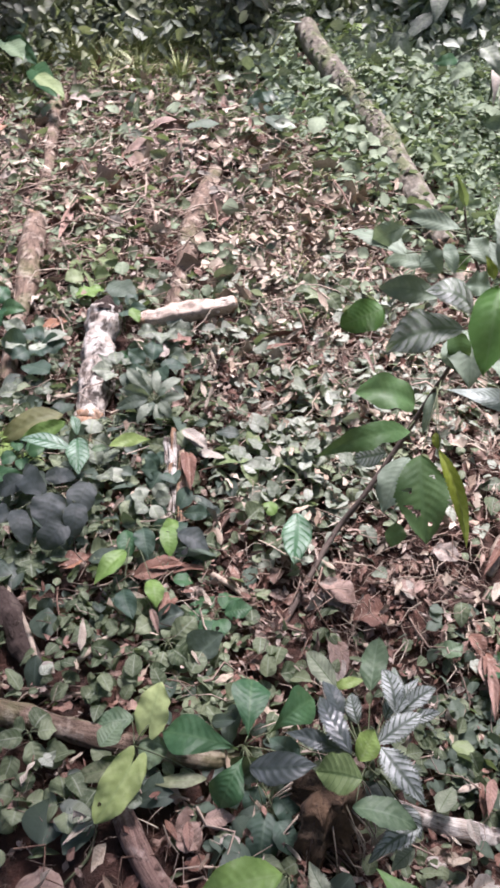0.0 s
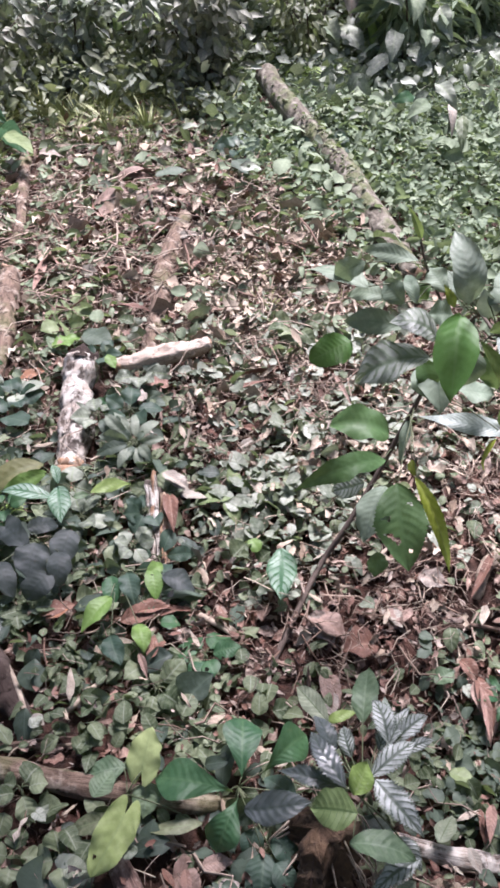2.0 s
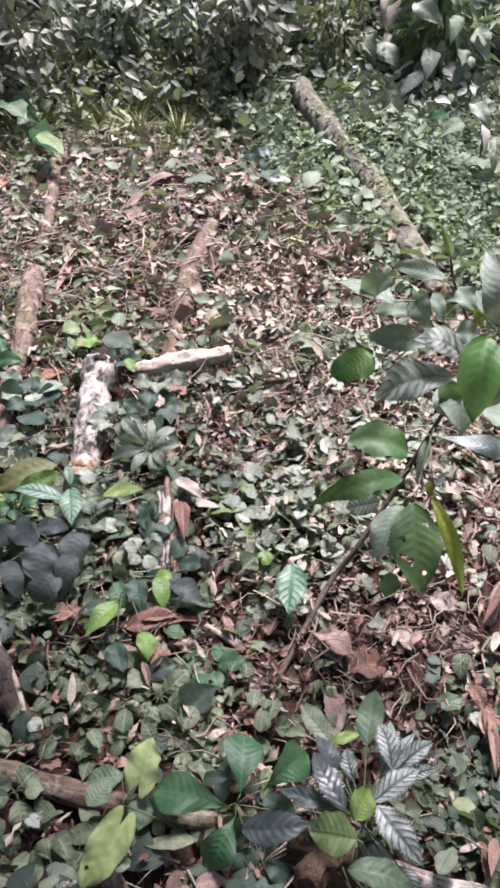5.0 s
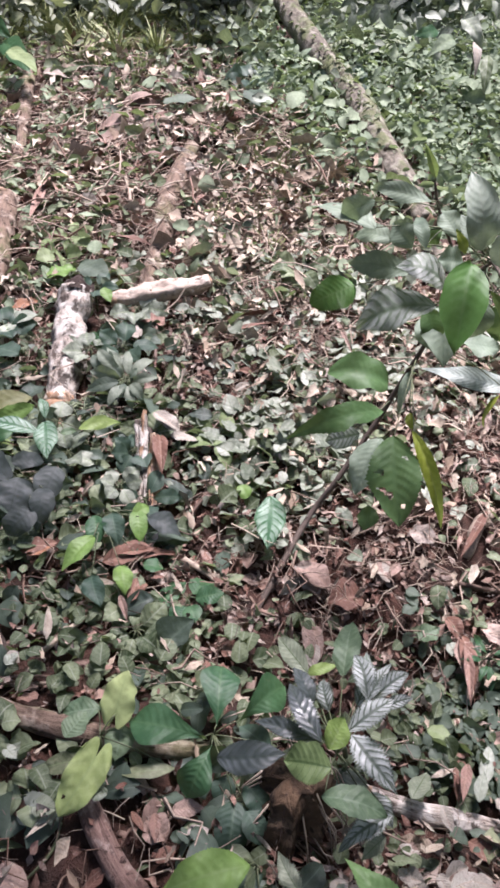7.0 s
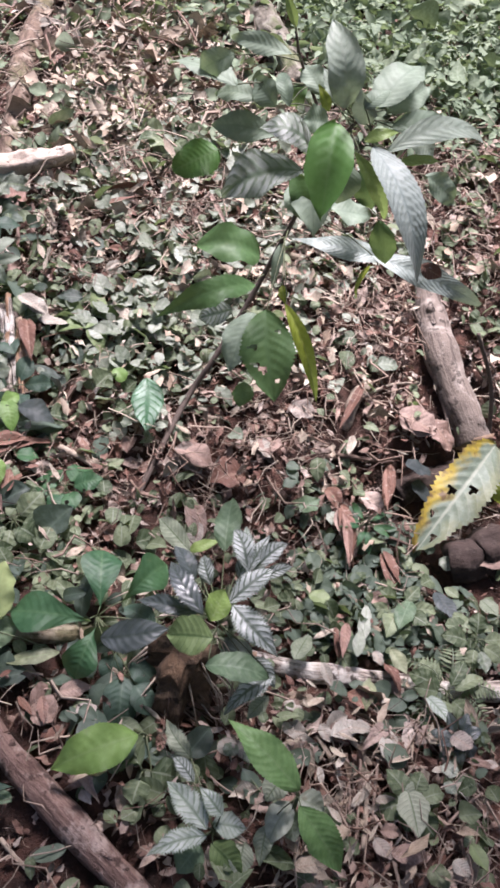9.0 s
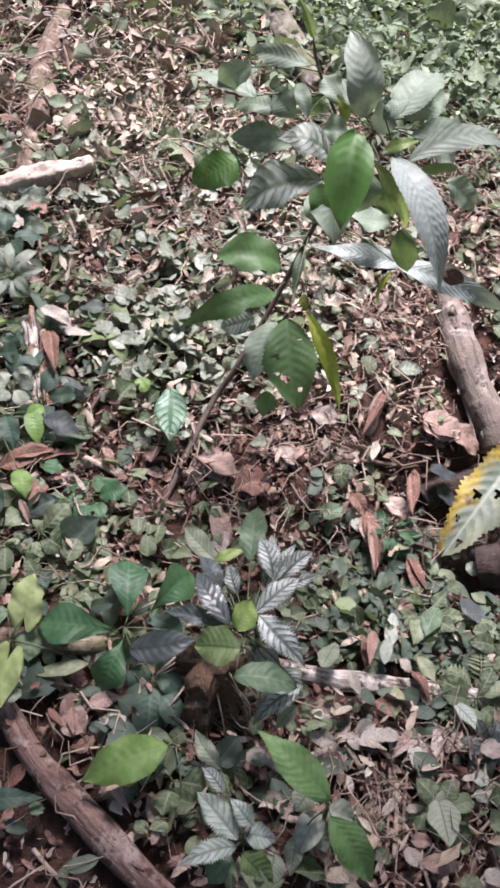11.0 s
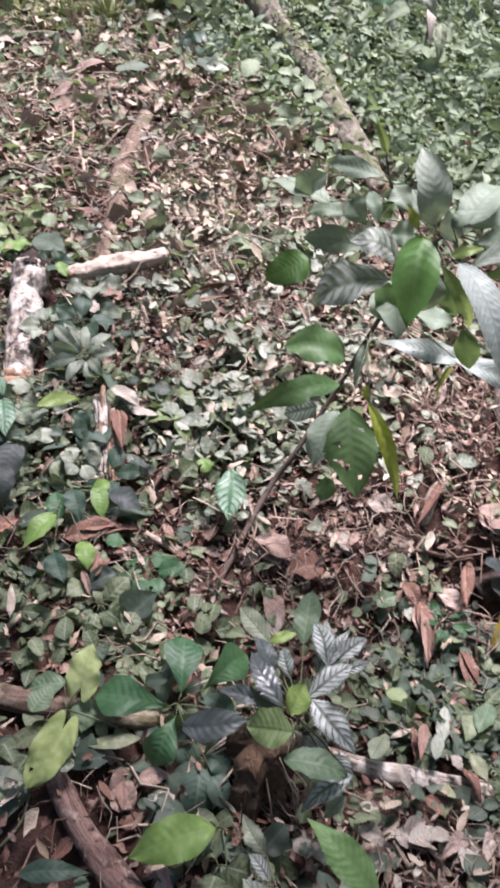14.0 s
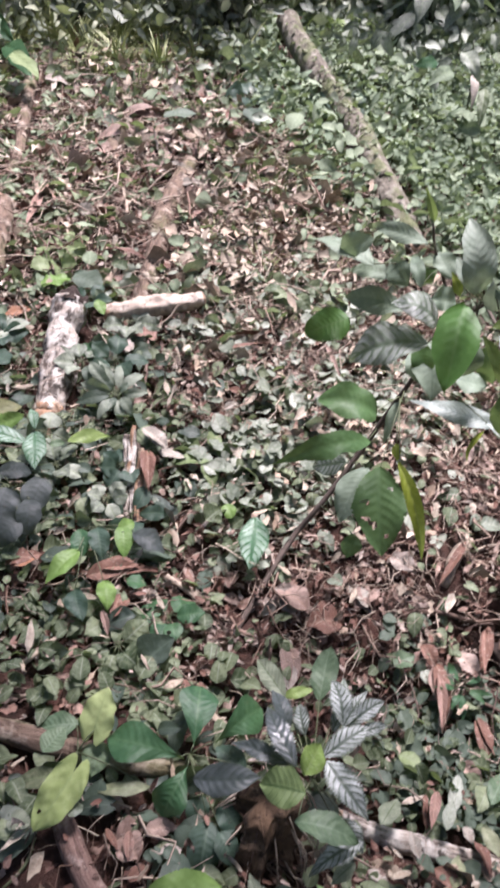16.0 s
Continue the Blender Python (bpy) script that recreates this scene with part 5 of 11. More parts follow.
leaf(p, (-0.452, 1.207, 0.130), (-0.528, 1.300, 0.100), 0.057, DARK, node=(-0.430, 1.239, 0.100), shape='blunt', fold=0.2, droop=0.15)
leaf(p, (-0.375, 1.184, 0.130), (-0.369, 1.111, 0.100), 0.051, DARK, node=(-0.430, 1.239, 0.100), shape='blunt', fold=0.2, droop=0.15)
leaf(p, (-0.502, 1.256, 0.130), (-0.573, 1.255, 0.100), 0.051, DARK, node=(-0.430, 1.239, 0.100), shape='blunt', fold=0.2, droop=0.15)
leaf(p, (-0.600, 1.276, 0.120), (-0.499, 1.272, 0.110), 0.043, GREEN, node=(-0.430, 1.239, 0.100), shape='lance')
p = thing("seedling", (-0.255, 1.088, 0.015), "small seedling with fresh green leaves", "plant", "seedlings")
stem(p, [(-0.255, 1.088, -0.005), (-0.256, 1.144, 0.080)], [0.004, 0.003], GREEN_STEM, n=5)
leaf(p, (-0.259, 1.075, 0.100), (-0.323, 1.003, 0.090), 0.047, LIME_GREEN, node=(-0.256, 1.144, 0.080), wave=0.05, fold=0.4)
leaf(p, (-0.267, 1.142, 0.090), (-0.258, 1.069, 0.070), 0.043, GREEN, node=(-0.256, 1.144, 0.080))
leaf(p, (-0.233, 1.150, 0.090), (-0.218, 1.074, 0.070), 0.046, TEAL, node=(-0.256, 1.144, 0.080))
leaf(p, (-0.183, 1.167, 0.080), (-0.170, 1.090, 0.060), 0.041, LIME_GREEN, node=(-0.256, 1.144, 0.080), wave=0.05)
leaf(p, (-0.159, 1.144, 0.080), (-0.085, 1.112, 0.060), 0.049, DARK, node=(-0.256, 1.144, 0.080))
leaf(p, (-0.192, 1.150, 0.080), (-0.157, 1.179, 0.070), 0.034, LIME_GREEN, node=(-0.256, 1.144, 0.080))
leaf(p, (-0.256, 0.988, 0.090), (-0.240, 0.915, 0.080), 0.043, TEAL, node=(-0.256, 1.144, 0.080))
leaf(p, (-0.201, 1.009, 0.090), (-0.187, 0.945, 0.080), 0.041, LIME_GREEN, node=(-0.256, 1.144, 0.080), fold=0.3)
leaf(p, (-0.161, 1.036, 0.060), (-0.117, 1.028, 0.050), 0.037, GREEN, node=(-0.256, 1.144, 0.080))
p = thing("seedling", (0.106, 1.153, -0.062), "single green leaf marked with white stripes on a low stalk", "plant", "seedlings")
leaf(p, (0.107, 1.229, 0.050), (0.110, 1.105, 0.020), 0.066, STRIPE_GREEN, node=(0.106, 1.153, -0.032), fold=0.12, wave=0.03, droop=0.02)
p = thing("seedling", (-0.244, 1.576, 0.010), "leafy seedling with a whorl of grey-green leaves beside the stump", "plant", "seedlings")
stem(p, [(-0.244, 1.576, -0.010), (-0.244, 1.586, 0.090)], [0.004, 0.0025], GREEN_STEM, n=4)
leaf(p, (-0.261, 1.592, 0.092), (-0.338, 1.617, 0.100), 0.033, WHORL, "ovate", node=(-0.244, 1.586, 0.090), fold=0.3, wave=0.05, droop=0.15)
leaf(p, (-0.258, 1.602, 0.095), (-0.325, 1.676, 0.120), 0.033, WHORL, "ovate", node=(-0.244, 1.586, 0.090), fold=0.3, wave=0.05, droop=0.15)
leaf(p, (-0.252, 1.606, 0.095), (-0.288, 1.694, 0.120), 0.029, WHORL, "lance", node=(-0.244, 1.586, 0.090), fold=0.3, wave=0.05, droop=0.15)
leaf(p, (-0.242, 1.603, 0.094), (-0.236, 1.680, 0.110), 0.027, WHORL, "lance", node=(-0.244, 1.586, 0.090), fold=0.3, wave=0.05, droop=0.15)
leaf(p, (-0.233, 1.599, 0.092), (-0.184, 1.659, 0.100), 0.029, WHORL, "ovate", node=(-0.244, 1.586, 0.090), fold=0.3, wave=0.05, droop=0.15)
leaf(p, (-0.229, 1.588, 0.090), (-0.163, 1.597, 0.090), 0.030, WHORL, "lance", node=(-0.244, 1.586, 0.090), fold=0.3, wave=0.05, droop=0.15)
leaf(p, (-0.234, 1.576, 0.086), (-0.190, 1.527, 0.070), 0.028, WHORL, "ovate", node=(-0.244, 1.586, 0.090), fold=0.3, wave=0.05, droop=0.15)
leaf(p, (-0.240, 1.573, 0.085), (-0.222, 1.509, 0.060), 0.026, WHORL, "ovate", node=(-0.244, 1.586, 0.090), fold=0.3, wave=0.05, droop=0.15)
leaf(p, (-0.251, 1.572, 0.086), (-0.284, 1.509, 0.070), 0.030, WHORL, "ovate", node=(-0.244, 1.586, 0.090), fold=0.3, wave=0.05, droop=0.15)
leaf(p, (-0.262, 1.583, 0.088), (-0.347, 1.566, 0.080), 0.035, DUSK, "ovate", node=(-0.244, 1.586, 0.090), fold=0.3, wave=0.05, droop=0.15)
leaf(p, (-0.246, 1.575, 0.088), (-0.257, 1.525, 0.080), 0.019, DUSK, "lance", node=(-0.244, 1.586, 0.090), fold=0.3, wave=0.05, droop=0.15)
leaf(p, (-0.238, 1.591, 0.092), (-0.211, 1.612, 0.100), 0.022, DUSK, "lance", node=(-0.244, 1.586, 0.090), fold=0.3, wave=0.05, droop=0.15)
leaf(p, (-0.254, 1.594, 0.094), (-0.300, 1.627, 0.110), 0.028, DUSK, "ovate", node=(-0.244, 1.586, 0.090), fold=0.3, wave=0.05, droop=0.15)
p = thing("seedling", (-0.253, 1.833, -0.034), "leafy seedling with rounded grey-green leaves", "plant", "seedlings")
stem(p, [(-0.253, 1.833, -0.054), (-0.253, 1.843, 0.036)], [0.004, 0.0025], GREEN_STEM, n=4)
leaf(p, (-0.231, 1.840, 0.036), (-0.166, 1.831, 0.047), 0.041, DUSK, "ovate", node=(-0.253, 1.843, 0.036))
leaf(p, (-0.236, 1.858, 0.036), (-0.175, 1.908, 0.016), 0.040, DUSK, "ovate", node=(-0.253, 1.843, 0.036))
leaf(p, (-0.243, 1.864, 0.036), (-0.210, 1.933, 0.034), 0.042, DUSK, "ovate", node=(-0.253, 1.843, 0.036))
leaf(p, (-0.260, 1.866, 0.036), (-0.280, 1.940, 0.027), 0.050, DUSK, "ovate", node=(-0.253, 1.843, 0.036))
leaf(p, (-0.275, 1.851, 0.036), (-0.348, 1.878, 0.026), 0.043, DUSK, "ovate", node=(-0.253, 1.843, 0.036))
leaf(p, (-0.276, 1.846, 0.036), (-0.348, 1.852, 0.051), 0.053, DUSK, "ovate", node=(-0.253, 1.843, 0.036))
leaf(p, (-0.273, 1.832, 0.036), (-0.347, 1.790, 0.030), 0.051, DUSK, "ovate", node=(-0.253, 1.843, 0.036))
leaf(p, (-0.265, 1.824, 0.036), (-0.296, 1.774, 0.016), 0.055, DUSK, "ovate", node=(-0.253, 1.843, 0.036))
leaf(p, (-0.244, 1.822, 0.036), (-0.210, 1.747, 0.038), 0.047, DUSK, "ovate", node=(-0.253, 1.843, 0.036))
leaf(p, (-0.235, 1.830, 0.036), (-0.174, 1.787, 0.049), 0.047, DUSK, "ovate", node=(-0.253, 1.843, 0.036))
p = thing("seedling", (-0.518, 2.241, 0.005), "bright green seedling beside the stump", "plant", "seedlings")
stem(p, [(-0.518, 2.241, -0.015), (-0.518, 2.251, 0.055)], [0.004, 0.0025], GREEN_STEM, n=4)
leaf(p, (-0.499, 2.246, 0.055), (-0.447, 2.233, 0.065), 0.056, SOFT_LIME, "ovate", node=(-0.518, 2.251, 0.055))
leaf(p, (-0.508, 2.268, 0.055), (-0.476, 2.318, 0.049), 0.048, SOFT_LIME, "ovate", node=(-0.518, 2.251, 0.055))
leaf(p, (-0.536, 2.260, 0.055), (-0.580, 2.284, 0.044), 0.055, SOFT_LIME, "ovate", node=(-0.518, 2.251, 0.055))
leaf(p, (-0.535, 2.240, 0.055), (-0.587, 2.205, 0.062), 0.064, SOFT_LIME, "ovate", node=(-0.518, 2.251, 0.055))
leaf(p, (-0.515, 2.232, 0.055), (-0.503, 2.168, 0.060), 0.051, SOFT_LIME, "ovate", node=(-0.518, 2.251, 0.055))
p = thing("seedling", (-0.497, 2.363, 0.006), "bright green seedling in the litter", "plant", "seedlings")
stem(p, [(-0.497, 2.363, -0.014), (-0.497, 2.373, 0.046)], [0.004, 0.0025], GREEN_STEM, n=4)
leaf(p, (-0.480, 2.377, 0.046), (-0.428, 2.392, 0.065), 0.039, SOFT_LIME, "ovate", node=(-0.497, 2.373, 0.046))
leaf(p, (-0.498, 2.390, 0.046), (-0.501, 2.441, 0.056), 0.040, SOFT_LIME, "ovate", node=(-0.497, 2.373, 0.046))
leaf(p, (-0.514, 2.369, 0.046), (-0.568, 2.357, 0.061), 0.045, SOFT_LIME, "ovate", node=(-0.497, 2.373, 0.046))
leaf(p, (-0.498, 2.355, 0.046), (-0.500, 2.294, 0.065), 0.043, SOFT_LIME, "ovate", node=(-0.497, 2.373, 0.046))
p = thing("seedling", (-0.613, 1.845, -0.014), "seedling with rounded dark green leaves", "plant", "seedlings")
stem(p, [(-0.613, 1.845, -0.034), (-0.613, 1.855, 0.056)], [0.004, 0.0025], GREEN_STEM, n=4)
leaf(p, (-0.594, 1.859, 0.056), (-0.524, 1.872, 0.052), 0.063, TEAL, "ovate", node=(-0.613, 1.855, 0.056))
leaf(p, (-0.599, 1.869, 0.056), (-0.558, 1.910, 0.047), 0.057, TEAL, "ovate", node=(-0.613, 1.855, 0.056))
leaf(p, (-0.618, 1.874, 0.056), (-0.637, 1.948, 0.059), 0.062, TEAL, "ovate", node=(-0.613, 1.855, 0.056))
leaf(p, (-0.633, 1.856, 0.056), (-0.709, 1.859, 0.071), 0.077, TEAL, "ovate", node=(-0.613, 1.855, 0.056))
leaf(p, (-0.625, 1.838, 0.056), (-0.659, 1.787, 0.060), 0.057, TEAL, "ovate", node=(-0.613, 1.855, 0.056))
leaf(p, (-0.603, 1.838, 0.056), (-0.574, 1.791, 0.070), 0.058, TEAL, "ovate", node=(-0.613, 1.855, 0.056))
p = thing("seedling", (-0.267, 1.730, 0.003), "small dark green seedling among ground cover", "plant", "seedlings")
stem(p, [(-0.267, 1.730, -0.017), (-0.267, 1.740, 0.079)], [0.004, 0.0025], GREEN_STEM, n=4)
leaf(p, (-0.245, 1.744, 0.079), (-0.176, 1.758, 0.064), 0.042, TEAL, "ovate", node=(-0.267, 1.740, 0.079))
leaf(p, (-0.266, 1.762, 0.079), (-0.264, 1.833, 0.089), 0.058, TEAL, "ovate", node=(-0.267, 1.740, 0.079))
leaf(p, (-0.286, 1.751, 0.079), (-0.336, 1.779, 0.098), 0.047, TEAL, "ovate", node=(-0.267, 1.740, 0.079))
leaf(p, (-0.283, 1.726, 0.079), (-0.337, 1.680, 0.079), 0.051, TEAL, "ovate", node=(-0.267, 1.740, 0.079))
leaf(p, (-0.254, 1.722, 0.079), (-0.215, 1.666, 0.088), 0.050, TEAL, "ovate", node=(-0.267, 1.740, 0.079))
p = thing("seedling", (-0.230, 1.244, 0.001), "small dark green seedling among ground cover", "plant", "seedlings")
stem(p, [(-0.230, 1.244, -0.019), (-0.230, 1.254, 0.061)], [0.004, 0.0025], GREEN_STEM, n=4)
leaf(p, (-0.217, 1.258, 0.061), (-0.182, 1.267, 0.070), 0.039, SHRUB, "ovate", node=(-0.230, 1.254, 0.061))
leaf(p, (-0.222, 1.264, 0.061), (-0.194, 1.302, 0.074), 0.036, SHRUB, "ovate", node=(-0.230, 1.254, 0.061))
leaf(p, (-0.239, 1.263, 0.061), (-0.264, 1.287, 0.071), 0.040, SHRUB, "ovate", node=(-0.230, 1.254, 0.061))
leaf(p, (-0.242, 1.254, 0.061), (-0.274, 1.255, 0.075), 0.039, SHRUB, "ovate", node=(-0.230, 1.254, 0.061))
leaf(p, (-0.237, 1.244, 0.061), (-0.257, 1.213, 0.063), 0.036, SHRUB, "ovate", node=(-0.230, 1.254, 0.061))
leaf(p, (-0.223, 1.243, 0.061), (-0.205, 1.211, 0.033), 0.034, SHRUB, "ovate", node=(-0.230, 1.254, 0.061))
p = thing("seedling", (-0.786, 2.061, -0.012), "small dark green seedling among ground cover", "plant", "seedlings")
stem(p, [(-0.786, 2.061, -0.032), (-0.786, 2.071, 0.040)], [0.004, 0.0025], GREEN_STEM, n=4)
leaf(p, (-0.760, 2.065, 0.040), (-0.676, 2.048, 0.051), 0.054, GREEN, "ovate", node=(-0.786, 2.071, 0.040))
leaf(p, (-0.781, 2.097, 0.040), (-0.765, 2.176, 0.055), 0.060, GREEN, "ovate", node=(-0.786, 2.071, 0.040))
leaf(p, (-0.812, 2.079, 0.040), (-0.880, 2.103, 0.016), 0.055, GREEN, "ovate", node=(-0.786, 2.071, 0.040))
leaf(p, (-0.805, 2.052, 0.040), (-0.864, 1.992, 0.056), 0.068, GREEN, "ovate", node=(-0.786, 2.071, 0.040))
leaf(p, (-0.772, 2.048, 0.040), (-0.734, 1.989, 0.040), 0.063, GREEN, "ovate", node=(-0.786, 2.071, 0.040))
p = thing("seedling", (-0.358, 1.735, -0.008), "small dark green seedling among ground cover", "plant", "seedlings")
stem(p, [(-0.358, 1.735, -0.028), (-0.358, 1.745, 0.063)], [0.004, 0.0025], GREEN_STEM, n=4)
leaf(p, (-0.336, 1.742, 0.063), (-0.278, 1.736, 0.042), 0.048, SHRUB, "ovate", node=(-0.358, 1.745, 0.063))
leaf(p, (-0.348, 1.764, 0.063), (-0.324, 1.814, 0.048), 0.045, SHRUB, "ovate", node=(-0.358, 1.745, 0.063))
leaf(p, (-0.365, 1.765, 0.063), (-0.387, 1.827, 0.057), 0.046, SHRUB, "ovate", node=(-0.358, 1.745, 0.063))
leaf(p, (-0.377, 1.755, 0.063), (-0.449, 1.793, 0.049), 0.037, SHRUB, "ovate", node=(-0.358, 1.745, 0.063))
leaf(p, (-0.379, 1.738, 0.063), (-0.430, 1.723, 0.079), 0.045, SHRUB, "ovate", node=(-0.358, 1.745, 0.063))
leaf(p, (-0.367, 1.725, 0.063), (-0.388, 1.676, 0.076), 0.041, SHRUB, "ovate", node=(-0.358, 1.745, 0.063))
leaf(p, (-0.348, 1.726, 0.063), (-0.317, 1.669, 0.041), 0.036, SHRUB, "ovate", node=(-0.358, 1.745, 0.063))
p = thing("seedling", (-0.171, 1.211, -0.012), "small dark green seedling among ground cover", "plant", "seedlings")
stem(p, [(-0.171, 1.211, -0.032), (-0.171, 1.221, 0.050)], [0.004, 0.0025], GREEN_STEM, n=4)
leaf(p, (-0.153, 1.225, 0.050), (-0.090, 1.238, 0.031), 0.036, TEAL, "ovate", node=(-0.171, 1.221, 0.050))
leaf(p, (-0.164, 1.239, 0.050), (-0.139, 1.300, 0.057), 0.040, TEAL, "ovate", node=(-0.171, 1.221, 0.050))
leaf(p, (-0.188, 1.231, 0.050), (-0.246, 1.266, 0.023), 0.042, TEAL, "ovate", node=(-0.171, 1.221, 0.050))
leaf(p, (-0.185, 1.208, 0.050), (-0.233, 1.160, 0.031), 0.041, TEAL, "ovate", node=(-0.171, 1.221, 0.050))
leaf(p, (-0.167, 1.203, 0.050), (-0.155, 1.152, 0.060), 0.042, TEAL, "ovate", node=(-0.171, 1.221, 0.050))
p = thing("seedling", (-0.253, 1.928, -0.001), "small dark green seedling among ground cover", "plant", "seedlings")
stem(p, [(-0.253, 1.928, -0.021), (-0.253, 1.938, 0.059)], [0.004, 0.0025], GREEN_STEM, n=4)
leaf(p, (-0.234, 1.940, 0.059), (-0.160, 1.946, 0.033), 0.052, SHRUB, "ovate", node=(-0.253, 1.938, 0.059))
leaf(p, (-0.240, 1.952, 0.059), (-0.205, 1.992, 0.073), 0.053, SHRUB, "ovate", node=(-0.253, 1.938, 0.059))
leaf(p, (-0.259, 1.957, 0.059), (-0.274, 2.009, 0.056), 0.056, SHRUB, "ovate", node=(-0.253, 1.938, 0.059))
leaf(p, (-0.269, 1.949, 0.059), (-0.313, 1.981, 0.045), 0.052, SHRUB, "ovate", node=(-0.253, 1.938, 0.059))
leaf(p, (-0.271, 1.930, 0.059), (-0.326, 1.905, 0.059), 0.057, SHRUB, "ovate", node=(-0.253, 1.938, 0.059))
leaf(p, (-0.255, 1.918, 0.059), (-0.260, 1.855, 0.069), 0.050, SHRUB, "ovate", node=(-0.253, 1.938, 0.059))
leaf(p, (-0.242, 1.922, 0.059), (-0.213, 1.877, 0.065), 0.050, SHRUB, "ovate", node=(-0.253, 1.938, 0.059))
p = thing("seedling", (-0.322, 1.842, -0.015), "small dark green seedling among ground cover", "plant", "seedlings")
stem(p, [(-0.322, 1.842, -0.035), (-0.322, 1.852, 0.030)], [0.004, 0.0025], GREEN_STEM, n=4)
leaf(p, (-0.306, 1.857, 0.030), (-0.266, 1.869, 0.006), 0.057, GREEN, "ovate", node=(-0.322, 1.852, 0.030))
leaf(p, (-0.318, 1.869, 0.030), (-0.307, 1.912, 0.016), 0.051, GREEN, "ovate", node=(-0.322, 1.852, 0.030))
leaf(p, (-0.329, 1.868, 0.030), (-0.346, 1.906, 0.032), 0.049, GREEN, "ovate", node=(-0.322, 1.852, 0.030))
leaf(p, (-0.338, 1.848, 0.030), (-0.380, 1.835, 0.015), 0.048, GREEN, "ovate", node=(-0.322, 1.852, 0.030))
leaf(p, (-0.328, 1.837, 0.030), (-0.348, 1.791, 0.026), 0.061, GREEN, "ovate", node=(-0.322, 1.852, 0.030))
leaf(p, (-0.318, 1.836, 0.030), (-0.306, 1.791, 0.021), 0.049, GREEN, "ovate", node=(-0.322, 1.852, 0.030))
p = thing("seedling", (-0.609, 1.679, -0.013), "small dark green seedling among ground cover", "plant", "seedlings")
stem(p, [(-0.609, 1.679, -0.033), (-0.609, 1.689, 0.031)], [0.004, 0.0025], GREEN_STEM, n=4)
leaf(p, (-0.589, 1.691, 0.031), (-0.527, 1.697, 0.026), 0.056, SHRUB, "ovate", node=(-0.609, 1.689, 0.031))
leaf(p, (-0.603, 1.709, 0.031), (-0.587, 1.757, 0.021), 0.060, SHRUB, "ovate", node=(-0.609, 1.689, 0.031))
leaf(p, (-0.623, 1.704, 0.031), (-0.672, 1.757, 0.012), 0.046, SHRUB, "ovate", node=(-0.609, 1.689, 0.031))
leaf(p, (-0.628, 1.682, 0.031), (-0.677, 1.664, 0.036), 0.060, SHRUB, "ovate", node=(-0.609, 1.689, 0.031))
leaf(p, (-0.606, 1.669, 0.031), (-0.595, 1.613, 0.006), 0.059, SHRUB, "ovate", node=(-0.609, 1.689, 0.031))
p = thing("seedling", (-0.203, 1.336, 0.013), "small dark green seedling among ground cover", "plant", "seedlings")
stem(p, [(-0.203, 1.336, -0.007), (-0.203, 1.346, 0.077)], [0.004, 0.0025], GREEN_STEM, n=4)
leaf(p, (-0.189, 1.349, 0.077), (-0.143, 1.359, 0.053), 0.039, TEAL, "ovate", node=(-0.203, 1.346, 0.077))
leaf(p, (-0.193, 1.356, 0.077), (-0.166, 1.380, 0.071), 0.047, TEAL, "ovate", node=(-0.203, 1.346, 0.077))
leaf(p, (-0.206, 1.360, 0.077), (-0.215, 1.407, 0.073), 0.042, TEAL, "ovate", node=(-0.203, 1.346, 0.077))
leaf(p, (-0.216, 1.353, 0.077), (-0.249, 1.371, 0.097), 0.037, TEAL, "ovate", node=(-0.203, 1.346, 0.077))
leaf(p, (-0.217, 1.341, 0.077), (-0.254, 1.328, 0.082), 0.047, TEAL, "ovate", node=(-0.203, 1.346, 0.077))
leaf(p, (-0.210, 1.333, 0.077), (-0.232, 1.292, 0.052), 0.048, TEAL, "ovate", node=(-0.203, 1.346, 0.077))
leaf(p, (-0.195, 1.334, 0.077), (-0.167, 1.293, 0.079), 0.047, TEAL, "ovate", node=(-0.203, 1.346, 0.077))
p = thing("seedling", (-0.627, 1.878, -0.013), "small dark green seedling among ground cover", "plant", "seedlings")
stem(p, [(-0.627, 1.878, -0.033), (-0.627, 1.888, 0.059)], [0.004, 0.0025], GREEN_STEM, n=4)
leaf(p, (-0.604, 1.888, 0.059), (-0.521, 1.891, 0.067), 0.049, SHRUB, "ovate", node=(-0.627, 1.888, 0.059))
leaf(p, (-0.621, 1.910, 0.059), (-0.605, 1.970, 0.037), 0.053, SHRUB, "ovate", node=(-0.627, 1.888, 0.059))
leaf(p, (-0.646, 1.901, 0.059), (-0.718, 1.951, 0.078), 0.053, SHRUB, "ovate", node=(-0.627, 1.888, 0.059))
leaf(p, (-0.644, 1.872, 0.059), (-0.690, 1.831, 0.067), 0.058, SHRUB, "ovate", node=(-0.627, 1.888, 0.059))
leaf(p, (-0.614, 1.869, 0.059), (-0.581, 1.819, 0.052), 0.055, SHRUB, "ovate", node=(-0.627, 1.888, 0.059))
p = thing("seedling", (-0.547, 1.382, 0.006), "small dark green seedling among ground cover", "plant", "seedlings")
stem(p, [(-0.547, 1.382, -0.014), (-0.547, 1.392, 0.077)], [0.004, 0.0025], GREEN_STEM, n=4)
leaf(p, (-0.535, 1.395, 0.077), (-0.494, 1.406, 0.082), 0.036, GREEN, "ovate", node=(-0.547, 1.392, 0.077))
leaf(p, (-0.541, 1.404, 0.077), (-0.519, 1.447, 0.050), 0.038, GREEN, "ovate", node=(-0.547, 1.392, 0.077))
leaf(p, (-0.556, 1.402, 0.077), (-0.582, 1.433, 0.073), 0.033, GREEN, "ovate", node=(-0.547, 1.392, 0.077))
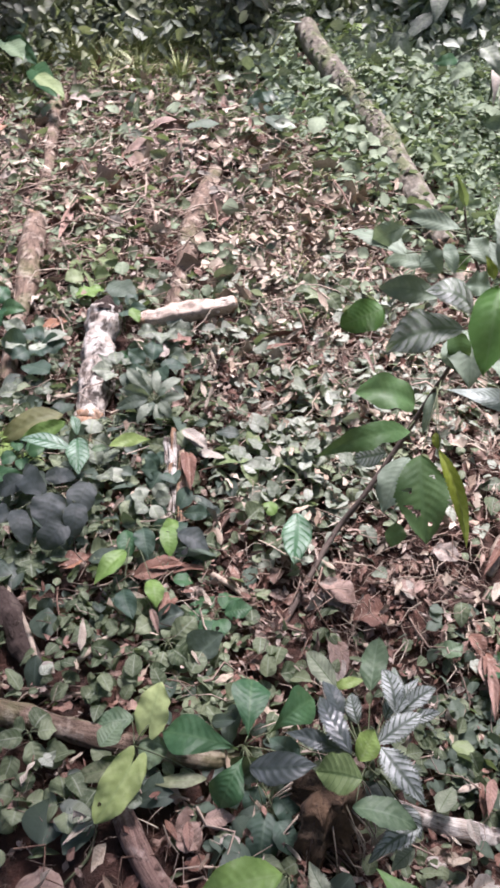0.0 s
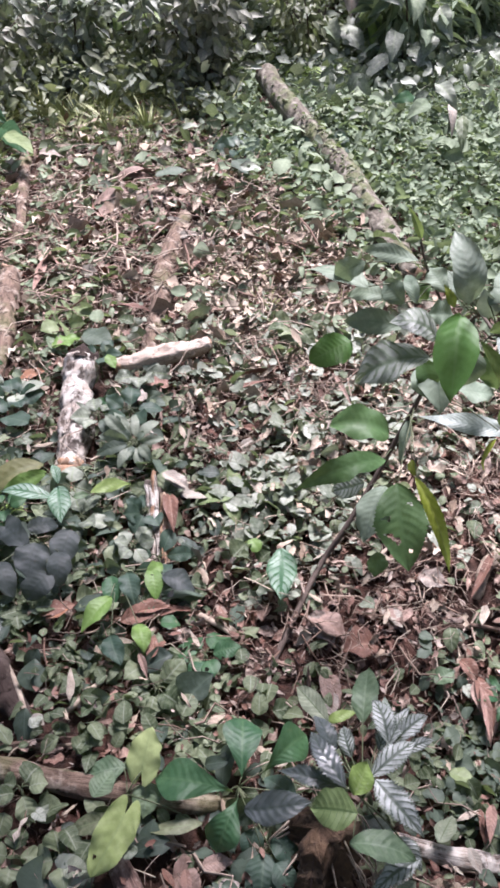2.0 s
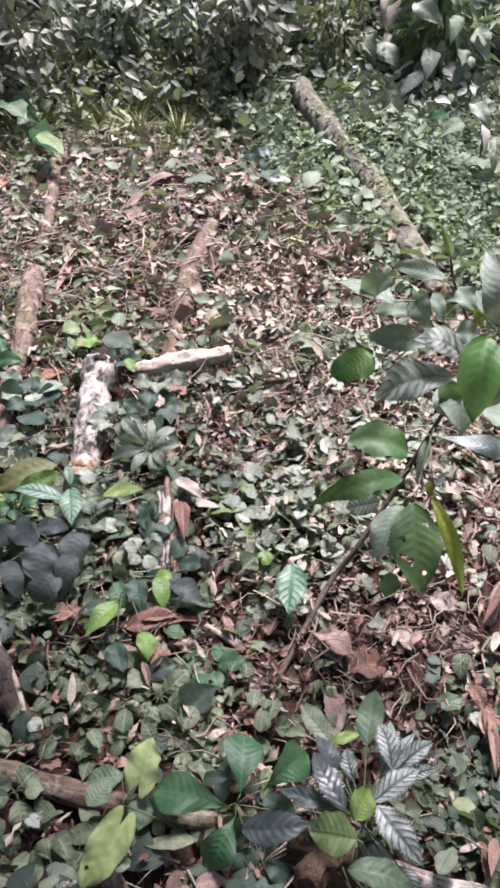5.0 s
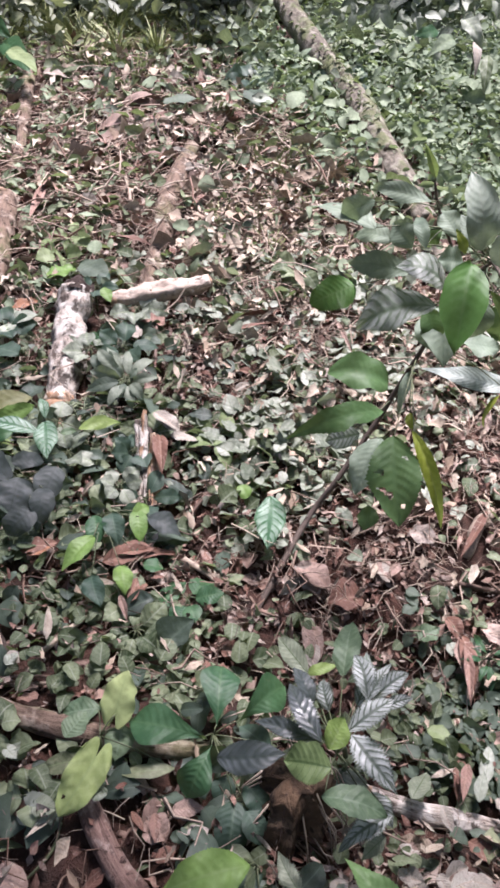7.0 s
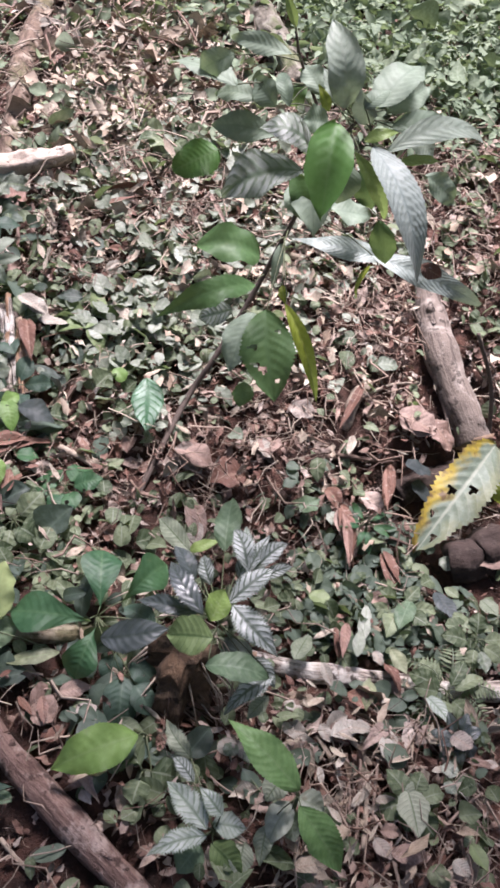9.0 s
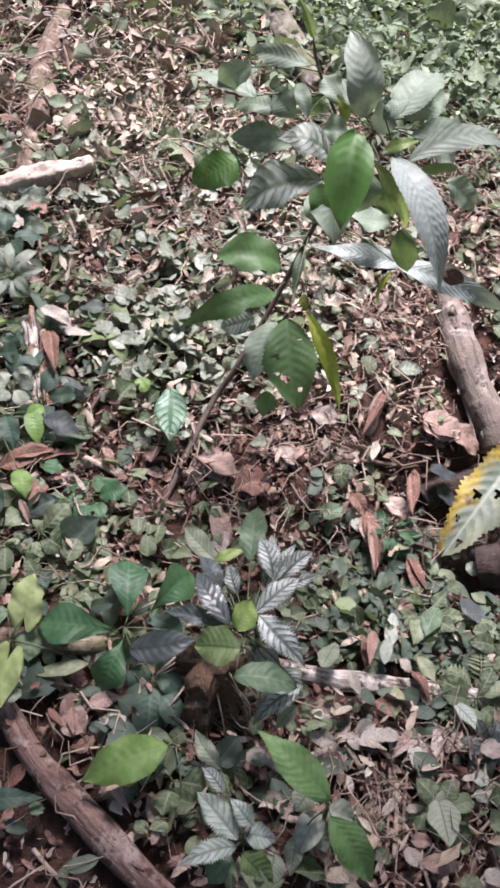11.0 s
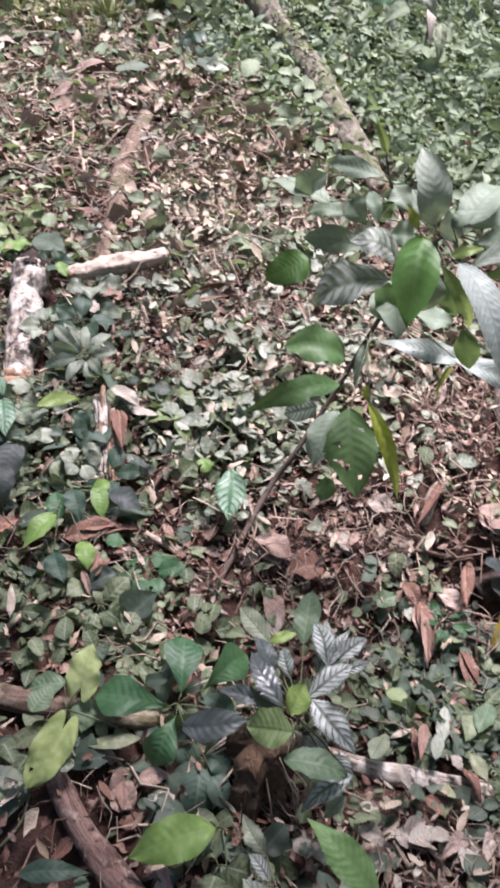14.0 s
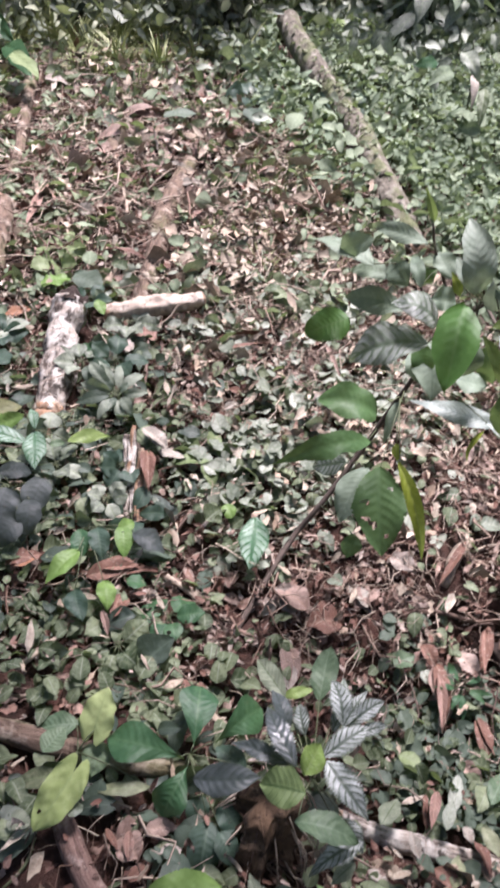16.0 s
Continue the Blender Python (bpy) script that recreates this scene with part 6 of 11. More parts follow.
leaf(p, (-0.560, 1.387, 0.077), (-0.601, 1.371, 0.071), 0.038, GREEN, "ovate", node=(-0.547, 1.392, 0.077))
leaf(p, (-0.544, 1.379, 0.077), (-0.531, 1.335, 0.082), 0.034, GREEN, "ovate", node=(-0.547, 1.392, 0.077))
p = thing("seedling", (-0.402, 1.446, 0.015), "small dark green seedling among ground cover", "plant", "seedlings")
stem(p, [(-0.402, 1.446, -0.005), (-0.402, 1.456, 0.068)], [0.004, 0.0025], GREEN_STEM, n=4)
leaf(p, (-0.384, 1.452, 0.068), (-0.337, 1.442, 0.063), 0.047, SHRUB, "ovate", node=(-0.402, 1.456, 0.068))
leaf(p, (-0.399, 1.474, 0.068), (-0.392, 1.520, 0.078), 0.052, SHRUB, "ovate", node=(-0.402, 1.456, 0.068))
leaf(p, (-0.415, 1.469, 0.068), (-0.450, 1.503, 0.055), 0.048, SHRUB, "ovate", node=(-0.402, 1.456, 0.068))
leaf(p, (-0.419, 1.449, 0.068), (-0.470, 1.429, 0.058), 0.051, SHRUB, "ovate", node=(-0.402, 1.456, 0.068))
leaf(p, (-0.399, 1.438, 0.068), (-0.387, 1.380, 0.075), 0.037, SHRUB, "ovate", node=(-0.402, 1.456, 0.068))
p = thing("seedling", (-0.379, 2.010, 0.003), "small dark green seedling among ground cover", "plant", "seedlings")
stem(p, [(-0.379, 2.010, -0.017), (-0.379, 2.020, 0.079)], [0.004, 0.0025], GREEN_STEM, n=4)
leaf(p, (-0.363, 2.016, 0.079), (-0.303, 2.002, 0.089), 0.036, TEAL, "ovate", node=(-0.379, 2.020, 0.079))
leaf(p, (-0.370, 2.034, 0.079), (-0.342, 2.079, 0.091), 0.040, TEAL, "ovate", node=(-0.379, 2.020, 0.079))
leaf(p, (-0.392, 2.031, 0.079), (-0.435, 2.071, 0.052), 0.048, TEAL, "ovate", node=(-0.379, 2.020, 0.079))
leaf(p, (-0.390, 2.006, 0.079), (-0.427, 1.959, 0.098), 0.044, TEAL, "ovate", node=(-0.379, 2.020, 0.079))
leaf(p, (-0.377, 2.003, 0.079), (-0.370, 1.943, 0.098), 0.048, TEAL, "ovate", node=(-0.379, 2.020, 0.079))
p = thing("seedling", (-0.358, 1.332, 0.002), "small dark green seedling among ground cover", "plant", "seedlings")
stem(p, [(-0.358, 1.332, -0.018), (-0.358, 1.342, 0.074)], [0.004, 0.0025], GREEN_STEM, n=4)
leaf(p, (-0.341, 1.337, 0.074), (-0.296, 1.326, 0.051), 0.043, SHRUB, "ovate", node=(-0.358, 1.342, 0.074))
leaf(p, (-0.349, 1.357, 0.074), (-0.314, 1.414, 0.069), 0.036, SHRUB, "ovate", node=(-0.358, 1.342, 0.074))
leaf(p, (-0.362, 1.359, 0.074), (-0.377, 1.417, 0.068), 0.043, SHRUB, "ovate", node=(-0.358, 1.342, 0.074))
leaf(p, (-0.375, 1.344, 0.074), (-0.421, 1.350, 0.058), 0.045, SHRUB, "ovate", node=(-0.358, 1.342, 0.074))
leaf(p, (-0.364, 1.325, 0.074), (-0.384, 1.266, 0.054), 0.047, SHRUB, "ovate", node=(-0.358, 1.342, 0.074))
leaf(p, (-0.346, 1.329, 0.074), (-0.315, 1.294, 0.093), 0.045, SHRUB, "ovate", node=(-0.358, 1.342, 0.074))
p = thing("seedling", (-0.182, 0.934, 0.011), "low seedling with rounded green leaves", "plant", "seedlings")
stem(p, [(-0.182, 0.934, -0.009), (-0.182, 0.944, 0.051)], [0.004, 0.0025], GREEN_STEM, n=4)
leaf(p, (-0.164, 0.944, 0.051), (-0.115, 0.945, 0.040), 0.043, COVER, "ovate", node=(-0.182, 0.944, 0.051))
leaf(p, (-0.178, 0.960, 0.051), (-0.165, 1.015, 0.055), 0.042, COVER, "ovate", node=(-0.182, 0.944, 0.051))
leaf(p, (-0.192, 0.958, 0.051), (-0.218, 0.993, 0.024), 0.050, COVER, "ovate", node=(-0.182, 0.944, 0.051))
leaf(p, (-0.198, 0.949, 0.051), (-0.260, 0.968, 0.062), 0.049, COVER, "ovate", node=(-0.182, 0.944, 0.051))
leaf(p, (-0.194, 0.932, 0.051), (-0.227, 0.899, 0.064), 0.044, COVER, "ovate", node=(-0.182, 0.944, 0.051))
leaf(p, (-0.172, 0.929, 0.051), (-0.147, 0.893, 0.030), 0.045, COVER, "ovate", node=(-0.182, 0.944, 0.051))
p = thing("seedling", (-0.069, 0.962, -0.015), "low seedling with rounded green leaves", "plant", "seedlings")
stem(p, [(-0.069, 0.962, -0.035), (-0.069, 0.972, 0.025)], [0.004, 0.0025], GREEN_STEM, n=4)
leaf(p, (-0.053, 0.973, 0.025), (0.006, 0.978, 0.034), 0.043, GREEN, "ovate", node=(-0.069, 0.972, 0.025))
leaf(p, (-0.059, 0.985, 0.025), (-0.024, 1.032, -0.005), 0.054, GREEN, "ovate", node=(-0.069, 0.972, 0.025))
leaf(p, (-0.079, 0.984, 0.025), (-0.111, 1.022, 0.010), 0.044, GREEN, "ovate", node=(-0.069, 0.972, 0.025))
leaf(p, (-0.085, 0.974, 0.025), (-0.133, 0.981, 0.020), 0.049, GREEN, "ovate", node=(-0.069, 0.972, 0.025))
leaf(p, (-0.072, 0.956, 0.025), (-0.085, 0.901, 0.026), 0.056, GREEN, "ovate", node=(-0.069, 0.972, 0.025))
leaf(p, (-0.063, 0.957, 0.025), (-0.048, 0.917, 0.026), 0.040, GREEN, "ovate", node=(-0.069, 0.972, 0.025))
p = thing("seedling", (-0.468, 1.083, 0.029), "low seedling with rounded green leaves", "plant", "seedlings")
stem(p, [(-0.468, 1.083, 0.009), (-0.468, 1.093, 0.069)], [0.004, 0.0025], GREEN_STEM, n=4)
leaf(p, (-0.453, 1.091, 0.069), (-0.395, 1.085, 0.055), 0.058, COVER, "ovate", node=(-0.468, 1.093, 0.069))
leaf(p, (-0.466, 1.108, 0.069), (-0.462, 1.153, 0.061), 0.050, COVER, "ovate", node=(-0.468, 1.093, 0.069))
leaf(p, (-0.478, 1.104, 0.069), (-0.508, 1.140, 0.051), 0.048, COVER, "ovate", node=(-0.468, 1.093, 0.069))
leaf(p, (-0.482, 1.086, 0.069), (-0.519, 1.069, 0.079), 0.051, COVER, "ovate", node=(-0.468, 1.093, 0.069))
leaf(p, (-0.465, 1.077, 0.069), (-0.457, 1.029, 0.069), 0.055, COVER, "ovate", node=(-0.468, 1.093, 0.069))
p = thing("seedling", (-0.177, 1.417, 0.003), "small low grey-green seedling", "plant", "seedlings")
stem(p, [(-0.177, 1.417, -0.017), (-0.177, 1.427, 0.053)], [0.004, 0.0025], GREEN_STEM, n=4)
leaf(p, (-0.161, 1.431, 0.053), (-0.117, 1.441, 0.053), 0.043, COVER, "ovate", node=(-0.177, 1.427, 0.053))
leaf(p, (-0.171, 1.442, 0.053), (-0.148, 1.498, 0.066), 0.044, COVER, "ovate", node=(-0.177, 1.427, 0.053))
leaf(p, (-0.181, 1.443, 0.053), (-0.193, 1.491, 0.047), 0.033, COVER, "ovate", node=(-0.177, 1.427, 0.053))
leaf(p, (-0.193, 1.432, 0.053), (-0.248, 1.449, 0.072), 0.043, COVER, "ovate", node=(-0.177, 1.427, 0.053))
leaf(p, (-0.187, 1.414, 0.053), (-0.220, 1.370, 0.038), 0.042, COVER, "ovate", node=(-0.177, 1.427, 0.053))
leaf(p, (-0.171, 1.412, 0.053), (-0.149, 1.359, 0.072), 0.045, COVER, "ovate", node=(-0.177, 1.427, 0.053))
p = thing("seedling", (-0.008, 1.431, -0.017), "small bright green seedling in the litter", "plant", "seedlings")
stem(p, [(-0.008, 1.431, -0.037), (-0.008, 1.441, 0.033)], [0.004, 0.0025], GREEN_STEM, n=4)
leaf(p, (0.013, 1.447, 0.033), (0.069, 1.463, 0.044), 0.032, SOFT_LIME, "ovate", node=(-0.008, 1.441, 0.033))
leaf(p, (-0.001, 1.462, 0.033), (0.016, 1.515, 0.037), 0.041, SOFT_LIME, "ovate", node=(-0.008, 1.441, 0.033))
leaf(p, (-0.024, 1.455, 0.033), (-0.087, 1.505, 0.044), 0.034, SOFT_LIME, "ovate", node=(-0.008, 1.441, 0.033))
leaf(p, (-0.024, 1.428, 0.033), (-0.082, 1.382, 0.044), 0.042, SOFT_LIME, "ovate", node=(-0.008, 1.441, 0.033))
leaf(p, (-0.005, 1.420, 0.033), (0.002, 1.346, 0.010), 0.042, SOFT_LIME, "ovate", node=(-0.008, 1.441, 0.033))
p = thing("seedling", (0.556, 0.895, -0.166), "wispy green seedling with narrow leaves", "plant", "seedlings")
stem(p, [(0.556, 0.895, -0.186), (0.556, 0.905, -0.106)], [0.004, 0.0025], GREEN_STEM, n=4)
leaf(p, (0.571, 0.902, -0.106), (0.619, 0.891, -0.106), 0.012, GREEN, "ovate", node=(0.556, 0.905, -0.106))
leaf(p, (0.569, 0.914, -0.106), (0.618, 0.945, -0.133), 0.013, GREEN, "ovate", node=(0.556, 0.905, -0.106))
leaf(p, (0.552, 0.920, -0.106), (0.538, 0.970, -0.118), 0.015, GREEN, "ovate", node=(0.556, 0.905, -0.106))
leaf(p, (0.544, 0.915, -0.106), (0.510, 0.943, -0.129), 0.016, GREEN, "ovate", node=(0.556, 0.905, -0.106))
leaf(p, (0.540, 0.904, -0.106), (0.491, 0.899, -0.095), 0.015, GREEN, "ovate", node=(0.556, 0.905, -0.106))
leaf(p, (0.548, 0.891, -0.106), (0.528, 0.854, -0.108), 0.015, GREEN, "ovate", node=(0.556, 0.905, -0.106))
leaf(p, (0.554, 0.890, -0.106), (0.550, 0.839, -0.124), 0.016, GREEN, "ovate", node=(0.556, 0.905, -0.106))
leaf(p, (0.569, 0.897, -0.106), (0.603, 0.875, -0.113), 0.014, GREEN, "ovate", node=(0.556, 0.905, -0.106))
p = thing("seedling", (0.584, 0.700, -0.164), "pale green seedling among fallen leaves", "plant", "seedlings")
stem(p, [(0.584, 0.700, -0.184), (0.584, 0.710, -0.114)], [0.004, 0.0025], GREEN_STEM, n=4)
leaf(p, (0.601, 0.708, -0.114), (0.666, 0.698, -0.134), 0.030, COVER, "ovate", node=(0.584, 0.710, -0.114))
leaf(p, (0.597, 0.722, -0.114), (0.634, 0.753, -0.110), 0.030, COVER, "ovate", node=(0.584, 0.710, -0.114))
leaf(p, (0.580, 0.728, -0.114), (0.565, 0.789, -0.144), 0.035, COVER, "ovate", node=(0.584, 0.710, -0.114))
leaf(p, (0.575, 0.725, -0.114), (0.549, 0.767, -0.123), 0.034, COVER, "ovate", node=(0.584, 0.710, -0.114))
leaf(p, (0.566, 0.711, -0.114), (0.501, 0.712, -0.131), 0.031, COVER, "ovate", node=(0.584, 0.710, -0.114))
leaf(p, (0.573, 0.697, -0.114), (0.531, 0.646, -0.098), 0.039, COVER, "ovate", node=(0.584, 0.710, -0.114))
leaf(p, (0.579, 0.693, -0.114), (0.562, 0.630, -0.111), 0.039, COVER, "ovate", node=(0.584, 0.710, -0.114))
leaf(p, (0.596, 0.697, -0.114), (0.627, 0.662, -0.104), 0.036, COVER, "ovate", node=(0.584, 0.710, -0.114))
p = thing("seedling", (0.613, 0.503, -0.120), "pale green seedling among fallen leaves", "plant", "seedlings")
stem(p, [(0.613, 0.503, -0.140), (0.613, 0.513, -0.070)], [0.004, 0.0025], GREEN_STEM, n=4)
leaf(p, (0.629, 0.516, -0.070), (0.685, 0.529, -0.060), 0.032, COVER, "ovate", node=(0.613, 0.513, -0.070))
leaf(p, (0.624, 0.524, -0.070), (0.666, 0.567, -0.070), 0.029, COVER, "ovate", node=(0.613, 0.513, -0.070))
leaf(p, (0.602, 0.524, -0.070), (0.559, 0.568, -0.086), 0.039, COVER, "ovate", node=(0.613, 0.513, -0.070))
leaf(p, (0.597, 0.517, -0.070), (0.550, 0.529, -0.059), 0.034, COVER, "ovate", node=(0.613, 0.513, -0.070))
leaf(p, (0.605, 0.499, -0.070), (0.585, 0.463, -0.060), 0.035, COVER, "ovate", node=(0.613, 0.513, -0.070))
leaf(p, (0.619, 0.498, -0.070), (0.639, 0.446, -0.051), 0.036, COVER, "ovate", node=(0.613, 0.513, -0.070))
p = thing("seedling", (0.597, 0.410, -0.085), "small striped seedling in the litter", "plant", "seedlings")
stem(p, [(0.597, 0.410, -0.105), (0.597, 0.420, -0.035)], [0.004, 0.0025], GREEN_STEM, n=4)
leaf(p, (0.608, 0.422, -0.035), (0.640, 0.429, -0.030), 0.024, STRIPE_DARK, "ovate", node=(0.597, 0.420, -0.035))
leaf(p, (0.603, 0.429, -0.035), (0.623, 0.459, -0.027), 0.023, STRIPE_DARK, "ovate", node=(0.597, 0.420, -0.035))
leaf(p, (0.595, 0.431, -0.035), (0.588, 0.466, -0.027), 0.018, STRIPE_DARK, "ovate", node=(0.597, 0.420, -0.035))
leaf(p, (0.587, 0.424, -0.035), (0.551, 0.437, -0.045), 0.022, STRIPE_DARK, "ovate", node=(0.597, 0.420, -0.035))
leaf(p, (0.587, 0.417, -0.035), (0.551, 0.407, -0.016), 0.020, STRIPE_DARK, "ovate", node=(0.597, 0.420, -0.035))
leaf(p, (0.595, 0.409, -0.035), (0.585, 0.370, -0.037), 0.021, STRIPE_DARK, "ovate", node=(0.597, 0.420, -0.035))
leaf(p, (0.605, 0.412, -0.035), (0.624, 0.393, -0.057), 0.025, STRIPE_DARK, "ovate", node=(0.597, 0.420, -0.035))
p = thing("seedling", (0.483, 0.314, -0.061), "low seedling with wide pale green leaves", "plant", "seedlings")
stem(p, [(0.483, 0.314, -0.081), (0.483, 0.324, -0.011)], [0.004, 0.0025], GREEN_STEM, n=4)
leaf(p, (0.495, 0.326, -0.011), (0.541, 0.331, -0.024), 0.031, COVER, "ovate", node=(0.483, 0.324, -0.011))
leaf(p, (0.489, 0.336, -0.011), (0.504, 0.366, -0.005), 0.035, COVER, "ovate", node=(0.483, 0.324, -0.011))
leaf(p, (0.476, 0.336, -0.011), (0.453, 0.379, -0.002), 0.041, COVER, "ovate", node=(0.483, 0.324, -0.011))
leaf(p, (0.470, 0.324, -0.011), (0.421, 0.322, -0.040), 0.042, COVER, "ovate", node=(0.483, 0.324, -0.011))
leaf(p, (0.475, 0.314, -0.011), (0.456, 0.284, -0.014), 0.043, COVER, "ovate", node=(0.483, 0.324, -0.011))
leaf(p, (0.488, 0.313, -0.011), (0.507, 0.269, -0.018), 0.043, COVER, "ovate", node=(0.483, 0.324, -0.011))
p = thing("seedling", (0.704, 0.600, -0.134), "green seedling beside the pale branch", "plant", "seedlings")
stem(p, [(0.704, 0.600, -0.154), (0.704, 0.610, -0.084)], [0.004, 0.0025], GREEN_STEM, n=4)
leaf(p, (0.721, 0.611, -0.084), (0.772, 0.613, -0.109), 0.031, COVER, "ovate", node=(0.704, 0.610, -0.084))
leaf(p, (0.711, 0.626, -0.084), (0.729, 0.663, -0.070), 0.037, COVER, "ovate", node=(0.704, 0.610, -0.084))
leaf(p, (0.700, 0.627, -0.084), (0.685, 0.684, -0.104), 0.035, COVER, "ovate", node=(0.704, 0.610, -0.084))
leaf(p, (0.687, 0.614, -0.084), (0.632, 0.625, -0.066), 0.039, COVER, "ovate", node=(0.704, 0.610, -0.084))
leaf(p, (0.697, 0.595, -0.084), (0.679, 0.554, -0.094), 0.030, COVER, "ovate", node=(0.704, 0.610, -0.084))
leaf(p, (0.716, 0.598, -0.084), (0.750, 0.565, -0.086), 0.032, COVER, "ovate", node=(0.704, 0.610, -0.084))
p = thing("seedling", (-0.382, 0.664, 0.042), "low seedling with rounded pale green leaves", "plant", "seedlings")
stem(p, [(-0.382, 0.664, 0.022), (-0.382, 0.674, 0.092)], [0.004, 0.0025], GREEN_STEM, n=4)
leaf(p, (-0.369, 0.677, 0.092), (-0.337, 0.683, 0.090), 0.041, COVER, "ovate", node=(-0.382, 0.674, 0.092))
leaf(p, (-0.376, 0.685, 0.092), (-0.359, 0.718, 0.084), 0.045, COVER, "ovate", node=(-0.382, 0.674, 0.092))
leaf(p, (-0.393, 0.680, 0.092), (-0.420, 0.694, 0.075), 0.045, COVER, "ovate", node=(-0.382, 0.674, 0.092))
leaf(p, (-0.393, 0.669, 0.092), (-0.437, 0.652, 0.104), 0.036, COVER, "ovate", node=(-0.382, 0.674, 0.092))
leaf(p, (-0.377, 0.662, 0.092), (-0.363, 0.624, 0.062), 0.038, COVER, "ovate", node=(-0.382, 0.674, 0.092))
p = thing("seedling", (-0.304, 0.552, 0.031), "low seedling with rounded pale green leaves", "plant", "seedlings")
stem(p, [(-0.304, 0.552, 0.011), (-0.304, 0.562, 0.071)], [0.004, 0.0025], GREEN_STEM, n=4)
leaf(p, (-0.293, 0.561, 0.071), (-0.252, 0.558, 0.055), 0.039, COVER, "ovate", node=(-0.304, 0.562, 0.071))
leaf(p, (-0.308, 0.573, 0.071), (-0.318, 0.609, 0.073), 0.048, COVER, "ovate", node=(-0.304, 0.562, 0.071))
leaf(p, (-0.316, 0.562, 0.071), (-0.347, 0.562, 0.056), 0.050, COVER, "ovate", node=(-0.304, 0.562, 0.071))
leaf(p, (-0.302, 0.550, 0.071), (-0.291, 0.508, 0.088), 0.038, COVER, "ovate", node=(-0.304, 0.562, 0.071))
p = thing("seedling", (-0.383, 0.561, 0.029), "low seedling with rounded pale green leaves", "plant", "seedlings")
stem(p, [(-0.383, 0.561, 0.009), (-0.383, 0.571, 0.069)], [0.004, 0.0025], GREEN_STEM, n=4)
leaf(p, (-0.372, 0.571, 0.069), (-0.332, 0.569, 0.053), 0.035, COVER, "ovate", node=(-0.383, 0.571, 0.069))
leaf(p, (-0.382, 0.582, 0.069), (-0.377, 0.618, 0.078), 0.042, COVER, "ovate", node=(-0.383, 0.571, 0.069))
leaf(p, (-0.393, 0.573, 0.069), (-0.433, 0.577, 0.085), 0.040, COVER, "ovate", node=(-0.383, 0.571, 0.069))
leaf(p, (-0.383, 0.561, 0.069), (-0.385, 0.526, 0.075), 0.043, COVER, "ovate", node=(-0.383, 0.571, 0.069))
p = thing("seedling", (0.053, 0.392, 0.009), "drooping seedling with pale heart-shaped leaves", "plant", "seedlings")
stem(p, [(0.053, 0.392, -0.011), (0.053, 0.402, 0.059)], [0.004, 0.0025], GREEN_STEM, n=4)
leaf(p, (0.065, 0.401, 0.059), (0.103, 0.396, 0.035), 0.049, COVER, "ovate", node=(0.053, 0.402, 0.059))
leaf(p, (0.047, 0.414, 0.059), (0.033, 0.442, 0.034), 0.058, COVER, "ovate", node=(0.053, 0.402, 0.059))
leaf(p, (0.048, 0.391, 0.059), (0.033, 0.356, 0.061), 0.045, COVER, "ovate", node=(0.053, 0.402, 0.059))
p = thing("seedling", (0.229, 2.138, 0.000), "grey-green seedling in the litter", "plant", "seedlings")
stem(p, [(0.229, 2.138, -0.020), (0.229, 2.148, 0.060)], [0.004, 0.0025], GREEN_STEM, n=4)
leaf(p, (0.255, 2.152, 0.060), (0.341, 2.167, 0.066), 0.050, COVER, "ovate", node=(0.229, 2.148, 0.060))
leaf(p, (0.240, 2.172, 0.060), (0.284, 2.263, 0.051), 0.051, COVER, "ovate", node=(0.229, 2.148, 0.060))
leaf(p, (0.210, 2.167, 0.060), (0.145, 2.229, 0.040), 0.063, COVER, "ovate", node=(0.229, 2.148, 0.060))
leaf(p, (0.203, 2.140, 0.060), (0.134, 2.119, 0.073), 0.063, COVER, "ovate", node=(0.229, 2.148, 0.060))
leaf(p, (0.212, 2.127, 0.060), (0.166, 2.072, 0.078), 0.056, COVER, "ovate", node=(0.229, 2.148, 0.060))
leaf(p, (0.241, 2.124, 0.060), (0.283, 2.046, 0.052), 0.049, COVER, "ovate", node=(0.229, 2.148, 0.060))
p = thing("seedling", (-0.162, 0.876, 0.004), "low seedling with rounded green leaves", "plant", "seedlings")
stem(p, [(-0.162, 0.876, -0.016), (-0.162, 0.886, 0.044)], [0.004, 0.0025], GREEN_STEM, n=4)
leaf(p, (-0.146, 0.884, 0.044), (-0.103, 0.881, 0.019), 0.049, COVER, "ovate", node=(-0.162, 0.886, 0.044))
leaf(p, (-0.152, 0.898, 0.044), (-0.112, 0.945, 0.057), 0.052, COVER, "ovate", node=(-0.162, 0.886, 0.044))
leaf(p, (-0.161, 0.902, 0.044), (-0.159, 0.953, 0.045), 0.039, COVER, "ovate", node=(-0.162, 0.886, 0.044))
leaf(p, (-0.177, 0.893, 0.044), (-0.218, 0.914, 0.025), 0.051, COVER, "ovate", node=(-0.162, 0.886, 0.044))
leaf(p, (-0.177, 0.879, 0.044), (-0.215, 0.863, 0.033), 0.053, COVER, "ovate", node=(-0.162, 0.886, 0.044))
leaf(p, (-0.167, 0.870, 0.044), (-0.179, 0.829, 0.018), 0.047, COVER, "ovate", node=(-0.162, 0.886, 0.044))
leaf(p, (-0.151, 0.874, 0.044), (-0.117, 0.839, 0.057), 0.047, COVER, "ovate", node=(-0.162, 0.886, 0.044))
p = thing("broadleaf_plant", (-1.110, 4.144, -0.016), "broad-leaved green plant at the clearing's edge", "plant")
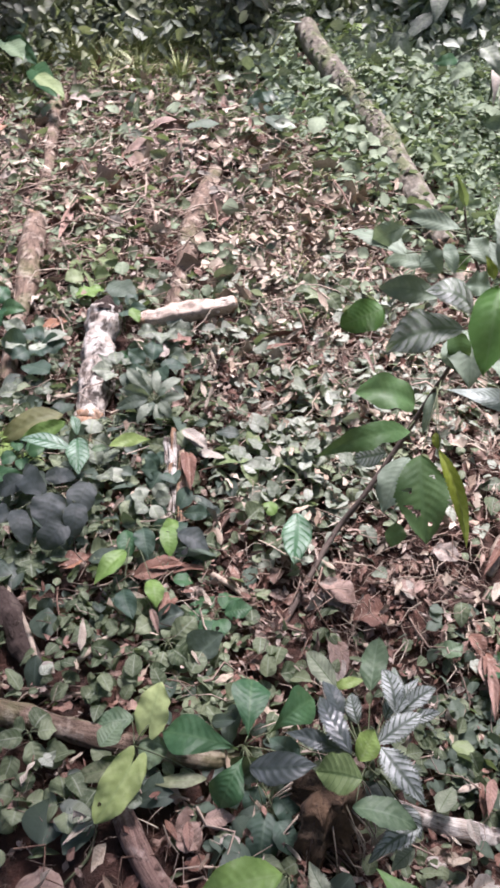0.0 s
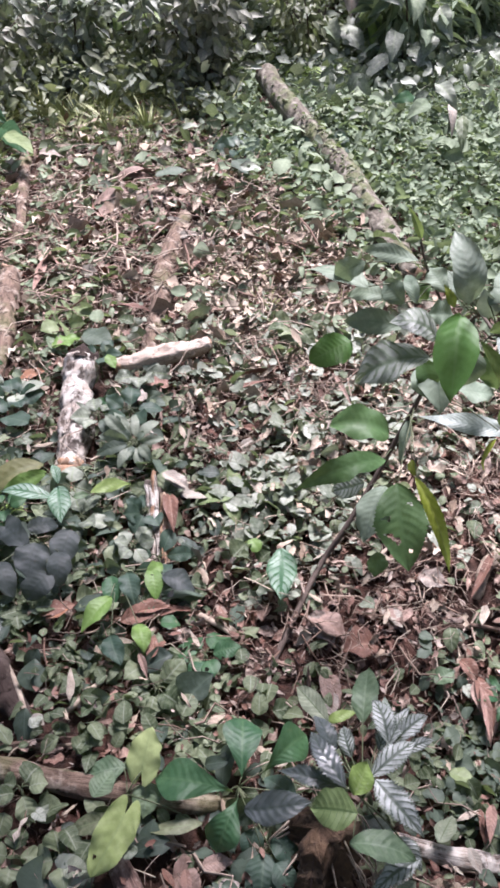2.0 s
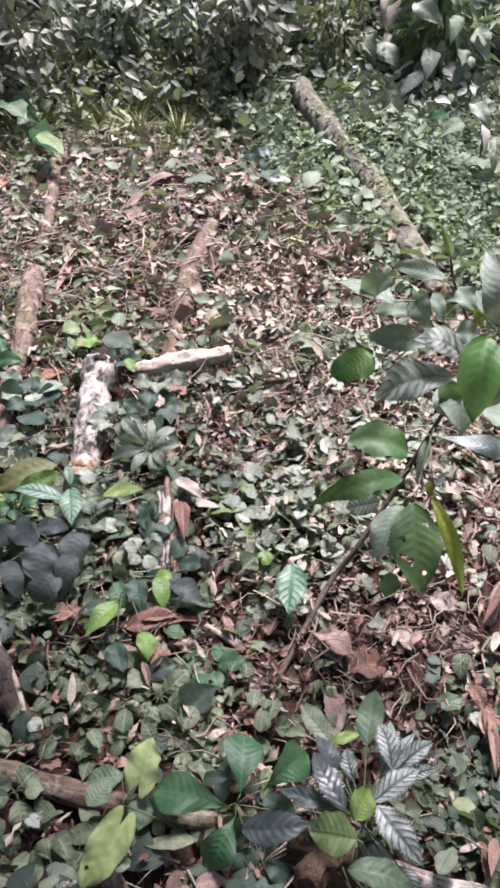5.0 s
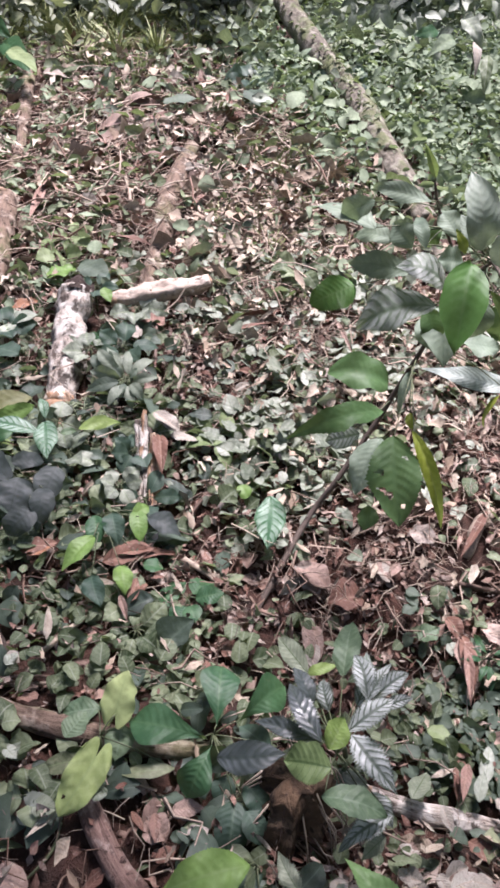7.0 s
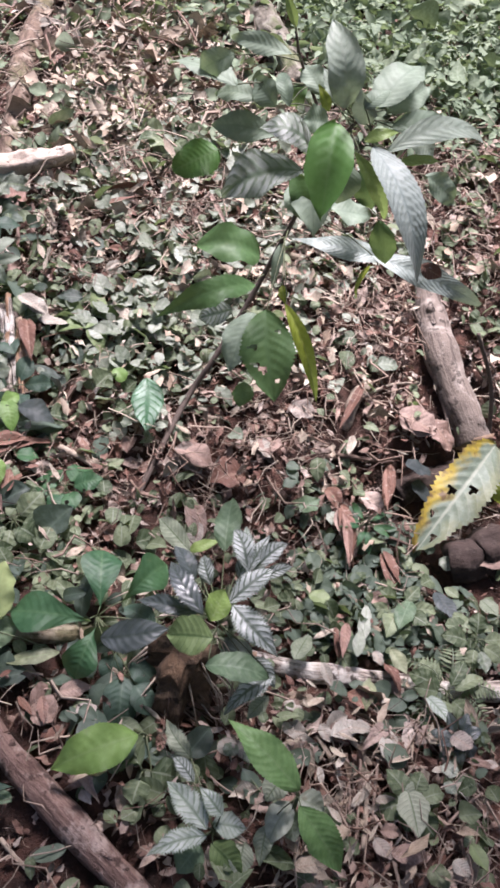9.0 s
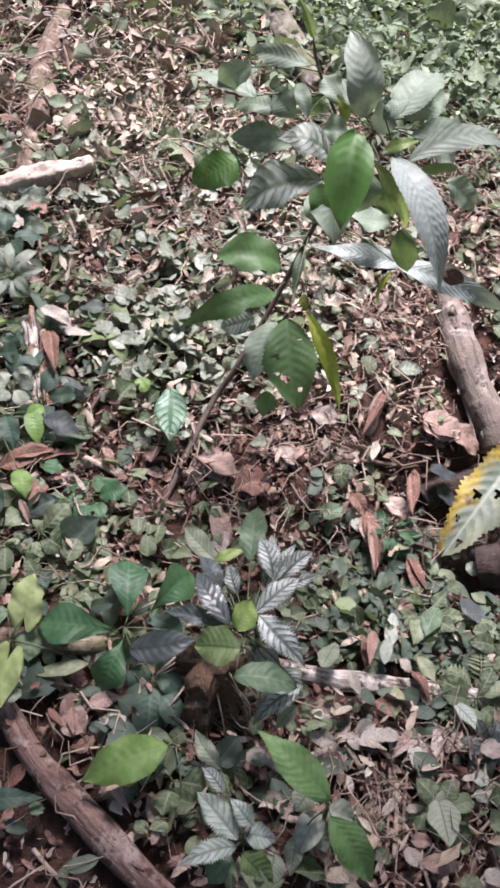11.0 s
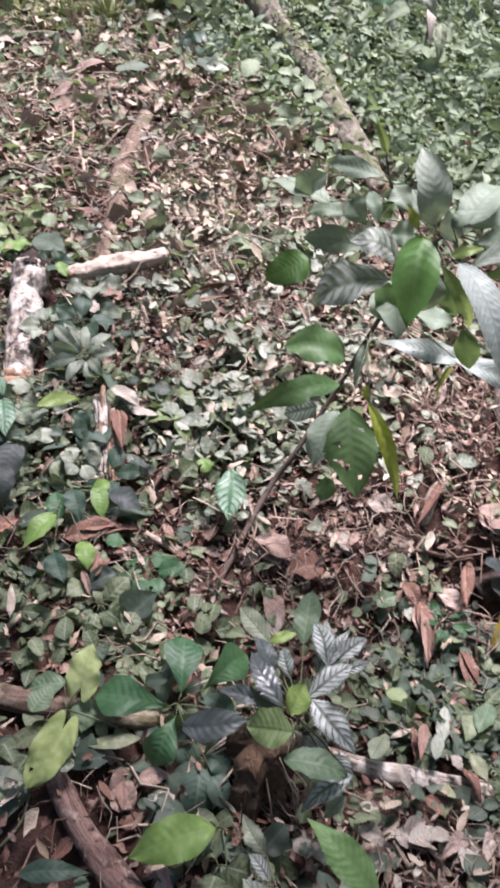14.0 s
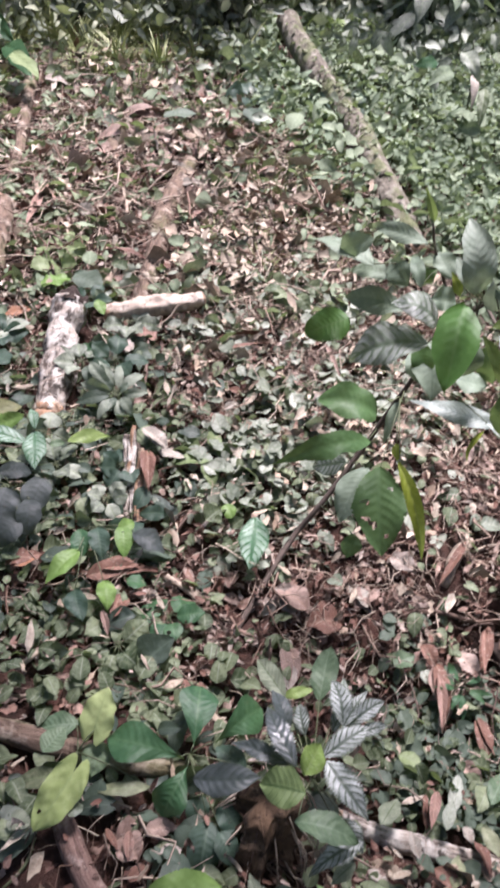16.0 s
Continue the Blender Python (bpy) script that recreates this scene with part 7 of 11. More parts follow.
stem(p, [(-1.110, 4.144, -0.036), (-1.128, 4.201, 0.096)], [0.006, 0.004], GREEN_STEM, n=5)
leaf(p, (-1.228, 4.310, 0.156), (-1.017, 4.084, 0.102), 0.099, GREEN, node=(-1.128, 4.201, 0.096))
leaf(p, (-1.080, 4.121, 0.078), (-0.896, 3.765, 0.058), 0.095, GREEN, node=(-1.128, 4.201, 0.096))
leaf(p, (-1.272, 4.344, 0.127), (-1.412, 4.276, 0.095), 0.107, GREEN, node=(-1.128, 4.201, 0.096))
leaf(p, (-1.143, 4.264, 0.162), (-1.218, 4.709, 0.181), 0.091, TEAL, node=(-1.128, 4.201, 0.096))
p = thing("seedling", (0.098, 3.721, -0.012), "dark green seedling on the slope", "plant", "seedlings")
stem(p, [(0.098, 3.721, -0.032), (0.098, 3.731, 0.048)], [0.004, 0.0025], GREEN_STEM, n=4)
leaf(p, (0.131, 3.727, 0.048), (0.230, 3.717, 0.046), 0.094, TEAL, "ovate", node=(0.098, 3.731, 0.048))
leaf(p, (0.118, 3.758, 0.048), (0.182, 3.844, 0.061), 0.080, TEAL, "ovate", node=(0.098, 3.731, 0.048))
leaf(p, (0.086, 3.762, 0.048), (0.043, 3.873, 0.053), 0.091, TEAL, "ovate", node=(0.098, 3.731, 0.048))
leaf(p, (0.065, 3.737, 0.048), (-0.016, 3.752, 0.058), 0.098, TEAL, "ovate", node=(0.098, 3.731, 0.048))
leaf(p, (0.065, 3.725, 0.048), (-0.030, 3.708, 0.036), 0.083, TEAL, "ovate", node=(0.098, 3.731, 0.048))
leaf(p, (0.093, 3.697, 0.048), (0.079, 3.597, 0.053), 0.090, TEAL, "ovate", node=(0.098, 3.731, 0.048))
leaf(p, (0.111, 3.700, 0.048), (0.156, 3.595, 0.054), 0.080, TEAL, "ovate", node=(0.098, 3.731, 0.048))
p = thing("seedling", (0.501, 3.616, 0.001), "dark green seedling by the fallen trunk", "plant", "seedlings")
stem(p, [(0.501, 3.616, -0.019), (0.501, 3.626, 0.061)], [0.004, 0.0025], GREEN_STEM, n=4)
leaf(p, (0.539, 3.619, 0.061), (0.632, 3.600, 0.042), 0.073, TEAL, "ovate", node=(0.501, 3.626, 0.061))
leaf(p, (0.533, 3.649, 0.061), (0.620, 3.708, 0.081), 0.084, TEAL, "ovate", node=(0.501, 3.626, 0.061))
leaf(p, (0.501, 3.666, 0.061), (0.501, 3.772, 0.069), 0.088, TEAL, "ovate", node=(0.501, 3.626, 0.061))
leaf(p, (0.467, 3.647, 0.061), (0.349, 3.717, 0.038), 0.078, TEAL, "ovate", node=(0.501, 3.626, 0.061))
leaf(p, (0.467, 3.607, 0.061), (0.346, 3.541, 0.045), 0.074, TEAL, "ovate", node=(0.501, 3.626, 0.061))
leaf(p, (0.489, 3.589, 0.061), (0.459, 3.492, 0.065), 0.078, TEAL, "ovate", node=(0.501, 3.626, 0.061))
leaf(p, (0.526, 3.596, 0.061), (0.606, 3.496, 0.061), 0.065, TEAL, "ovate", node=(0.501, 3.626, 0.061))
# tall plants with hanging leaves on the bank
p = thing("tall_herb", (0.853, 5.243, 0.001), "tall herb with long pale hanging leaves", "herb", "tall herbs on the bank")
stem(p, [(0.853, 5.243, -0.029), (0.873, 5.308, 0.251), (0.853, 5.373, 0.501)], [0.007, 0.006, 0.003], GREEN_STEM, n=10)
leaf(p, (0.795, 5.113, 0.527), (0.804, 4.898, 0.311), 0.132, PALE_DEAD, "lance", node=(0.824, 5.243, 0.514))
leaf(p, (0.646, 5.078, 0.255), (0.699, 4.885, 0.193), 0.124, FINE, "lance", node=(0.750, 5.226, 0.378))
leaf(p, (0.980, 5.036, 0.298), (0.990, 4.833, 0.181), 0.109, FINE, "lance", node=(0.917, 5.205, 0.400))
leaf(p, (0.646, 5.081, 0.269), (0.732, 4.873, 0.165), 0.132, SHRUB, "lance", node=(0.750, 5.227, 0.385))
leaf(p, (0.728, 5.061, 0.226), (0.886, 4.834, 0.109), 0.140, SHRUB, "lance", node=(0.791, 5.217, 0.364))
leaf(p, (0.579, 5.102, 0.327), (0.502, 4.916, 0.222), 0.101, SHRUB, "lance", node=(0.716, 5.237, 0.414))
leaf(p, (0.841, 5.047, 0.240), (0.791, 4.849, 0.108), 0.101, SHRUB, "lance", node=(0.847, 5.210, 0.371))
leaf(p, (0.947, 5.048, 0.326), (0.883, 4.849, 0.166), 0.101, LIME, "lance", node=(0.900, 5.211, 0.414))
p = thing("tall_herb", (1.130, 4.709, 0.013), "tall herb with long drooping grey-green leaves", "herb", "tall herbs on the bank")
stem(p, [(1.130, 4.709, -0.017), (1.150, 4.774, 0.263), (1.130, 4.839, 0.513)], [0.007, 0.006, 0.003], GREEN_STEM, n=10)
leaf(p, (1.094, 4.593, 0.471), (1.019, 4.429, 0.371), 0.086, FINE, "lance", node=(1.112, 4.716, 0.492))
leaf(p, (1.016, 4.542, 0.183), (1.132, 4.332, 0.109), 0.071, FINE, "lance", node=(1.073, 4.690, 0.348))
leaf(p, (1.135, 4.549, 0.317), (1.114, 4.383, 0.277), 0.078, FINE, "lance", node=(1.132, 4.694, 0.415))
leaf(p, (1.220, 4.546, 0.397), (1.199, 4.384, 0.367), 0.086, FINE, "lance", node=(1.175, 4.693, 0.455))
leaf(p, (1.041, 4.551, 0.237), (1.157, 4.337, 0.149), 0.093, SHRUB, "lance", node=(1.086, 4.695, 0.375))
leaf(p, (0.956, 4.561, 0.208), (0.761, 4.411, 0.113), 0.093, SHRUB, "lance", node=(1.043, 4.700, 0.361))
leaf(p, (1.179, 4.532, 0.293), (1.100, 4.359, 0.173), 0.093, SHRUB, "lance", node=(1.155, 4.685, 0.403))
leaf(p, (0.978, 4.584, 0.314), (0.930, 4.403, 0.195), 0.107, SHRUB, "lance", node=(1.054, 4.711, 0.414))
leaf(p, (1.195, 4.558, 0.422), (1.226, 4.362, 0.305), 0.107, SHRUB, "lance", node=(1.163, 4.699, 0.468))
leaf(p, (0.878, 4.648, 0.521), (0.996, 4.453, 0.451), 0.114, SHRUB, "lance", node=(1.004, 4.744, 0.517))
p = thing("tall_herb", (1.037, 3.573, 0.001), "tall herb with white-backed hanging leaves", "herb", "tall herbs on the bank")
stem(p, [(1.037, 3.573, -0.029), (1.057, 3.638, 0.176), (1.037, 3.703, 0.351)], [0.007, 0.006, 0.003], GREEN_STEM, n=10)
leaf(p, (1.005, 3.488, 0.286), (0.997, 3.323, 0.183), 0.042, PALE_DEAD, "lance", node=(1.021, 3.595, 0.318))
leaf(p, (0.928, 3.507, 0.282), (0.801, 3.397, 0.247), 0.073, FINE, "lance", node=(0.983, 3.605, 0.316))
leaf(p, (0.950, 3.524, 0.354), (1.015, 3.359, 0.299), 0.068, SHRUB, "lance", node=(0.994, 3.613, 0.352))
leaf(p, (1.060, 3.457, 0.242), (1.027, 3.295, 0.133), 0.056, COVER, "lance", node=(1.049, 3.580, 0.296))
leaf(p, (0.862, 3.532, 0.307), (0.747, 3.429, 0.308), 0.056, GREEN, "lance", node=(0.950, 3.617, 0.329))
p = thing("tall_herb", (0.551, 5.827, 0.000), "tall herb with yellow hanging leaves", "herb", "tall herbs on the bank")
stem(p, [(0.551, 5.827, -0.030), (0.571, 5.892, 0.250), (0.551, 5.957, 0.500)], [0.007, 0.006, 0.003], GREEN_STEM, n=10)
leaf(p, (0.505, 5.637, 0.394), (0.451, 5.415, 0.195), 0.085, YELLOW, "lance", node=(0.528, 5.797, 0.447))
leaf(p, (0.451, 5.650, 0.441), (0.509, 5.432, 0.291), 0.094, YELLOW, "lance", node=(0.501, 5.803, 0.471))
leaf(p, (0.417, 5.623, 0.288), (0.336, 5.411, 0.141), 0.111, SHRUB, "lance", node=(0.484, 5.790, 0.394))
leaf(p, (0.560, 5.611, 0.285), (0.650, 5.390, 0.168), 0.111, SHRUB, "lance", node=(0.556, 5.784, 0.393))
leaf(p, (0.627, 5.628, 0.408), (0.715, 5.409, 0.289), 0.128, LIME, "lance", node=(0.589, 5.792, 0.454))
p = thing("tall_herb", (-0.229, 5.110, 0.007), "tall herb with hanging grey leaves", "herb", "tall herbs on the bank")
stem(p, [(-0.229, 5.110, -0.023), (-0.209, 5.175, 0.257), (-0.229, 5.240, 0.507)], [0.007, 0.006, 0.003], GREEN_STEM, n=10)
leaf(p, (-0.186, 4.954, 0.369), (-0.130, 4.769, 0.264), 0.098, FINE, "lance", node=(-0.208, 5.097, 0.438))
leaf(p, (-0.410, 4.978, 0.570), (-0.375, 4.801, 0.478), 0.098, FINE, "lance", node=(-0.320, 5.109, 0.539))
leaf(p, (-0.693, 4.909, 0.381), (-0.593, 4.730, 0.259), 0.060, FINE, "lance", node=(-0.461, 5.074, 0.444))
leaf(p, (-0.826, 4.871, 0.306), (-0.787, 4.700, 0.258), 0.090, FINE, "lance", node=(-0.528, 5.055, 0.407))
leaf(p, (-0.631, 4.946, 0.528), (-0.682, 4.758, 0.441), 0.128, FINE, "lance", node=(-0.430, 5.093, 0.518))
leaf(p, (-0.724, 4.932, 0.520), (-0.769, 4.751, 0.473), 0.105, FINE, "lance", node=(-0.477, 5.086, 0.513))
leaf(p, (-0.297, 4.952, 0.388), (-0.358, 4.761, 0.287), 0.105, LIME, "lance", node=(-0.263, 5.096, 0.447))
leaf(p, (-0.071, 4.977, 0.461), (-0.012, 4.786, 0.328), 0.113, SHRUB, "lance", node=(-0.150, 5.108, 0.484))
leaf(p, (0.018, 4.935, 0.263), (-0.050, 4.738, 0.135), 0.105, TEAL, "lance", node=(-0.106, 5.087, 0.385))
leaf(p, (-0.453, 4.947, 0.423), (-0.510, 4.755, 0.323), 0.113, LIME, "lance", node=(-0.341, 5.093, 0.465))
leaf(p, (0.116, 4.946, 0.317), (0.173, 4.749, 0.185), 0.113, SHRUB, "lance", node=(-0.057, 5.093, 0.412))
p = thing("tall_herb", (-0.981, 5.262, -0.011), "tall herb with broad grey-green leaves", "herb", "tall herbs on the bank")
stem(p, [(-0.981, 5.262, -0.041), (-0.961, 5.327, 0.239), (-0.981, 5.392, 0.489)], [0.007, 0.006, 0.003], GREEN_STEM, n=10)
leaf(p, (-1.150, 5.060, 0.393), (-1.041, 4.886, 0.280), 0.118, SHRUB, "lance", node=(-1.066, 5.226, 0.441))
leaf(p, (-1.152, 5.057, 0.379), (-1.064, 4.884, 0.296), 0.110, FINE, "lance", node=(-1.067, 5.225, 0.434))
leaf(p, (-1.145, 5.088, 0.533), (-1.139, 4.901, 0.455), 0.118, SHADE, "lance", node=(-1.063, 5.240, 0.511))
leaf(p, (-1.280, 5.022, 0.361), (-1.212, 4.842, 0.266), 0.118, FINE, "lance", node=(-1.130, 5.207, 0.425))
leaf(p, (-0.851, 5.084, 0.226), (-0.808, 4.887, 0.104), 0.118, LIME, "lance", node=(-0.916, 5.238, 0.358))
leaf(p, (-0.673, 5.141, 0.360), (-0.603, 4.947, 0.220), 0.118, SHRUB, "lance", node=(-0.827, 5.267, 0.425))
leaf(p, (-1.260, 5.011, 0.287), (-1.325, 4.800, 0.221), 0.118, SHRUB, "lance", node=(-1.120, 5.202, 0.388))
leaf(p, (-0.787, 5.153, 0.509), (-0.683, 4.976, 0.395), 0.133, SHRUB, "lance", node=(-0.884, 5.273, 0.499))
fern((0.576, 4.739, -0.008), 7, 0.26, "yellow-green fern growing beside the trunk", 60)
fern((0.652, 3.981, 0.012), 6, 0.22, "yellow-green fern growing beside the trunk", 61)
fern((-0.554, 1.443, -0.001), 5, 0.12, "small dark fern among the seedlings", 62)
fern((-0.349, 1.485, 0.002), 5, 0.1, "small fern below the bleached stump", 63)
fern((0.391, 5.139, 0.012), 6, 0.24, "pale fern at the trunk's broken end", 64)
fern((0.630, 0.519, -0.124), 5, 0.1, "small fern beside the pale branch", 65)
mound((0.123, 0.567, -0.031), 0.073, 0.116)
# a big dying leaf on the right
p = thing("dying_plant", (0.917, 1.108, -0.154), "large yellowing rotting leaf hanging from a grey stalk", "plant")
stem(p, [(0.917, 1.108, -0.174), (0.891, 1.165, 0.012), (0.806, 1.172, 0.192)], [0.006, 0.005, 0.004], BARE, n=10)
leaf(p, (0.891, 1.063, -0.059), (0.656, 0.850, -0.135), 0.118, ROTTING, node=(0.917, 1.108, -0.114), wave=0.16, fold=0.3, droop=0.12, shape='blunt', holes=4)
leaf(p, (0.904, 1.086, -0.124), (0.922, 0.968, -0.192), 0.067, YELLOW, node=(0.917, 1.108, -0.134))
# plants round the bare hollow
p = thing("seedling", (-0.239, 0.403, 0.019), "low seedling with a long striped grey-green leaf", "plant", "seedlings")
stem(p, [(-0.239, 0.403, -0.001), (-0.239, 0.403, 0.049)], [0.004, 0.003], GREEN_STEM, n=4)
leaf(p, (-0.249, 0.404, 0.071), (-0.142, 0.410, 0.067), 0.037, TEAL, node=(-0.239, 0.403, 0.049), wave=0.03, shape='lance')
p = thing("seedling", (-0.289, 0.528, 0.033), "low seedling with a pale mottled heart-shaped leaf", "plant", "seedlings")
stem(p, [(-0.289, 0.528, 0.013), (-0.289, 0.528, 0.063)], [0.004, 0.003], GREEN_STEM, n=4)
leaf(p, (-0.305, 0.547, 0.070), (-0.246, 0.525, 0.080), 0.053, PALE_COVER, node=(-0.289, 0.528, 0.063), shape='heart')
p = thing("seedling", (-0.351, 0.635, 0.036), "tiny seedling with a whitish heart-shaped leaf", "plant", "seedlings")
leaf(p, (-0.354, 0.651, 0.067), (-0.339, 0.631, 0.064), 0.029, PALE_COVER, node=(-0.351, 0.635, 0.056), shape='heart')
# single fallen leaves
p = thing("fallen_leaf", (0.268, 1.046, -0.093), "crumpled rust-brown fallen leaf", "leaf", "fallen leaves")
leaf(p, (0.308, 1.052, -0.096), (0.227, 1.034, -0.082), 0.075, RUST, shape='ovate', face=(0, 0.1, 1), wave=0.08, fold=0.6)
p = thing("fallen_leaf", (-0.329, 0.440, 0.038), "large smooth pinkish fallen leaf in the hollow", "leaf", "fallen leaves")
leaf(p, (-0.369, 0.446, 0.032), (-0.289, 0.434, 0.049), 0.070, TAN, shape='round', face=(0, 0.1, 1), fold=-0.3)
p = thing("fallen_leaf", (-0.142, 1.331, 0.078), "dark curled leaf hanging on the torn stump", "leaf", "fallen leaves")
leaf(p, (-0.149, 1.398, 0.079), (-0.136, 1.268, 0.078), 0.040, RUST, shape='lance', face=(0, 0.1, 1), fold=0.8)
p = thing("fallen_leaf", (-0.100, 0.536, 0.046), "curled pinkish fallen leaf", "leaf", "fallen leaves")
leaf(p, (-0.121, 0.523, 0.054), (-0.077, 0.548, 0.043), 0.041, TAN, shape='ovate', face=(0, 0.1, 1), fold=0.9, wave=0.05)
p = thing("fallen_leaf", (-0.161, 1.064, 0.043), "long reddish-brown fallen leaf", "leaf", "fallen leaves")
leaf(p, (-0.230, 1.052, 0.046), (-0.093, 1.085, 0.027), 0.035, RUST, shape='lance', face=(0, 0.1, 1), fold=0.7)
p = thing("fallen_leaf", (-0.172, 0.971, 0.044), "rust-brown fallen leaf under a seedling", "leaf", "fallen leaves")
leaf(p, (-0.163, 1.007, 0.046), (-0.180, 0.933, 0.046), 0.045, RUST, shape='ovate', face=(0, 0.1, 1), fold=0.4)
p = thing("fallen_leaf", (-0.366, 1.076, 0.061), "reddish fallen leaf at the seedlings", "leaf", "fallen leaves")
leaf(p, (-0.390, 1.061, 0.061), (-0.341, 1.087, 0.064), 0.030, RUST, shape='ovate', face=(0, 0.1, 1), fold=0.5)
p = thing("fallen_leaf", (0.364, 1.113, -0.094), "pale heart-shaped fallen leaf", "leaf", "fallen leaves")
leaf(p, (0.383, 1.140, -0.092), (0.345, 1.083, -0.089), 0.054, TAN, shape='heart', face=(0, 0.1, 1))
p = thing("fallen_leaf", (0.195, 1.079, -0.060), "large curled tan fallen leaf", "leaf", "fallen leaves")
leaf(p, (0.159, 1.105, -0.044), (0.232, 1.053, -0.076), 0.069, TAN, shape='ovate', face=(0, 0.1, 1), fold=0.5, wave=0.05)
p = thing("fallen_leaf", (0.193, 0.939, -0.088), "folded tan fallen leaf", "leaf", "fallen leaves")
leaf(p, (0.191, 0.981, -0.087), (0.194, 0.891, -0.078), 0.033, TAN, shape='ovate', face=(0, 0.1, 1), fold=0.9)
p = thing("fallen_leaf", (0.444, 0.653, -0.108), "folded rust-red fallen leaf", "leaf", "fallen leaves")
leaf(p, (0.456, 0.695, -0.111), (0.431, 0.609, -0.098), 0.029, RUST, shape='ovate', face=(0, 0.1, 1), fold=0.9)
p = thing("fallen_leaf", (0.517, 0.908, -0.139), "long pinkish fallen leaf", "leaf", "fallen leaves")
leaf(p, (0.514, 0.967, -0.132), (0.517, 0.847, -0.138), 0.057, TAN, shape='ovate', face=(0, 0.1, 1), fold=0.6)
p = thing("fallen_leaf", (0.647, 1.036, -0.155), "narrow brown fallen leaf", "leaf", "fallen leaves")
leaf(p, (0.658, 1.077, -0.128), (0.626, 0.979, -0.155), 0.034, RUST, shape='ovate', face=(0, 0.1, 1), fold=0.8)
p = thing("fallen_leaf", (0.732, 1.152, -0.080), "broad pale brown fallen leaf", "leaf", "fallen leaves")
leaf(p, (0.695, 1.185, -0.074), (0.772, 1.122, -0.090), 0.075, TAN, shape='ovate', face=(0, 0.1, 1), fold=0.3, wave=0.06)
p = thing("fallen_leaf", (0.784, 1.125, -0.095), "broad brown fallen leaf", "leaf", "fallen leaves")
leaf(p, (0.759, 1.164, -0.077), (0.813, 1.092, -0.121), 0.067, TAN, shape='ovate', face=(0, 0.1, 1), fold=0.3)
p = thing("fallen_leaf", (0.475, 0.426, -0.057), "pale heart-shaped fallen leaf", "leaf", "fallen leaves")
leaf(p, (0.479, 0.453, -0.067), (0.471, 0.398, -0.045), 0.034, PALE_DEAD, shape='heart', face=(0, 0.1, 1))
p = thing("fallen_leaf", (0.609, 0.407, -0.056), "pale heart-shaped fallen leaf", "leaf", "fallen leaves")
leaf(p, (0.615, 0.432, -0.066), (0.603, 0.383, -0.043), 0.036, PALE_DEAD, shape='heart', face=(0, 0.1, 1))
p = thing("fallen_leaf", (-0.134, 1.472, 0.042), "bleached white fallen leaf", "leaf", "fallen leaves")
leaf(p, (-0.160, 1.502, 0.043), (-0.108, 1.444, 0.040), 0.040, PALE_DEAD, shape='ovate', face=(0, 0.1, 1))
p = thing("fallen_leaf", (-0.136, 1.439, 0.078), "bleached white fallen leaf on the stump", "leaf", "fallen leaves")
leaf(p, (-0.160, 1.468, 0.080), (-0.113, 1.410, 0.076), 0.039, PALE_DEAD, shape='ovate', face=(0, 0.1, 1))
p = thing("fallen_leaf", (-0.081, 1.445, 0.021), "bleached pale fallen leaf", "leaf", "fallen leaves")
leaf(p, (-0.113, 1.451, 0.027), (-0.049, 1.436, 0.020), 0.034, PALE_DEAD, shape='ovate', face=(0, 0.1, 1))
p = thing("fallen_leaf", (-0.375, 0.804, 0.087), "small bleached fallen leaf", "leaf", "fallen leaves")
leaf(p, (-0.392, 0.812, 0.085), (-0.358, 0.794, 0.094), 0.029, PALE_DEAD, shape='ovate', face=(0, 0.1, 1))
p = thing("fallen_leaf", (-0.250, 1.854, 0.041), "round bleached fallen leaf", "leaf", "fallen leaves")
leaf(p, (-0.268, 1.873, 0.037), (-0.231, 1.827, 0.050), 0.039, PALE_DEAD, shape='round', face=(0, 0.1, 1))
p = thing("fallen_leaf", (0.059, 1.111, -0.032), "small flat tan fallen leaf", "leaf", "fallen leaves")
leaf(p, (0.063, 1.132, -0.028), (0.055, 1.087, -0.029), 0.037, TAN, shape='ovate', face=(0, 0.1, 1))
p = thing("fallen_leaf", (-0.097, 0.514, 0.048), "curled brown fallen leaf", "leaf", "fallen leaves")
leaf(p, (-0.115, 0.524, 0.052), (-0.079, 0.501, 0.051), 0.051, TAN, shape='ovate', face=(0, 0.1, 1), fold=0.7)
p = thing("fallen_leaf", (0.395, 0.458, -0.053), "pale curled fallen leaf", "leaf", "fallen leaves")
leaf(p, (0.370, 0.464, -0.047), (0.419, 0.451, -0.053), 0.028, TAN, shape='ovate', face=(0, 0.1, 1), fold=0.5)
p = thing("fallen_leaf", (0.316, 0.507, -0.044), "flat tan fallen leaf", "leaf", "fallen leaves")
leaf(p, (0.304, 0.522, -0.048), (0.328, 0.490, -0.037), 0.034, TAN, shape='ovate', face=(0, 0.1, 1))
p = thing("fallen_leaf", (-0.452, 3.313, 0.012), "long curled tan leaf in the clearing", "leaf", "fallen leaves")
leaf(p, (-0.534, 3.272, 0.007), (-0.363, 3.310, 0.036), 0.059, TAN, shape='ovate', face=(0, 0.1, 1), fold=0.7)
p = thing("fallen_leaf", (-0.361, 3.499, 0.016), "long curled tan leaf in the clearing", "leaf", "fallen leaves")
leaf(p, (-0.451, 3.442, 0.023), (-0.263, 3.492, 0.036), 0.061, TAN, shape='ovate', face=(0, 0.1, 1), fold=0.7)
p = thing("fallen_leaf", (-0.164, 0.954, 0.039), "dry rust-brown fallen leaf", "leaf", "fallen leaves")
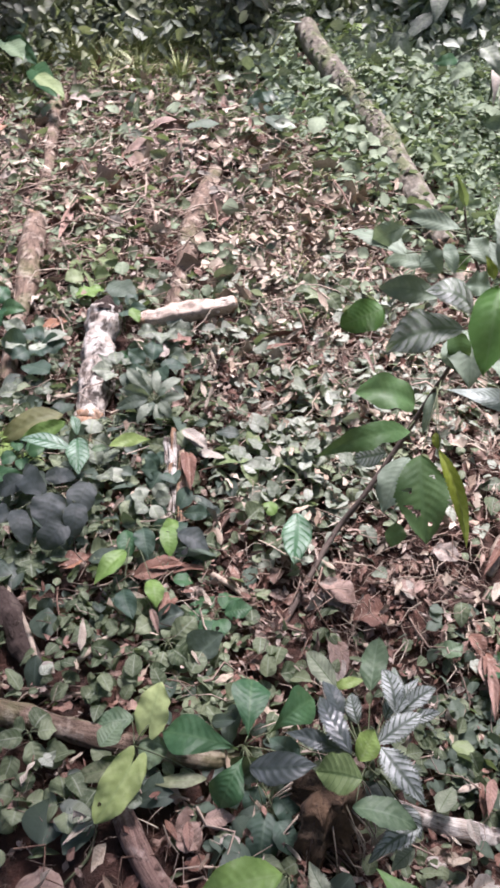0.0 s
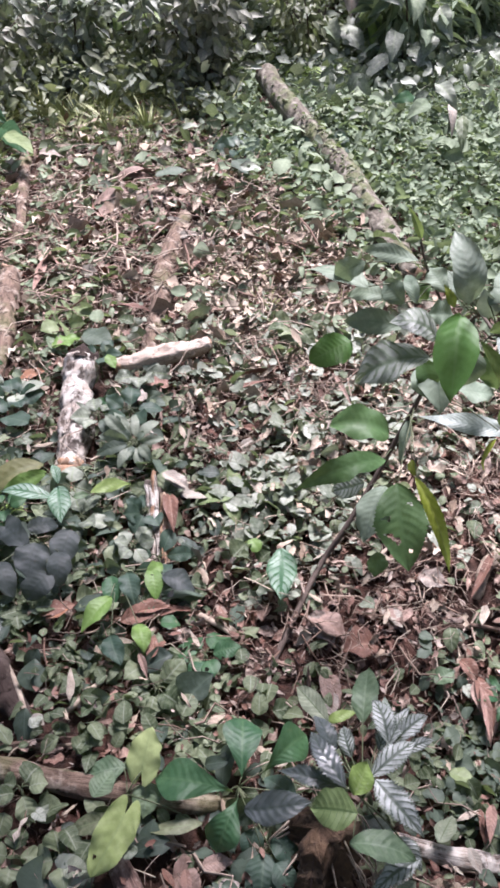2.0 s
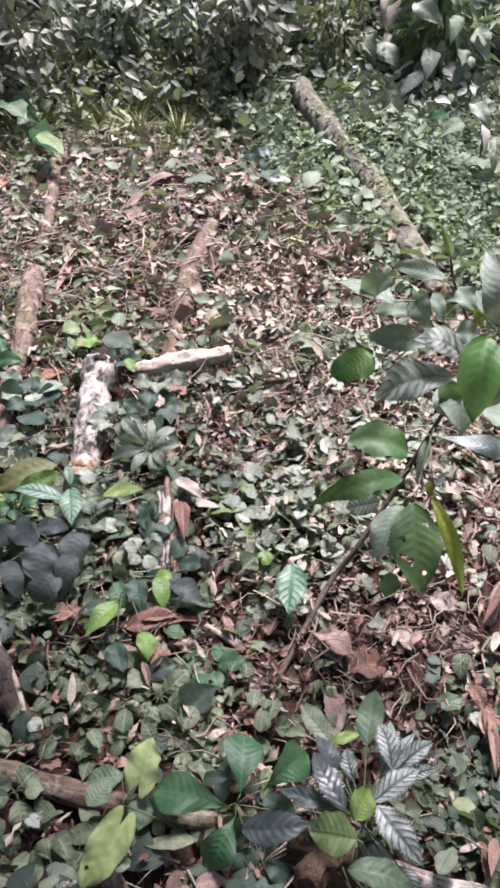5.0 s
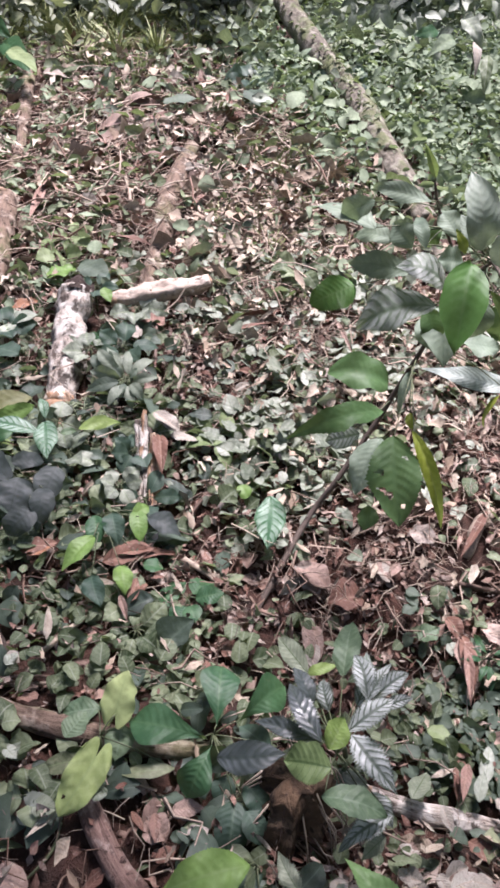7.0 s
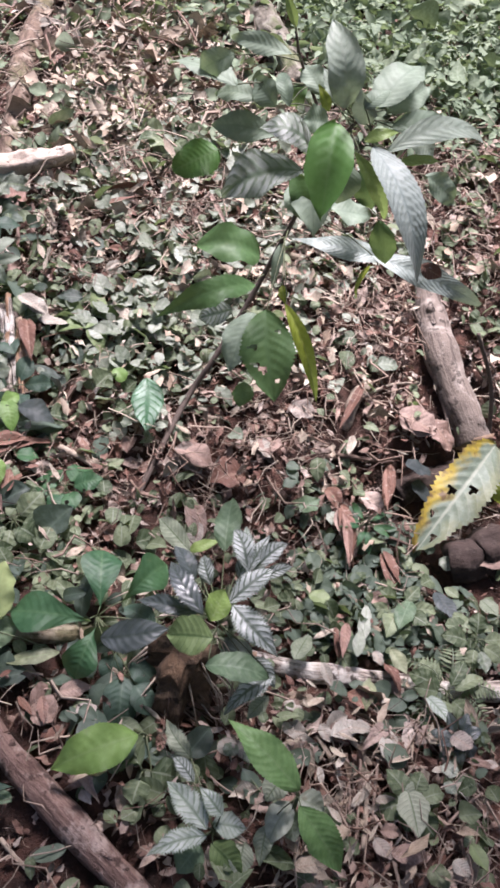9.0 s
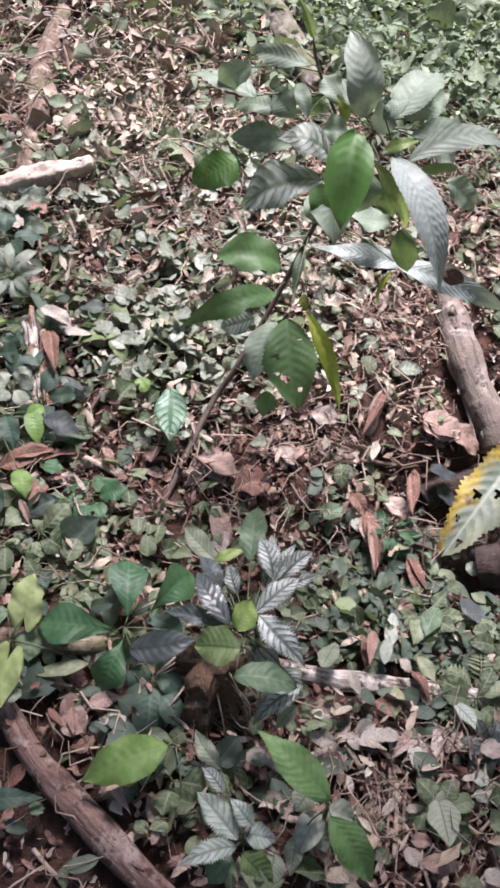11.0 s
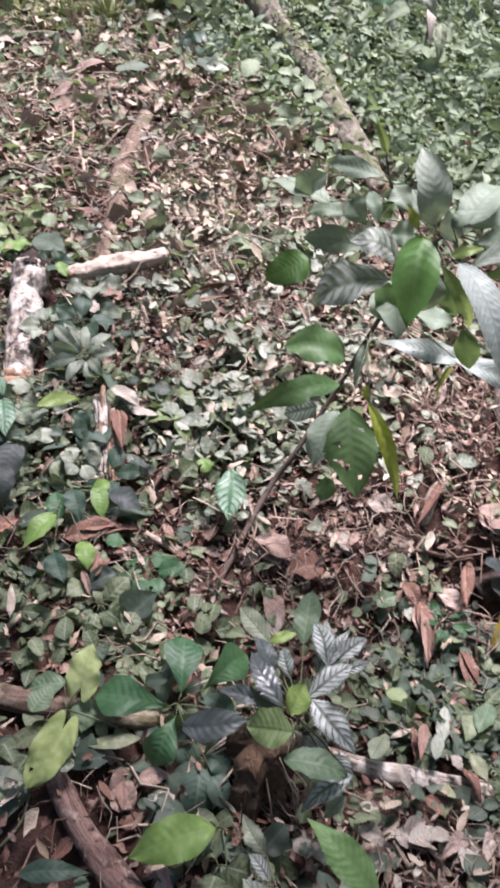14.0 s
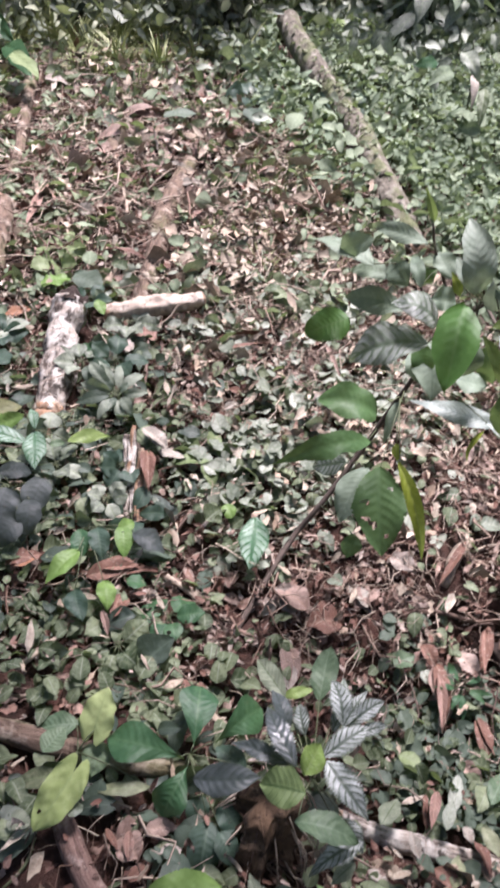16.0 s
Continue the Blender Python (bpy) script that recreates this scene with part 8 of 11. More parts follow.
leaf(p, (-0.170, 0.978, 0.044), (-0.158, 0.928, 0.039), 0.039, RUST, shape='ovate', face=(0, 0.1, 1))
p = thing("fallen_leaf", (-0.384, 1.066, 0.071), "dry rust-brown fallen leaf", "leaf", "fallen leaves")
leaf(p, (-0.413, 1.062, 0.073), (-0.354, 1.068, 0.073), 0.041, RUST, shape='ovate', face=(0, 0.1, 1))
p = thing("fallen_leaf", (-0.186, 1.067, 0.044), "long brown fallen leaf", "leaf", "fallen leaves")
leaf(p, (-0.237, 1.064, 0.046), (-0.135, 1.072, 0.041), 0.043, RUST, shape='ovate', face=(0, 0.1, 1), fold=0.5)
p = thing("fallen_leaf", (0.157, 0.870, -0.065), "pale green-grey fallen leaf", "leaf", "fallen leaves")
leaf(p, (0.131, 0.895, -0.052), (0.183, 0.840, -0.068), 0.039, PALE_DEAD, shape='ovate', face=(0, 0.1, 1))
p = thing("fallen_leaf", (-0.097, 0.516, 0.048), "curled dry fallen leaf", "leaf", "fallen leaves")
leaf(p, (-0.108, 0.535, 0.049), (-0.084, 0.494, 0.053), 0.043, TAN, shape='ovate', face=(0, 0.1, 1), fold=0.8)
p = thing("fallen_leaf", (-0.207, 2.595, 0.027), "long curled dry leaf in the clearing", "leaf", "fallen leaves")
leaf(p, (-0.248, 2.595, 0.029), (-0.166, 2.592, 0.027), 0.020, TAN, shape='lance', face=(0, 0.1, 1), fold=0.9)
p = thing("fallen_leaf", (-0.500, 3.054, 0.028), "long curled dry leaf in the clearing", "leaf", "fallen leaves")
leaf(p, (-0.529, 3.041, 0.023), (-0.470, 3.059, 0.036), 0.046, LITTER, shape='lance', face=(0, 0.1, 1), fold=0.9)
p = thing("fallen_leaf", (-0.300, 3.235, 0.029), "long curled dry leaf in the clearing", "leaf", "fallen leaves")
leaf(p, (-0.385, 3.244, 0.023), (-0.216, 3.220, 0.036), 0.045, TAN, shape='lance', face=(0, 0.1, 1), fold=0.9)
p = thing("fallen_leaf", (-0.185, 3.004, 0.038), "long curled dry leaf in the clearing", "leaf", "fallen leaves")
leaf(p, (-0.249, 2.998, 0.043), (-0.122, 3.015, 0.032), 0.022, PALE_DEAD, shape='lance', face=(0, 0.1, 1), fold=0.9)
p = thing("fallen_leaf", (-0.406, 3.173, 0.024), "long curled dry leaf in the clearing", "leaf", "fallen leaves")
leaf(p, (-0.445, 3.226, 0.012), (-0.369, 3.137, 0.029), 0.039, TAN, shape='lance', face=(0, 0.1, 1), fold=0.9)
p = thing("fallen_leaf", (-0.174, 3.154, 0.037), "long curled dry leaf in the clearing", "leaf", "fallen leaves")
leaf(p, (-0.247, 3.230, 0.029), (-0.105, 3.098, 0.038), 0.022, LITTER, shape='lance', face=(0, 0.1, 1), fold=0.9)
p = thing("fallen_leaf", (-0.312, 3.548, 0.027), "long curled dry leaf in the clearing", "leaf", "fallen leaves")
leaf(p, (-0.372, 3.549, 0.029), (-0.250, 3.511, 0.040), 0.029, TAN, shape='lance', face=(0, 0.1, 1), fold=0.9)
p = thing("fallen_leaf", (-0.466, 2.580, 0.050), "long curled dry leaf in the clearing", "leaf", "fallen leaves")
leaf(p, (-0.498, 2.566, 0.054), (-0.434, 2.592, 0.048), 0.034, PALE_DEAD, shape='lance', face=(0, 0.1, 1), fold=0.9)
p = thing("fallen_leaf", (-0.401, 2.623, 0.033), "long curled dry leaf in the clearing", "leaf", "fallen leaves")
leaf(p, (-0.437, 2.588, 0.044), (-0.362, 2.643, 0.030), 0.037, TAN, shape='lance', face=(0, 0.1, 1), fold=0.9)
p = thing("fallen_leaf", (-0.416, 2.952, 0.016), "long curled dry leaf in the clearing", "leaf", "fallen leaves")
leaf(p, (-0.444, 2.935, 0.018), (-0.384, 2.948, 0.023), 0.043, LITTER, shape='lance', face=(0, 0.1, 1), fold=0.9)
p = thing("fallen_leaf", (-0.555, 2.551, 0.052), "long curled dry leaf in the clearing", "leaf", "fallen leaves")
leaf(p, (-0.628, 2.567, 0.038), (-0.486, 2.553, 0.056), 0.027, TAN, shape='lance', face=(0, 0.1, 1), fold=0.9)
p = thing("fallen_leaf", (-0.128, 2.869, 0.027), "long curled dry leaf in the clearing", "leaf", "fallen leaves")
leaf(p, (-0.190, 2.865, 0.018), (-0.065, 2.860, 0.042), 0.036, PALE_DEAD, shape='lance', face=(0, 0.1, 1), fold=0.9)
p = thing("fallen_leaf", (-0.282, 2.959, 0.038), "long curled dry leaf in the clearing", "leaf", "fallen leaves")
leaf(p, (-0.342, 2.960, 0.026), (-0.223, 2.965, 0.045), 0.023, TAN, shape='lance', face=(0, 0.1, 1), fold=0.9)
p = thing("fallen_leaf", (-0.258, 2.782, 0.026), "long curled dry leaf in the clearing", "leaf", "fallen leaves")
leaf(p, (-0.320, 2.752, 0.037), (-0.192, 2.793, 0.025), 0.024, LITTER, shape='lance', face=(0, 0.1, 1), fold=0.9)
p = thing("fallen_leaf", (-0.412, 2.612, 0.036), "long curled dry leaf in the clearing", "leaf", "fallen leaves")
leaf(p, (-0.466, 2.579, 0.050), (-0.355, 2.633, 0.029), 0.032, TAN, shape='lance', face=(0, 0.1, 1), fold=0.9)
p = thing("fallen_leaf", (-0.109, 2.396, 0.034), "long curled dry leaf in the clearing", "leaf", "fallen leaves")
leaf(p, (-0.169, 2.433, 0.025), (-0.051, 2.371, 0.036), 0.021, PALE_DEAD, shape='lance', face=(0, 0.1, 1), fold=0.9)
p = thing("fallen_leaf", (0.221, 1.595, 0.029), "curled dry leaf on brown litter", "leaf", "fallen leaves")
leaf(p, (0.189, 1.594, 0.026), (0.253, 1.593, 0.033), 0.024, TAN, shape='ovate', face=(0, 0.1, 1), fold=0.9)
p = thing("fallen_leaf", (0.307, 1.810, 0.029), "curled dry leaf on brown litter", "leaf", "fallen leaves")
leaf(p, (0.289, 1.812, 0.026), (0.325, 1.804, 0.036), 0.024, RUST, shape='ovate', face=(0, 0.1, 1), fold=0.9)
p = thing("fallen_leaf", (0.181, 1.554, 0.019), "curled dry leaf on brown litter", "leaf", "fallen leaves")
leaf(p, (0.162, 1.569, 0.019), (0.200, 1.536, 0.021), 0.032, LITTER, shape='ovate', face=(0, 0.1, 1), fold=0.9)
p = thing("fallen_leaf", (0.049, 1.623, 0.026), "curled dry leaf on brown litter", "leaf", "fallen leaves")
leaf(p, (0.024, 1.608, 0.028), (0.074, 1.632, 0.030), 0.016, PALE_DEAD, shape='ovate', face=(0, 0.1, 1), fold=0.9)
p = thing("fallen_leaf", (0.263, 1.609, 0.031), "curled dry leaf on brown litter", "leaf", "fallen leaves")
leaf(p, (0.234, 1.596, 0.029), (0.291, 1.619, 0.035), 0.020, TAN, shape='ovate', face=(0, 0.1, 1), fold=0.9)
p = thing("fallen_leaf", (0.161, 1.728, 0.035), "curled dry leaf on brown litter", "leaf", "fallen leaves")
leaf(p, (0.125, 1.701, 0.038), (0.198, 1.754, 0.032), 0.021, TAN, shape='ovate', face=(0, 0.1, 1), fold=0.9)
p = thing("fallen_leaf", (0.139, 1.929, 0.048), "curled dry leaf on brown litter", "leaf", "fallen leaves")
leaf(p, (0.120, 1.916, 0.045), (0.157, 1.937, 0.056), 0.024, RUST, shape='ovate', face=(0, 0.1, 1), fold=0.9)
p = thing("fallen_leaf", (0.285, 1.581, 0.020), "curled dry leaf on brown litter", "leaf", "fallen leaves")
leaf(p, (0.255, 1.579, 0.023), (0.315, 1.580, 0.021), 0.027, LITTER, shape='ovate', face=(0, 0.1, 1), fold=0.9)
p = thing("fallen_leaf", (0.280, 1.792, 0.024), "curled dry leaf on brown litter", "leaf", "fallen leaves")
leaf(p, (0.255, 1.808, 0.023), (0.305, 1.768, 0.031), 0.027, PALE_DEAD, shape='ovate', face=(0, 0.1, 1), fold=0.9)
p = thing("fallen_leaf", (0.242, 1.715, 0.031), "curled dry leaf on brown litter", "leaf", "fallen leaves")
leaf(p, (0.207, 1.730, 0.029), (0.276, 1.694, 0.039), 0.016, TAN, shape='ovate', face=(0, 0.1, 1), fold=0.9)
p = thing("fallen_leaf", (-0.000, 1.910, 0.030), "curled dry leaf on brown litter", "leaf", "fallen leaves")
leaf(p, (-0.024, 1.896, 0.032), (0.024, 1.914, 0.035), 0.018, TAN, shape='ovate', face=(0, 0.1, 1), fold=0.9)
p = thing("fallen_leaf", (0.057, 1.669, 0.037), "curled dry leaf on brown litter", "leaf", "fallen leaves")
leaf(p, (0.035, 1.680, 0.042), (0.080, 1.655, 0.036), 0.022, RUST, shape='ovate', face=(0, 0.1, 1), fold=0.9)
p = thing("fallen_leaf", (0.137, 1.643, 0.027), "curled dry leaf on brown litter", "leaf", "fallen leaves")
leaf(p, (0.098, 1.659, 0.030), (0.175, 1.617, 0.032), 0.022, LITTER, shape='ovate', face=(0, 0.1, 1), fold=0.9)
p = thing("fallen_leaf", (0.225, 1.796, 0.022), "curled dry leaf on brown litter", "leaf", "fallen leaves")
leaf(p, (0.203, 1.805, 0.025), (0.245, 1.776, 0.027), 0.033, PALE_DEAD, shape='ovate', face=(0, 0.1, 1), fold=0.9)
p = thing("fallen_leaf", (0.439, 0.285, -0.021), "pale curled dry leaf on straw", "leaf", "fallen leaves")
leaf(p, (0.421, 0.289, -0.022), (0.454, 0.280, -0.015), 0.023, TAN, shape='ovate', face=(0, 0.1, 1), fold=0.7)
p = thing("fallen_leaf", (0.314, 0.464, -0.036), "pale curled dry leaf on straw", "leaf", "fallen leaves")
leaf(p, (0.293, 0.468, -0.034), (0.335, 0.459, -0.034), 0.030, PALE_DEAD, shape='ovate', face=(0, 0.1, 1), fold=0.7)
p = thing("fallen_leaf", (0.281, 0.340, -0.008), "pale curled dry leaf on straw", "leaf", "fallen leaves")
leaf(p, (0.258, 0.340, 0.000), (0.303, 0.339, -0.011), 0.026, LITTER, shape='ovate', face=(0, 0.1, 1), fold=0.7)
p = thing("fallen_leaf", (0.463, 0.323, -0.034), "pale curled dry leaf on straw", "leaf", "fallen leaves")
leaf(p, (0.440, 0.326, -0.036), (0.484, 0.319, -0.027), 0.019, TAN, shape='ovate', face=(0, 0.1, 1), fold=0.7)
p = thing("fallen_leaf", (0.465, 0.318, -0.032), "pale curled dry leaf on straw", "leaf", "fallen leaves")
leaf(p, (0.442, 0.299, -0.027), (0.487, 0.336, -0.030), 0.027, PALE_DEAD, shape='ovate', face=(0, 0.1, 1), fold=0.7)
p = thing("fallen_leaf", (0.641, 0.373, -0.054), "pale curled dry leaf on straw", "leaf", "fallen leaves")
leaf(p, (0.620, 0.371, -0.049), (0.660, 0.374, -0.052), 0.016, LITTER, shape='ovate', face=(0, 0.1, 1), fold=0.7)
p = thing("fallen_leaf", (0.276, 0.401, -0.021), "pale curled dry leaf on straw", "leaf", "fallen leaves")
leaf(p, (0.271, 0.417, -0.024), (0.280, 0.385, -0.014), 0.027, TAN, shape='ovate', face=(0, 0.1, 1), fold=0.7)
p = thing("fallen_leaf", (0.389, 0.477, -0.054), "pale curled dry leaf on straw", "leaf", "fallen leaves")
leaf(p, (0.368, 0.457, -0.046), (0.409, 0.497, -0.060), 0.025, PALE_DEAD, shape='ovate', face=(0, 0.1, 1), fold=0.7)
p = thing("fallen_leaf", (0.476, 0.361, -0.041), "pale curled dry leaf on straw", "leaf", "fallen leaves")
leaf(p, (0.456, 0.350, -0.041), (0.495, 0.370, -0.036), 0.031, LITTER, shape='ovate', face=(0, 0.1, 1), fold=0.7)
p = thing("fallen_leaf", (0.330, 0.308, -0.018), "pale curled dry leaf on straw", "leaf", "fallen leaves")
leaf(p, (0.315, 0.298, -0.010), (0.344, 0.316, -0.019), 0.020, TAN, shape='ovate', face=(0, 0.1, 1), fold=0.7)
p = thing("fallen_leaf", (0.283, 0.261, 0.005), "pale curled dry leaf on straw", "leaf", "fallen leaves")
leaf(p, (0.268, 0.257, 0.009), (0.298, 0.265, 0.006), 0.014, PALE_DEAD, shape='ovate', face=(0, 0.1, 1), fold=0.7)
p = thing("fallen_leaf", (0.312, 0.428, -0.033), "pale curled dry leaf on straw", "leaf", "fallen leaves")
leaf(p, (0.288, 0.424, -0.028), (0.336, 0.431, -0.033), 0.032, LITTER, shape='ovate', face=(0, 0.1, 1), fold=0.7)
p = thing("fallen_leaf", (0.624, 0.375, -0.051), "pale curled dry leaf on straw", "leaf", "fallen leaves")
leaf(p, (0.599, 0.386, -0.048), (0.646, 0.362, -0.046), 0.017, TAN, shape='ovate', face=(0, 0.1, 1), fold=0.7)
p = thing("fallen_leaf", (0.579, 0.335, -0.039), "pale curled dry leaf on straw", "leaf", "fallen leaves")
leaf(p, (0.571, 0.350, -0.038), (0.586, 0.320, -0.034), 0.026, PALE_DEAD, shape='ovate', face=(0, 0.1, 1), fold=0.7)
p = thing("fallen_leaf", (0.190, 0.441, 0.001), "round bleached fallen leaf", "leaf", "fallen leaves")
leaf(p, (0.185, 0.456, -0.002), (0.195, 0.424, 0.010), 0.030, PALE_DEAD, shape='round', face=(0, 0.1, 1))
p = thing("fallen_leaf", (0.220, 0.435, -0.002), "round bleached fallen leaf", "leaf", "fallen leaves")
leaf(p, (0.215, 0.449, -0.005), (0.225, 0.419, 0.007), 0.030, PALE_DEAD, shape='round', face=(0, 0.1, 1))
p = thing("fallen_leaf", (0.431, 0.458, -0.042), "pale heart-shaped fallen leaf", "leaf", "fallen leaves")
leaf(p, (0.413, 0.461, -0.039), (0.447, 0.452, -0.038), 0.028, PALE_DEAD, shape='heart', face=(0, 0.1, 1))
p = thing("fallen_leaf", (0.515, 0.911, -0.134), "dark reddish-brown curled fallen leaf", "leaf", "fallen leaves")
leaf(p, (0.518, 0.977, -0.127), (0.510, 0.843, -0.133), 0.036, RUST, shape='ovate', face=(0, 0.1, 1), fold=0.7)
p = thing("fallen_leaf", (0.591, 0.977, -0.143), "dark reddish-brown curled fallen leaf", "leaf", "fallen leaves")
leaf(p, (0.565, 1.011, -0.136), (0.611, 0.936, -0.135), 0.042, LITTER, shape='lance', face=(0, 0.1, 1), fold=0.7)
p = thing("fallen_leaf", (0.588, 0.804, -0.138), "dark reddish-brown curled fallen leaf", "leaf", "fallen leaves")
leaf(p, (0.584, 0.853, -0.132), (0.589, 0.752, -0.133), 0.035, RUST, shape='ovate', face=(0, 0.1, 1), fold=0.7)
p = thing("fallen_leaf", (0.542, 0.724, -0.123), "dark reddish-brown curled fallen leaf", "leaf", "fallen leaves")
leaf(p, (0.523, 0.749, -0.123), (0.560, 0.698, -0.118), 0.034, LITTER, shape='lance', face=(0, 0.1, 1), fold=0.7)
p = thing("fallen_leaf", (0.451, 0.518, -0.081), "dark reddish-brown curled fallen leaf", "leaf", "fallen leaves")
leaf(p, (0.430, 0.538, -0.080), (0.470, 0.495, -0.072), 0.032, RUST, shape='ovate', face=(0, 0.1, 1), fold=0.7)
p = thing("fallen_leaf", (0.530, 0.565, -0.109), "dark reddish-brown curled fallen leaf", "leaf", "fallen leaves")
leaf(p, (0.523, 0.597, -0.112), (0.533, 0.529, -0.094), 0.031, LITTER, shape='lance', face=(0, 0.1, 1), fold=0.7)
p = thing("fallen_leaf", (0.501, 0.989, -0.121), "dark reddish-brown curled fallen leaf", "leaf", "fallen leaves")
leaf(p, (0.485, 1.013, -0.112), (0.514, 0.960, -0.123), 0.032, RUST, shape='ovate', face=(0, 0.1, 1), fold=0.7)
p = thing("fallen_leaf", (0.454, 0.445, -0.057), "dark reddish-brown curled fallen leaf", "leaf", "fallen leaves")
leaf(p, (0.491, 0.465, -0.067), (0.419, 0.425, -0.045), 0.029, LITTER, shape='lance', face=(0, 0.1, 1), fold=0.7)
# leaves, strips and shoots picked out on the slope
p = thing("fallen_leaf", (0.358, 1.113, -0.082), "bleached bone-coloured fallen leaf", "leaf", "fallen leaves")
leaf(p, (0.344, 1.133, -0.080), (0.372, 1.092, -0.084), 0.040, PALE_DEAD, shape='blunt', face=(0, 0.1, 1), wave=0.05, fold=0.3, droop=0.03)
p = thing("fallen_leaf", (0.458, 1.196, -0.058), "cream fallen leaf with a curled edge", "leaf", "fallen leaves")
leaf(p, (0.434, 1.216, -0.056), (0.481, 1.176, -0.060), 0.044, GREY_DEAD, shape='blunt', face=(0, 0.1, 1), wave=0.05, fold=0.4, droop=0.03)
p = thing("fallen_leaf", (0.727, 1.147, -0.068), "broad tan fallen leaf by the cracked log", "leaf", "fallen leaves")
leaf(p, (0.689, 1.178, -0.056), (0.764, 1.115, -0.080), 0.076, TAN, shape='blunt', face=(0, 0.1, 1), wave=0.05, fold=0.2, droop=0.03)
p = thing("fallen_leaf", (0.492, 0.938, -0.124), "pale green loose leaf lying on the litter", "leaf", "fallen leaves")
leaf(p, (0.481, 0.954, -0.120), (0.503, 0.921, -0.128), 0.034, PALE_COVER, shape='blunt', face=(0, 0.1, 1), wave=0.05, fold=0.2, droop=0.03)
p = thing("fallen_leaf", (0.425, 0.748, -0.112), "yellowing green leaf lying flat", "leaf", "fallen leaves")
leaf(p, (0.402, 0.759, -0.114), (0.448, 0.736, -0.110), 0.040, SOFT_LIME, shape='ovate', face=(0, 0.1, 1), wave=0.05, fold=0.2, droop=0.03)
p = thing("fallen_leaf", (0.508, 0.867, -0.097), "long pinkish curled fallen leaf", "leaf", "fallen leaves")
leaf(p, (0.509, 0.936, -0.096), (0.507, 0.798, -0.098), 0.022, PINK_DEAD, shape='lance', face=(0, 0.1, 1), wave=0.05, fold=0.8, droop=0.03)
p = thing("fallen_leaf", (0.589, 0.801, -0.121), "reddish-brown curled strip of bark", "leaf", "fallen leaves")
leaf(p, (0.581, 0.847, -0.118), (0.597, 0.755, -0.125), 0.020, RUST, shape='lance', face=(0, 0.1, 1), wave=0.05, fold=1, droop=0.03)
p = thing("fallen_leaf", (0.444, 0.638, -0.075), "pinkish ribbed fallen leaf", "leaf", "fallen leaves")
leaf(p, (0.458, 0.674, -0.080), (0.430, 0.601, -0.071), 0.024, PINK_DEAD, shape='lance', face=(0, 0.1, 1), wave=0.05, fold=0.6, droop=0.03)
p = thing("fallen_leaf", (0.610, 0.974, -0.075), "dry brown leaf hanging over the hollow", "leaf", "fallen leaves")
leaf(p, (0.628, 1.033, -0.082), (0.591, 0.915, -0.068), 0.018, RUST, shape='lance', face=(0, 0.1, 1), wave=0.05, fold=0.8, droop=0.03)
p = thing("fallen_leaf", (0.711, 1.043, -0.106), "dark blue-grey leaf in the hollow", "leaf", "fallen leaves")
leaf(p, (0.679, 1.051, -0.091), (0.744, 1.035, -0.121), 0.048, DARK, shape='blunt', face=(0, 0.1, 1), wave=0.05, fold=0.2, droop=0.03)
p = thing("fallen_leaf", (0.721, 1.007, -0.147), "dark blue-grey leaf in the hollow", "leaf", "fallen leaves")
leaf(p, (0.696, 1.022, -0.128), (0.746, 0.992, -0.166), 0.041, DARK, shape='blunt', face=(0, 0.1, 1), wave=0.05, fold=0.2, droop=0.03)
p = thing("fallen_leaf", (0.676, 0.706, -0.119), "blue-grey leaf lying in the litter", "leaf", "fallen leaves")
leaf(p, (0.672, 0.745, -0.131), (0.681, 0.666, -0.107), 0.038, STRIPE_DIM, shape='ovate', face=(0, 0.1, 1), wave=0.05, fold=0.3, droop=0.03)
p = thing("fallen_leaf", (0.789, 0.814, -0.126), "large dull pinkish leaf under the dying leaf", "leaf", "fallen leaves")
leaf(p, (0.758, 0.859, -0.138), (0.819, 0.769, -0.113), 0.083, TAN, shape='round', face=(0, 0.1, 1), wave=0.05, fold=0.2, droop=0.03)
p = thing("fallen_leaf", (0.717, 0.808, -0.128), "pale green loose leaf lying on the litter", "leaf", "fallen leaves")
leaf(p, (0.707, 0.824, -0.130), (0.727, 0.792, -0.127), 0.031, PALE_COVER, shape='blunt', face=(0, 0.1, 1), wave=0.05, fold=0.2, droop=0.03)
p = thing("fallen_leaf", (0.579, 1.192, -0.048), "reddish-brown curled strip of bark", "leaf", "fallen leaves")
leaf(p, (0.614, 1.248, -0.030), (0.544, 1.136, -0.066), 0.024, RUST, shape='lance', face=(0, 0.1, 1), wave=0.05, fold=1.2, droop=0.03)
p = thing("fallen_leaf", (0.318, 0.507, -0.035), "bleached bone-coloured fallen leaf", "leaf", "fallen leaves")
leaf(p, (0.302, 0.518, -0.036), (0.334, 0.496, -0.034), 0.024, PALE_DEAD, shape='ovate', face=(0, 0.1, 1), wave=0.05, fold=0.5, droop=0.03)
p = thing("fallen_leaf", (0.364, 0.456, -0.036), "bleached bone-coloured fallen leaf", "leaf", "fallen leaves")
leaf(p, (0.361, 0.473, -0.036), (0.368, 0.439, -0.036), 0.023, PALE_DEAD, shape='blunt', face=(0, 0.1, 1), wave=0.05, fold=0.5, droop=0.03)
p = thing("fallen_leaf", (0.402, 0.459, -0.036), "cream fallen leaf with a curled edge", "leaf", "fallen leaves")
leaf(p, (0.373, 0.447, -0.027), (0.431, 0.470, -0.045), 0.034, PALE_DEAD, shape='ovate', face=(0, 0.1, 1), wave=0.05, fold=0.3, droop=0.03)
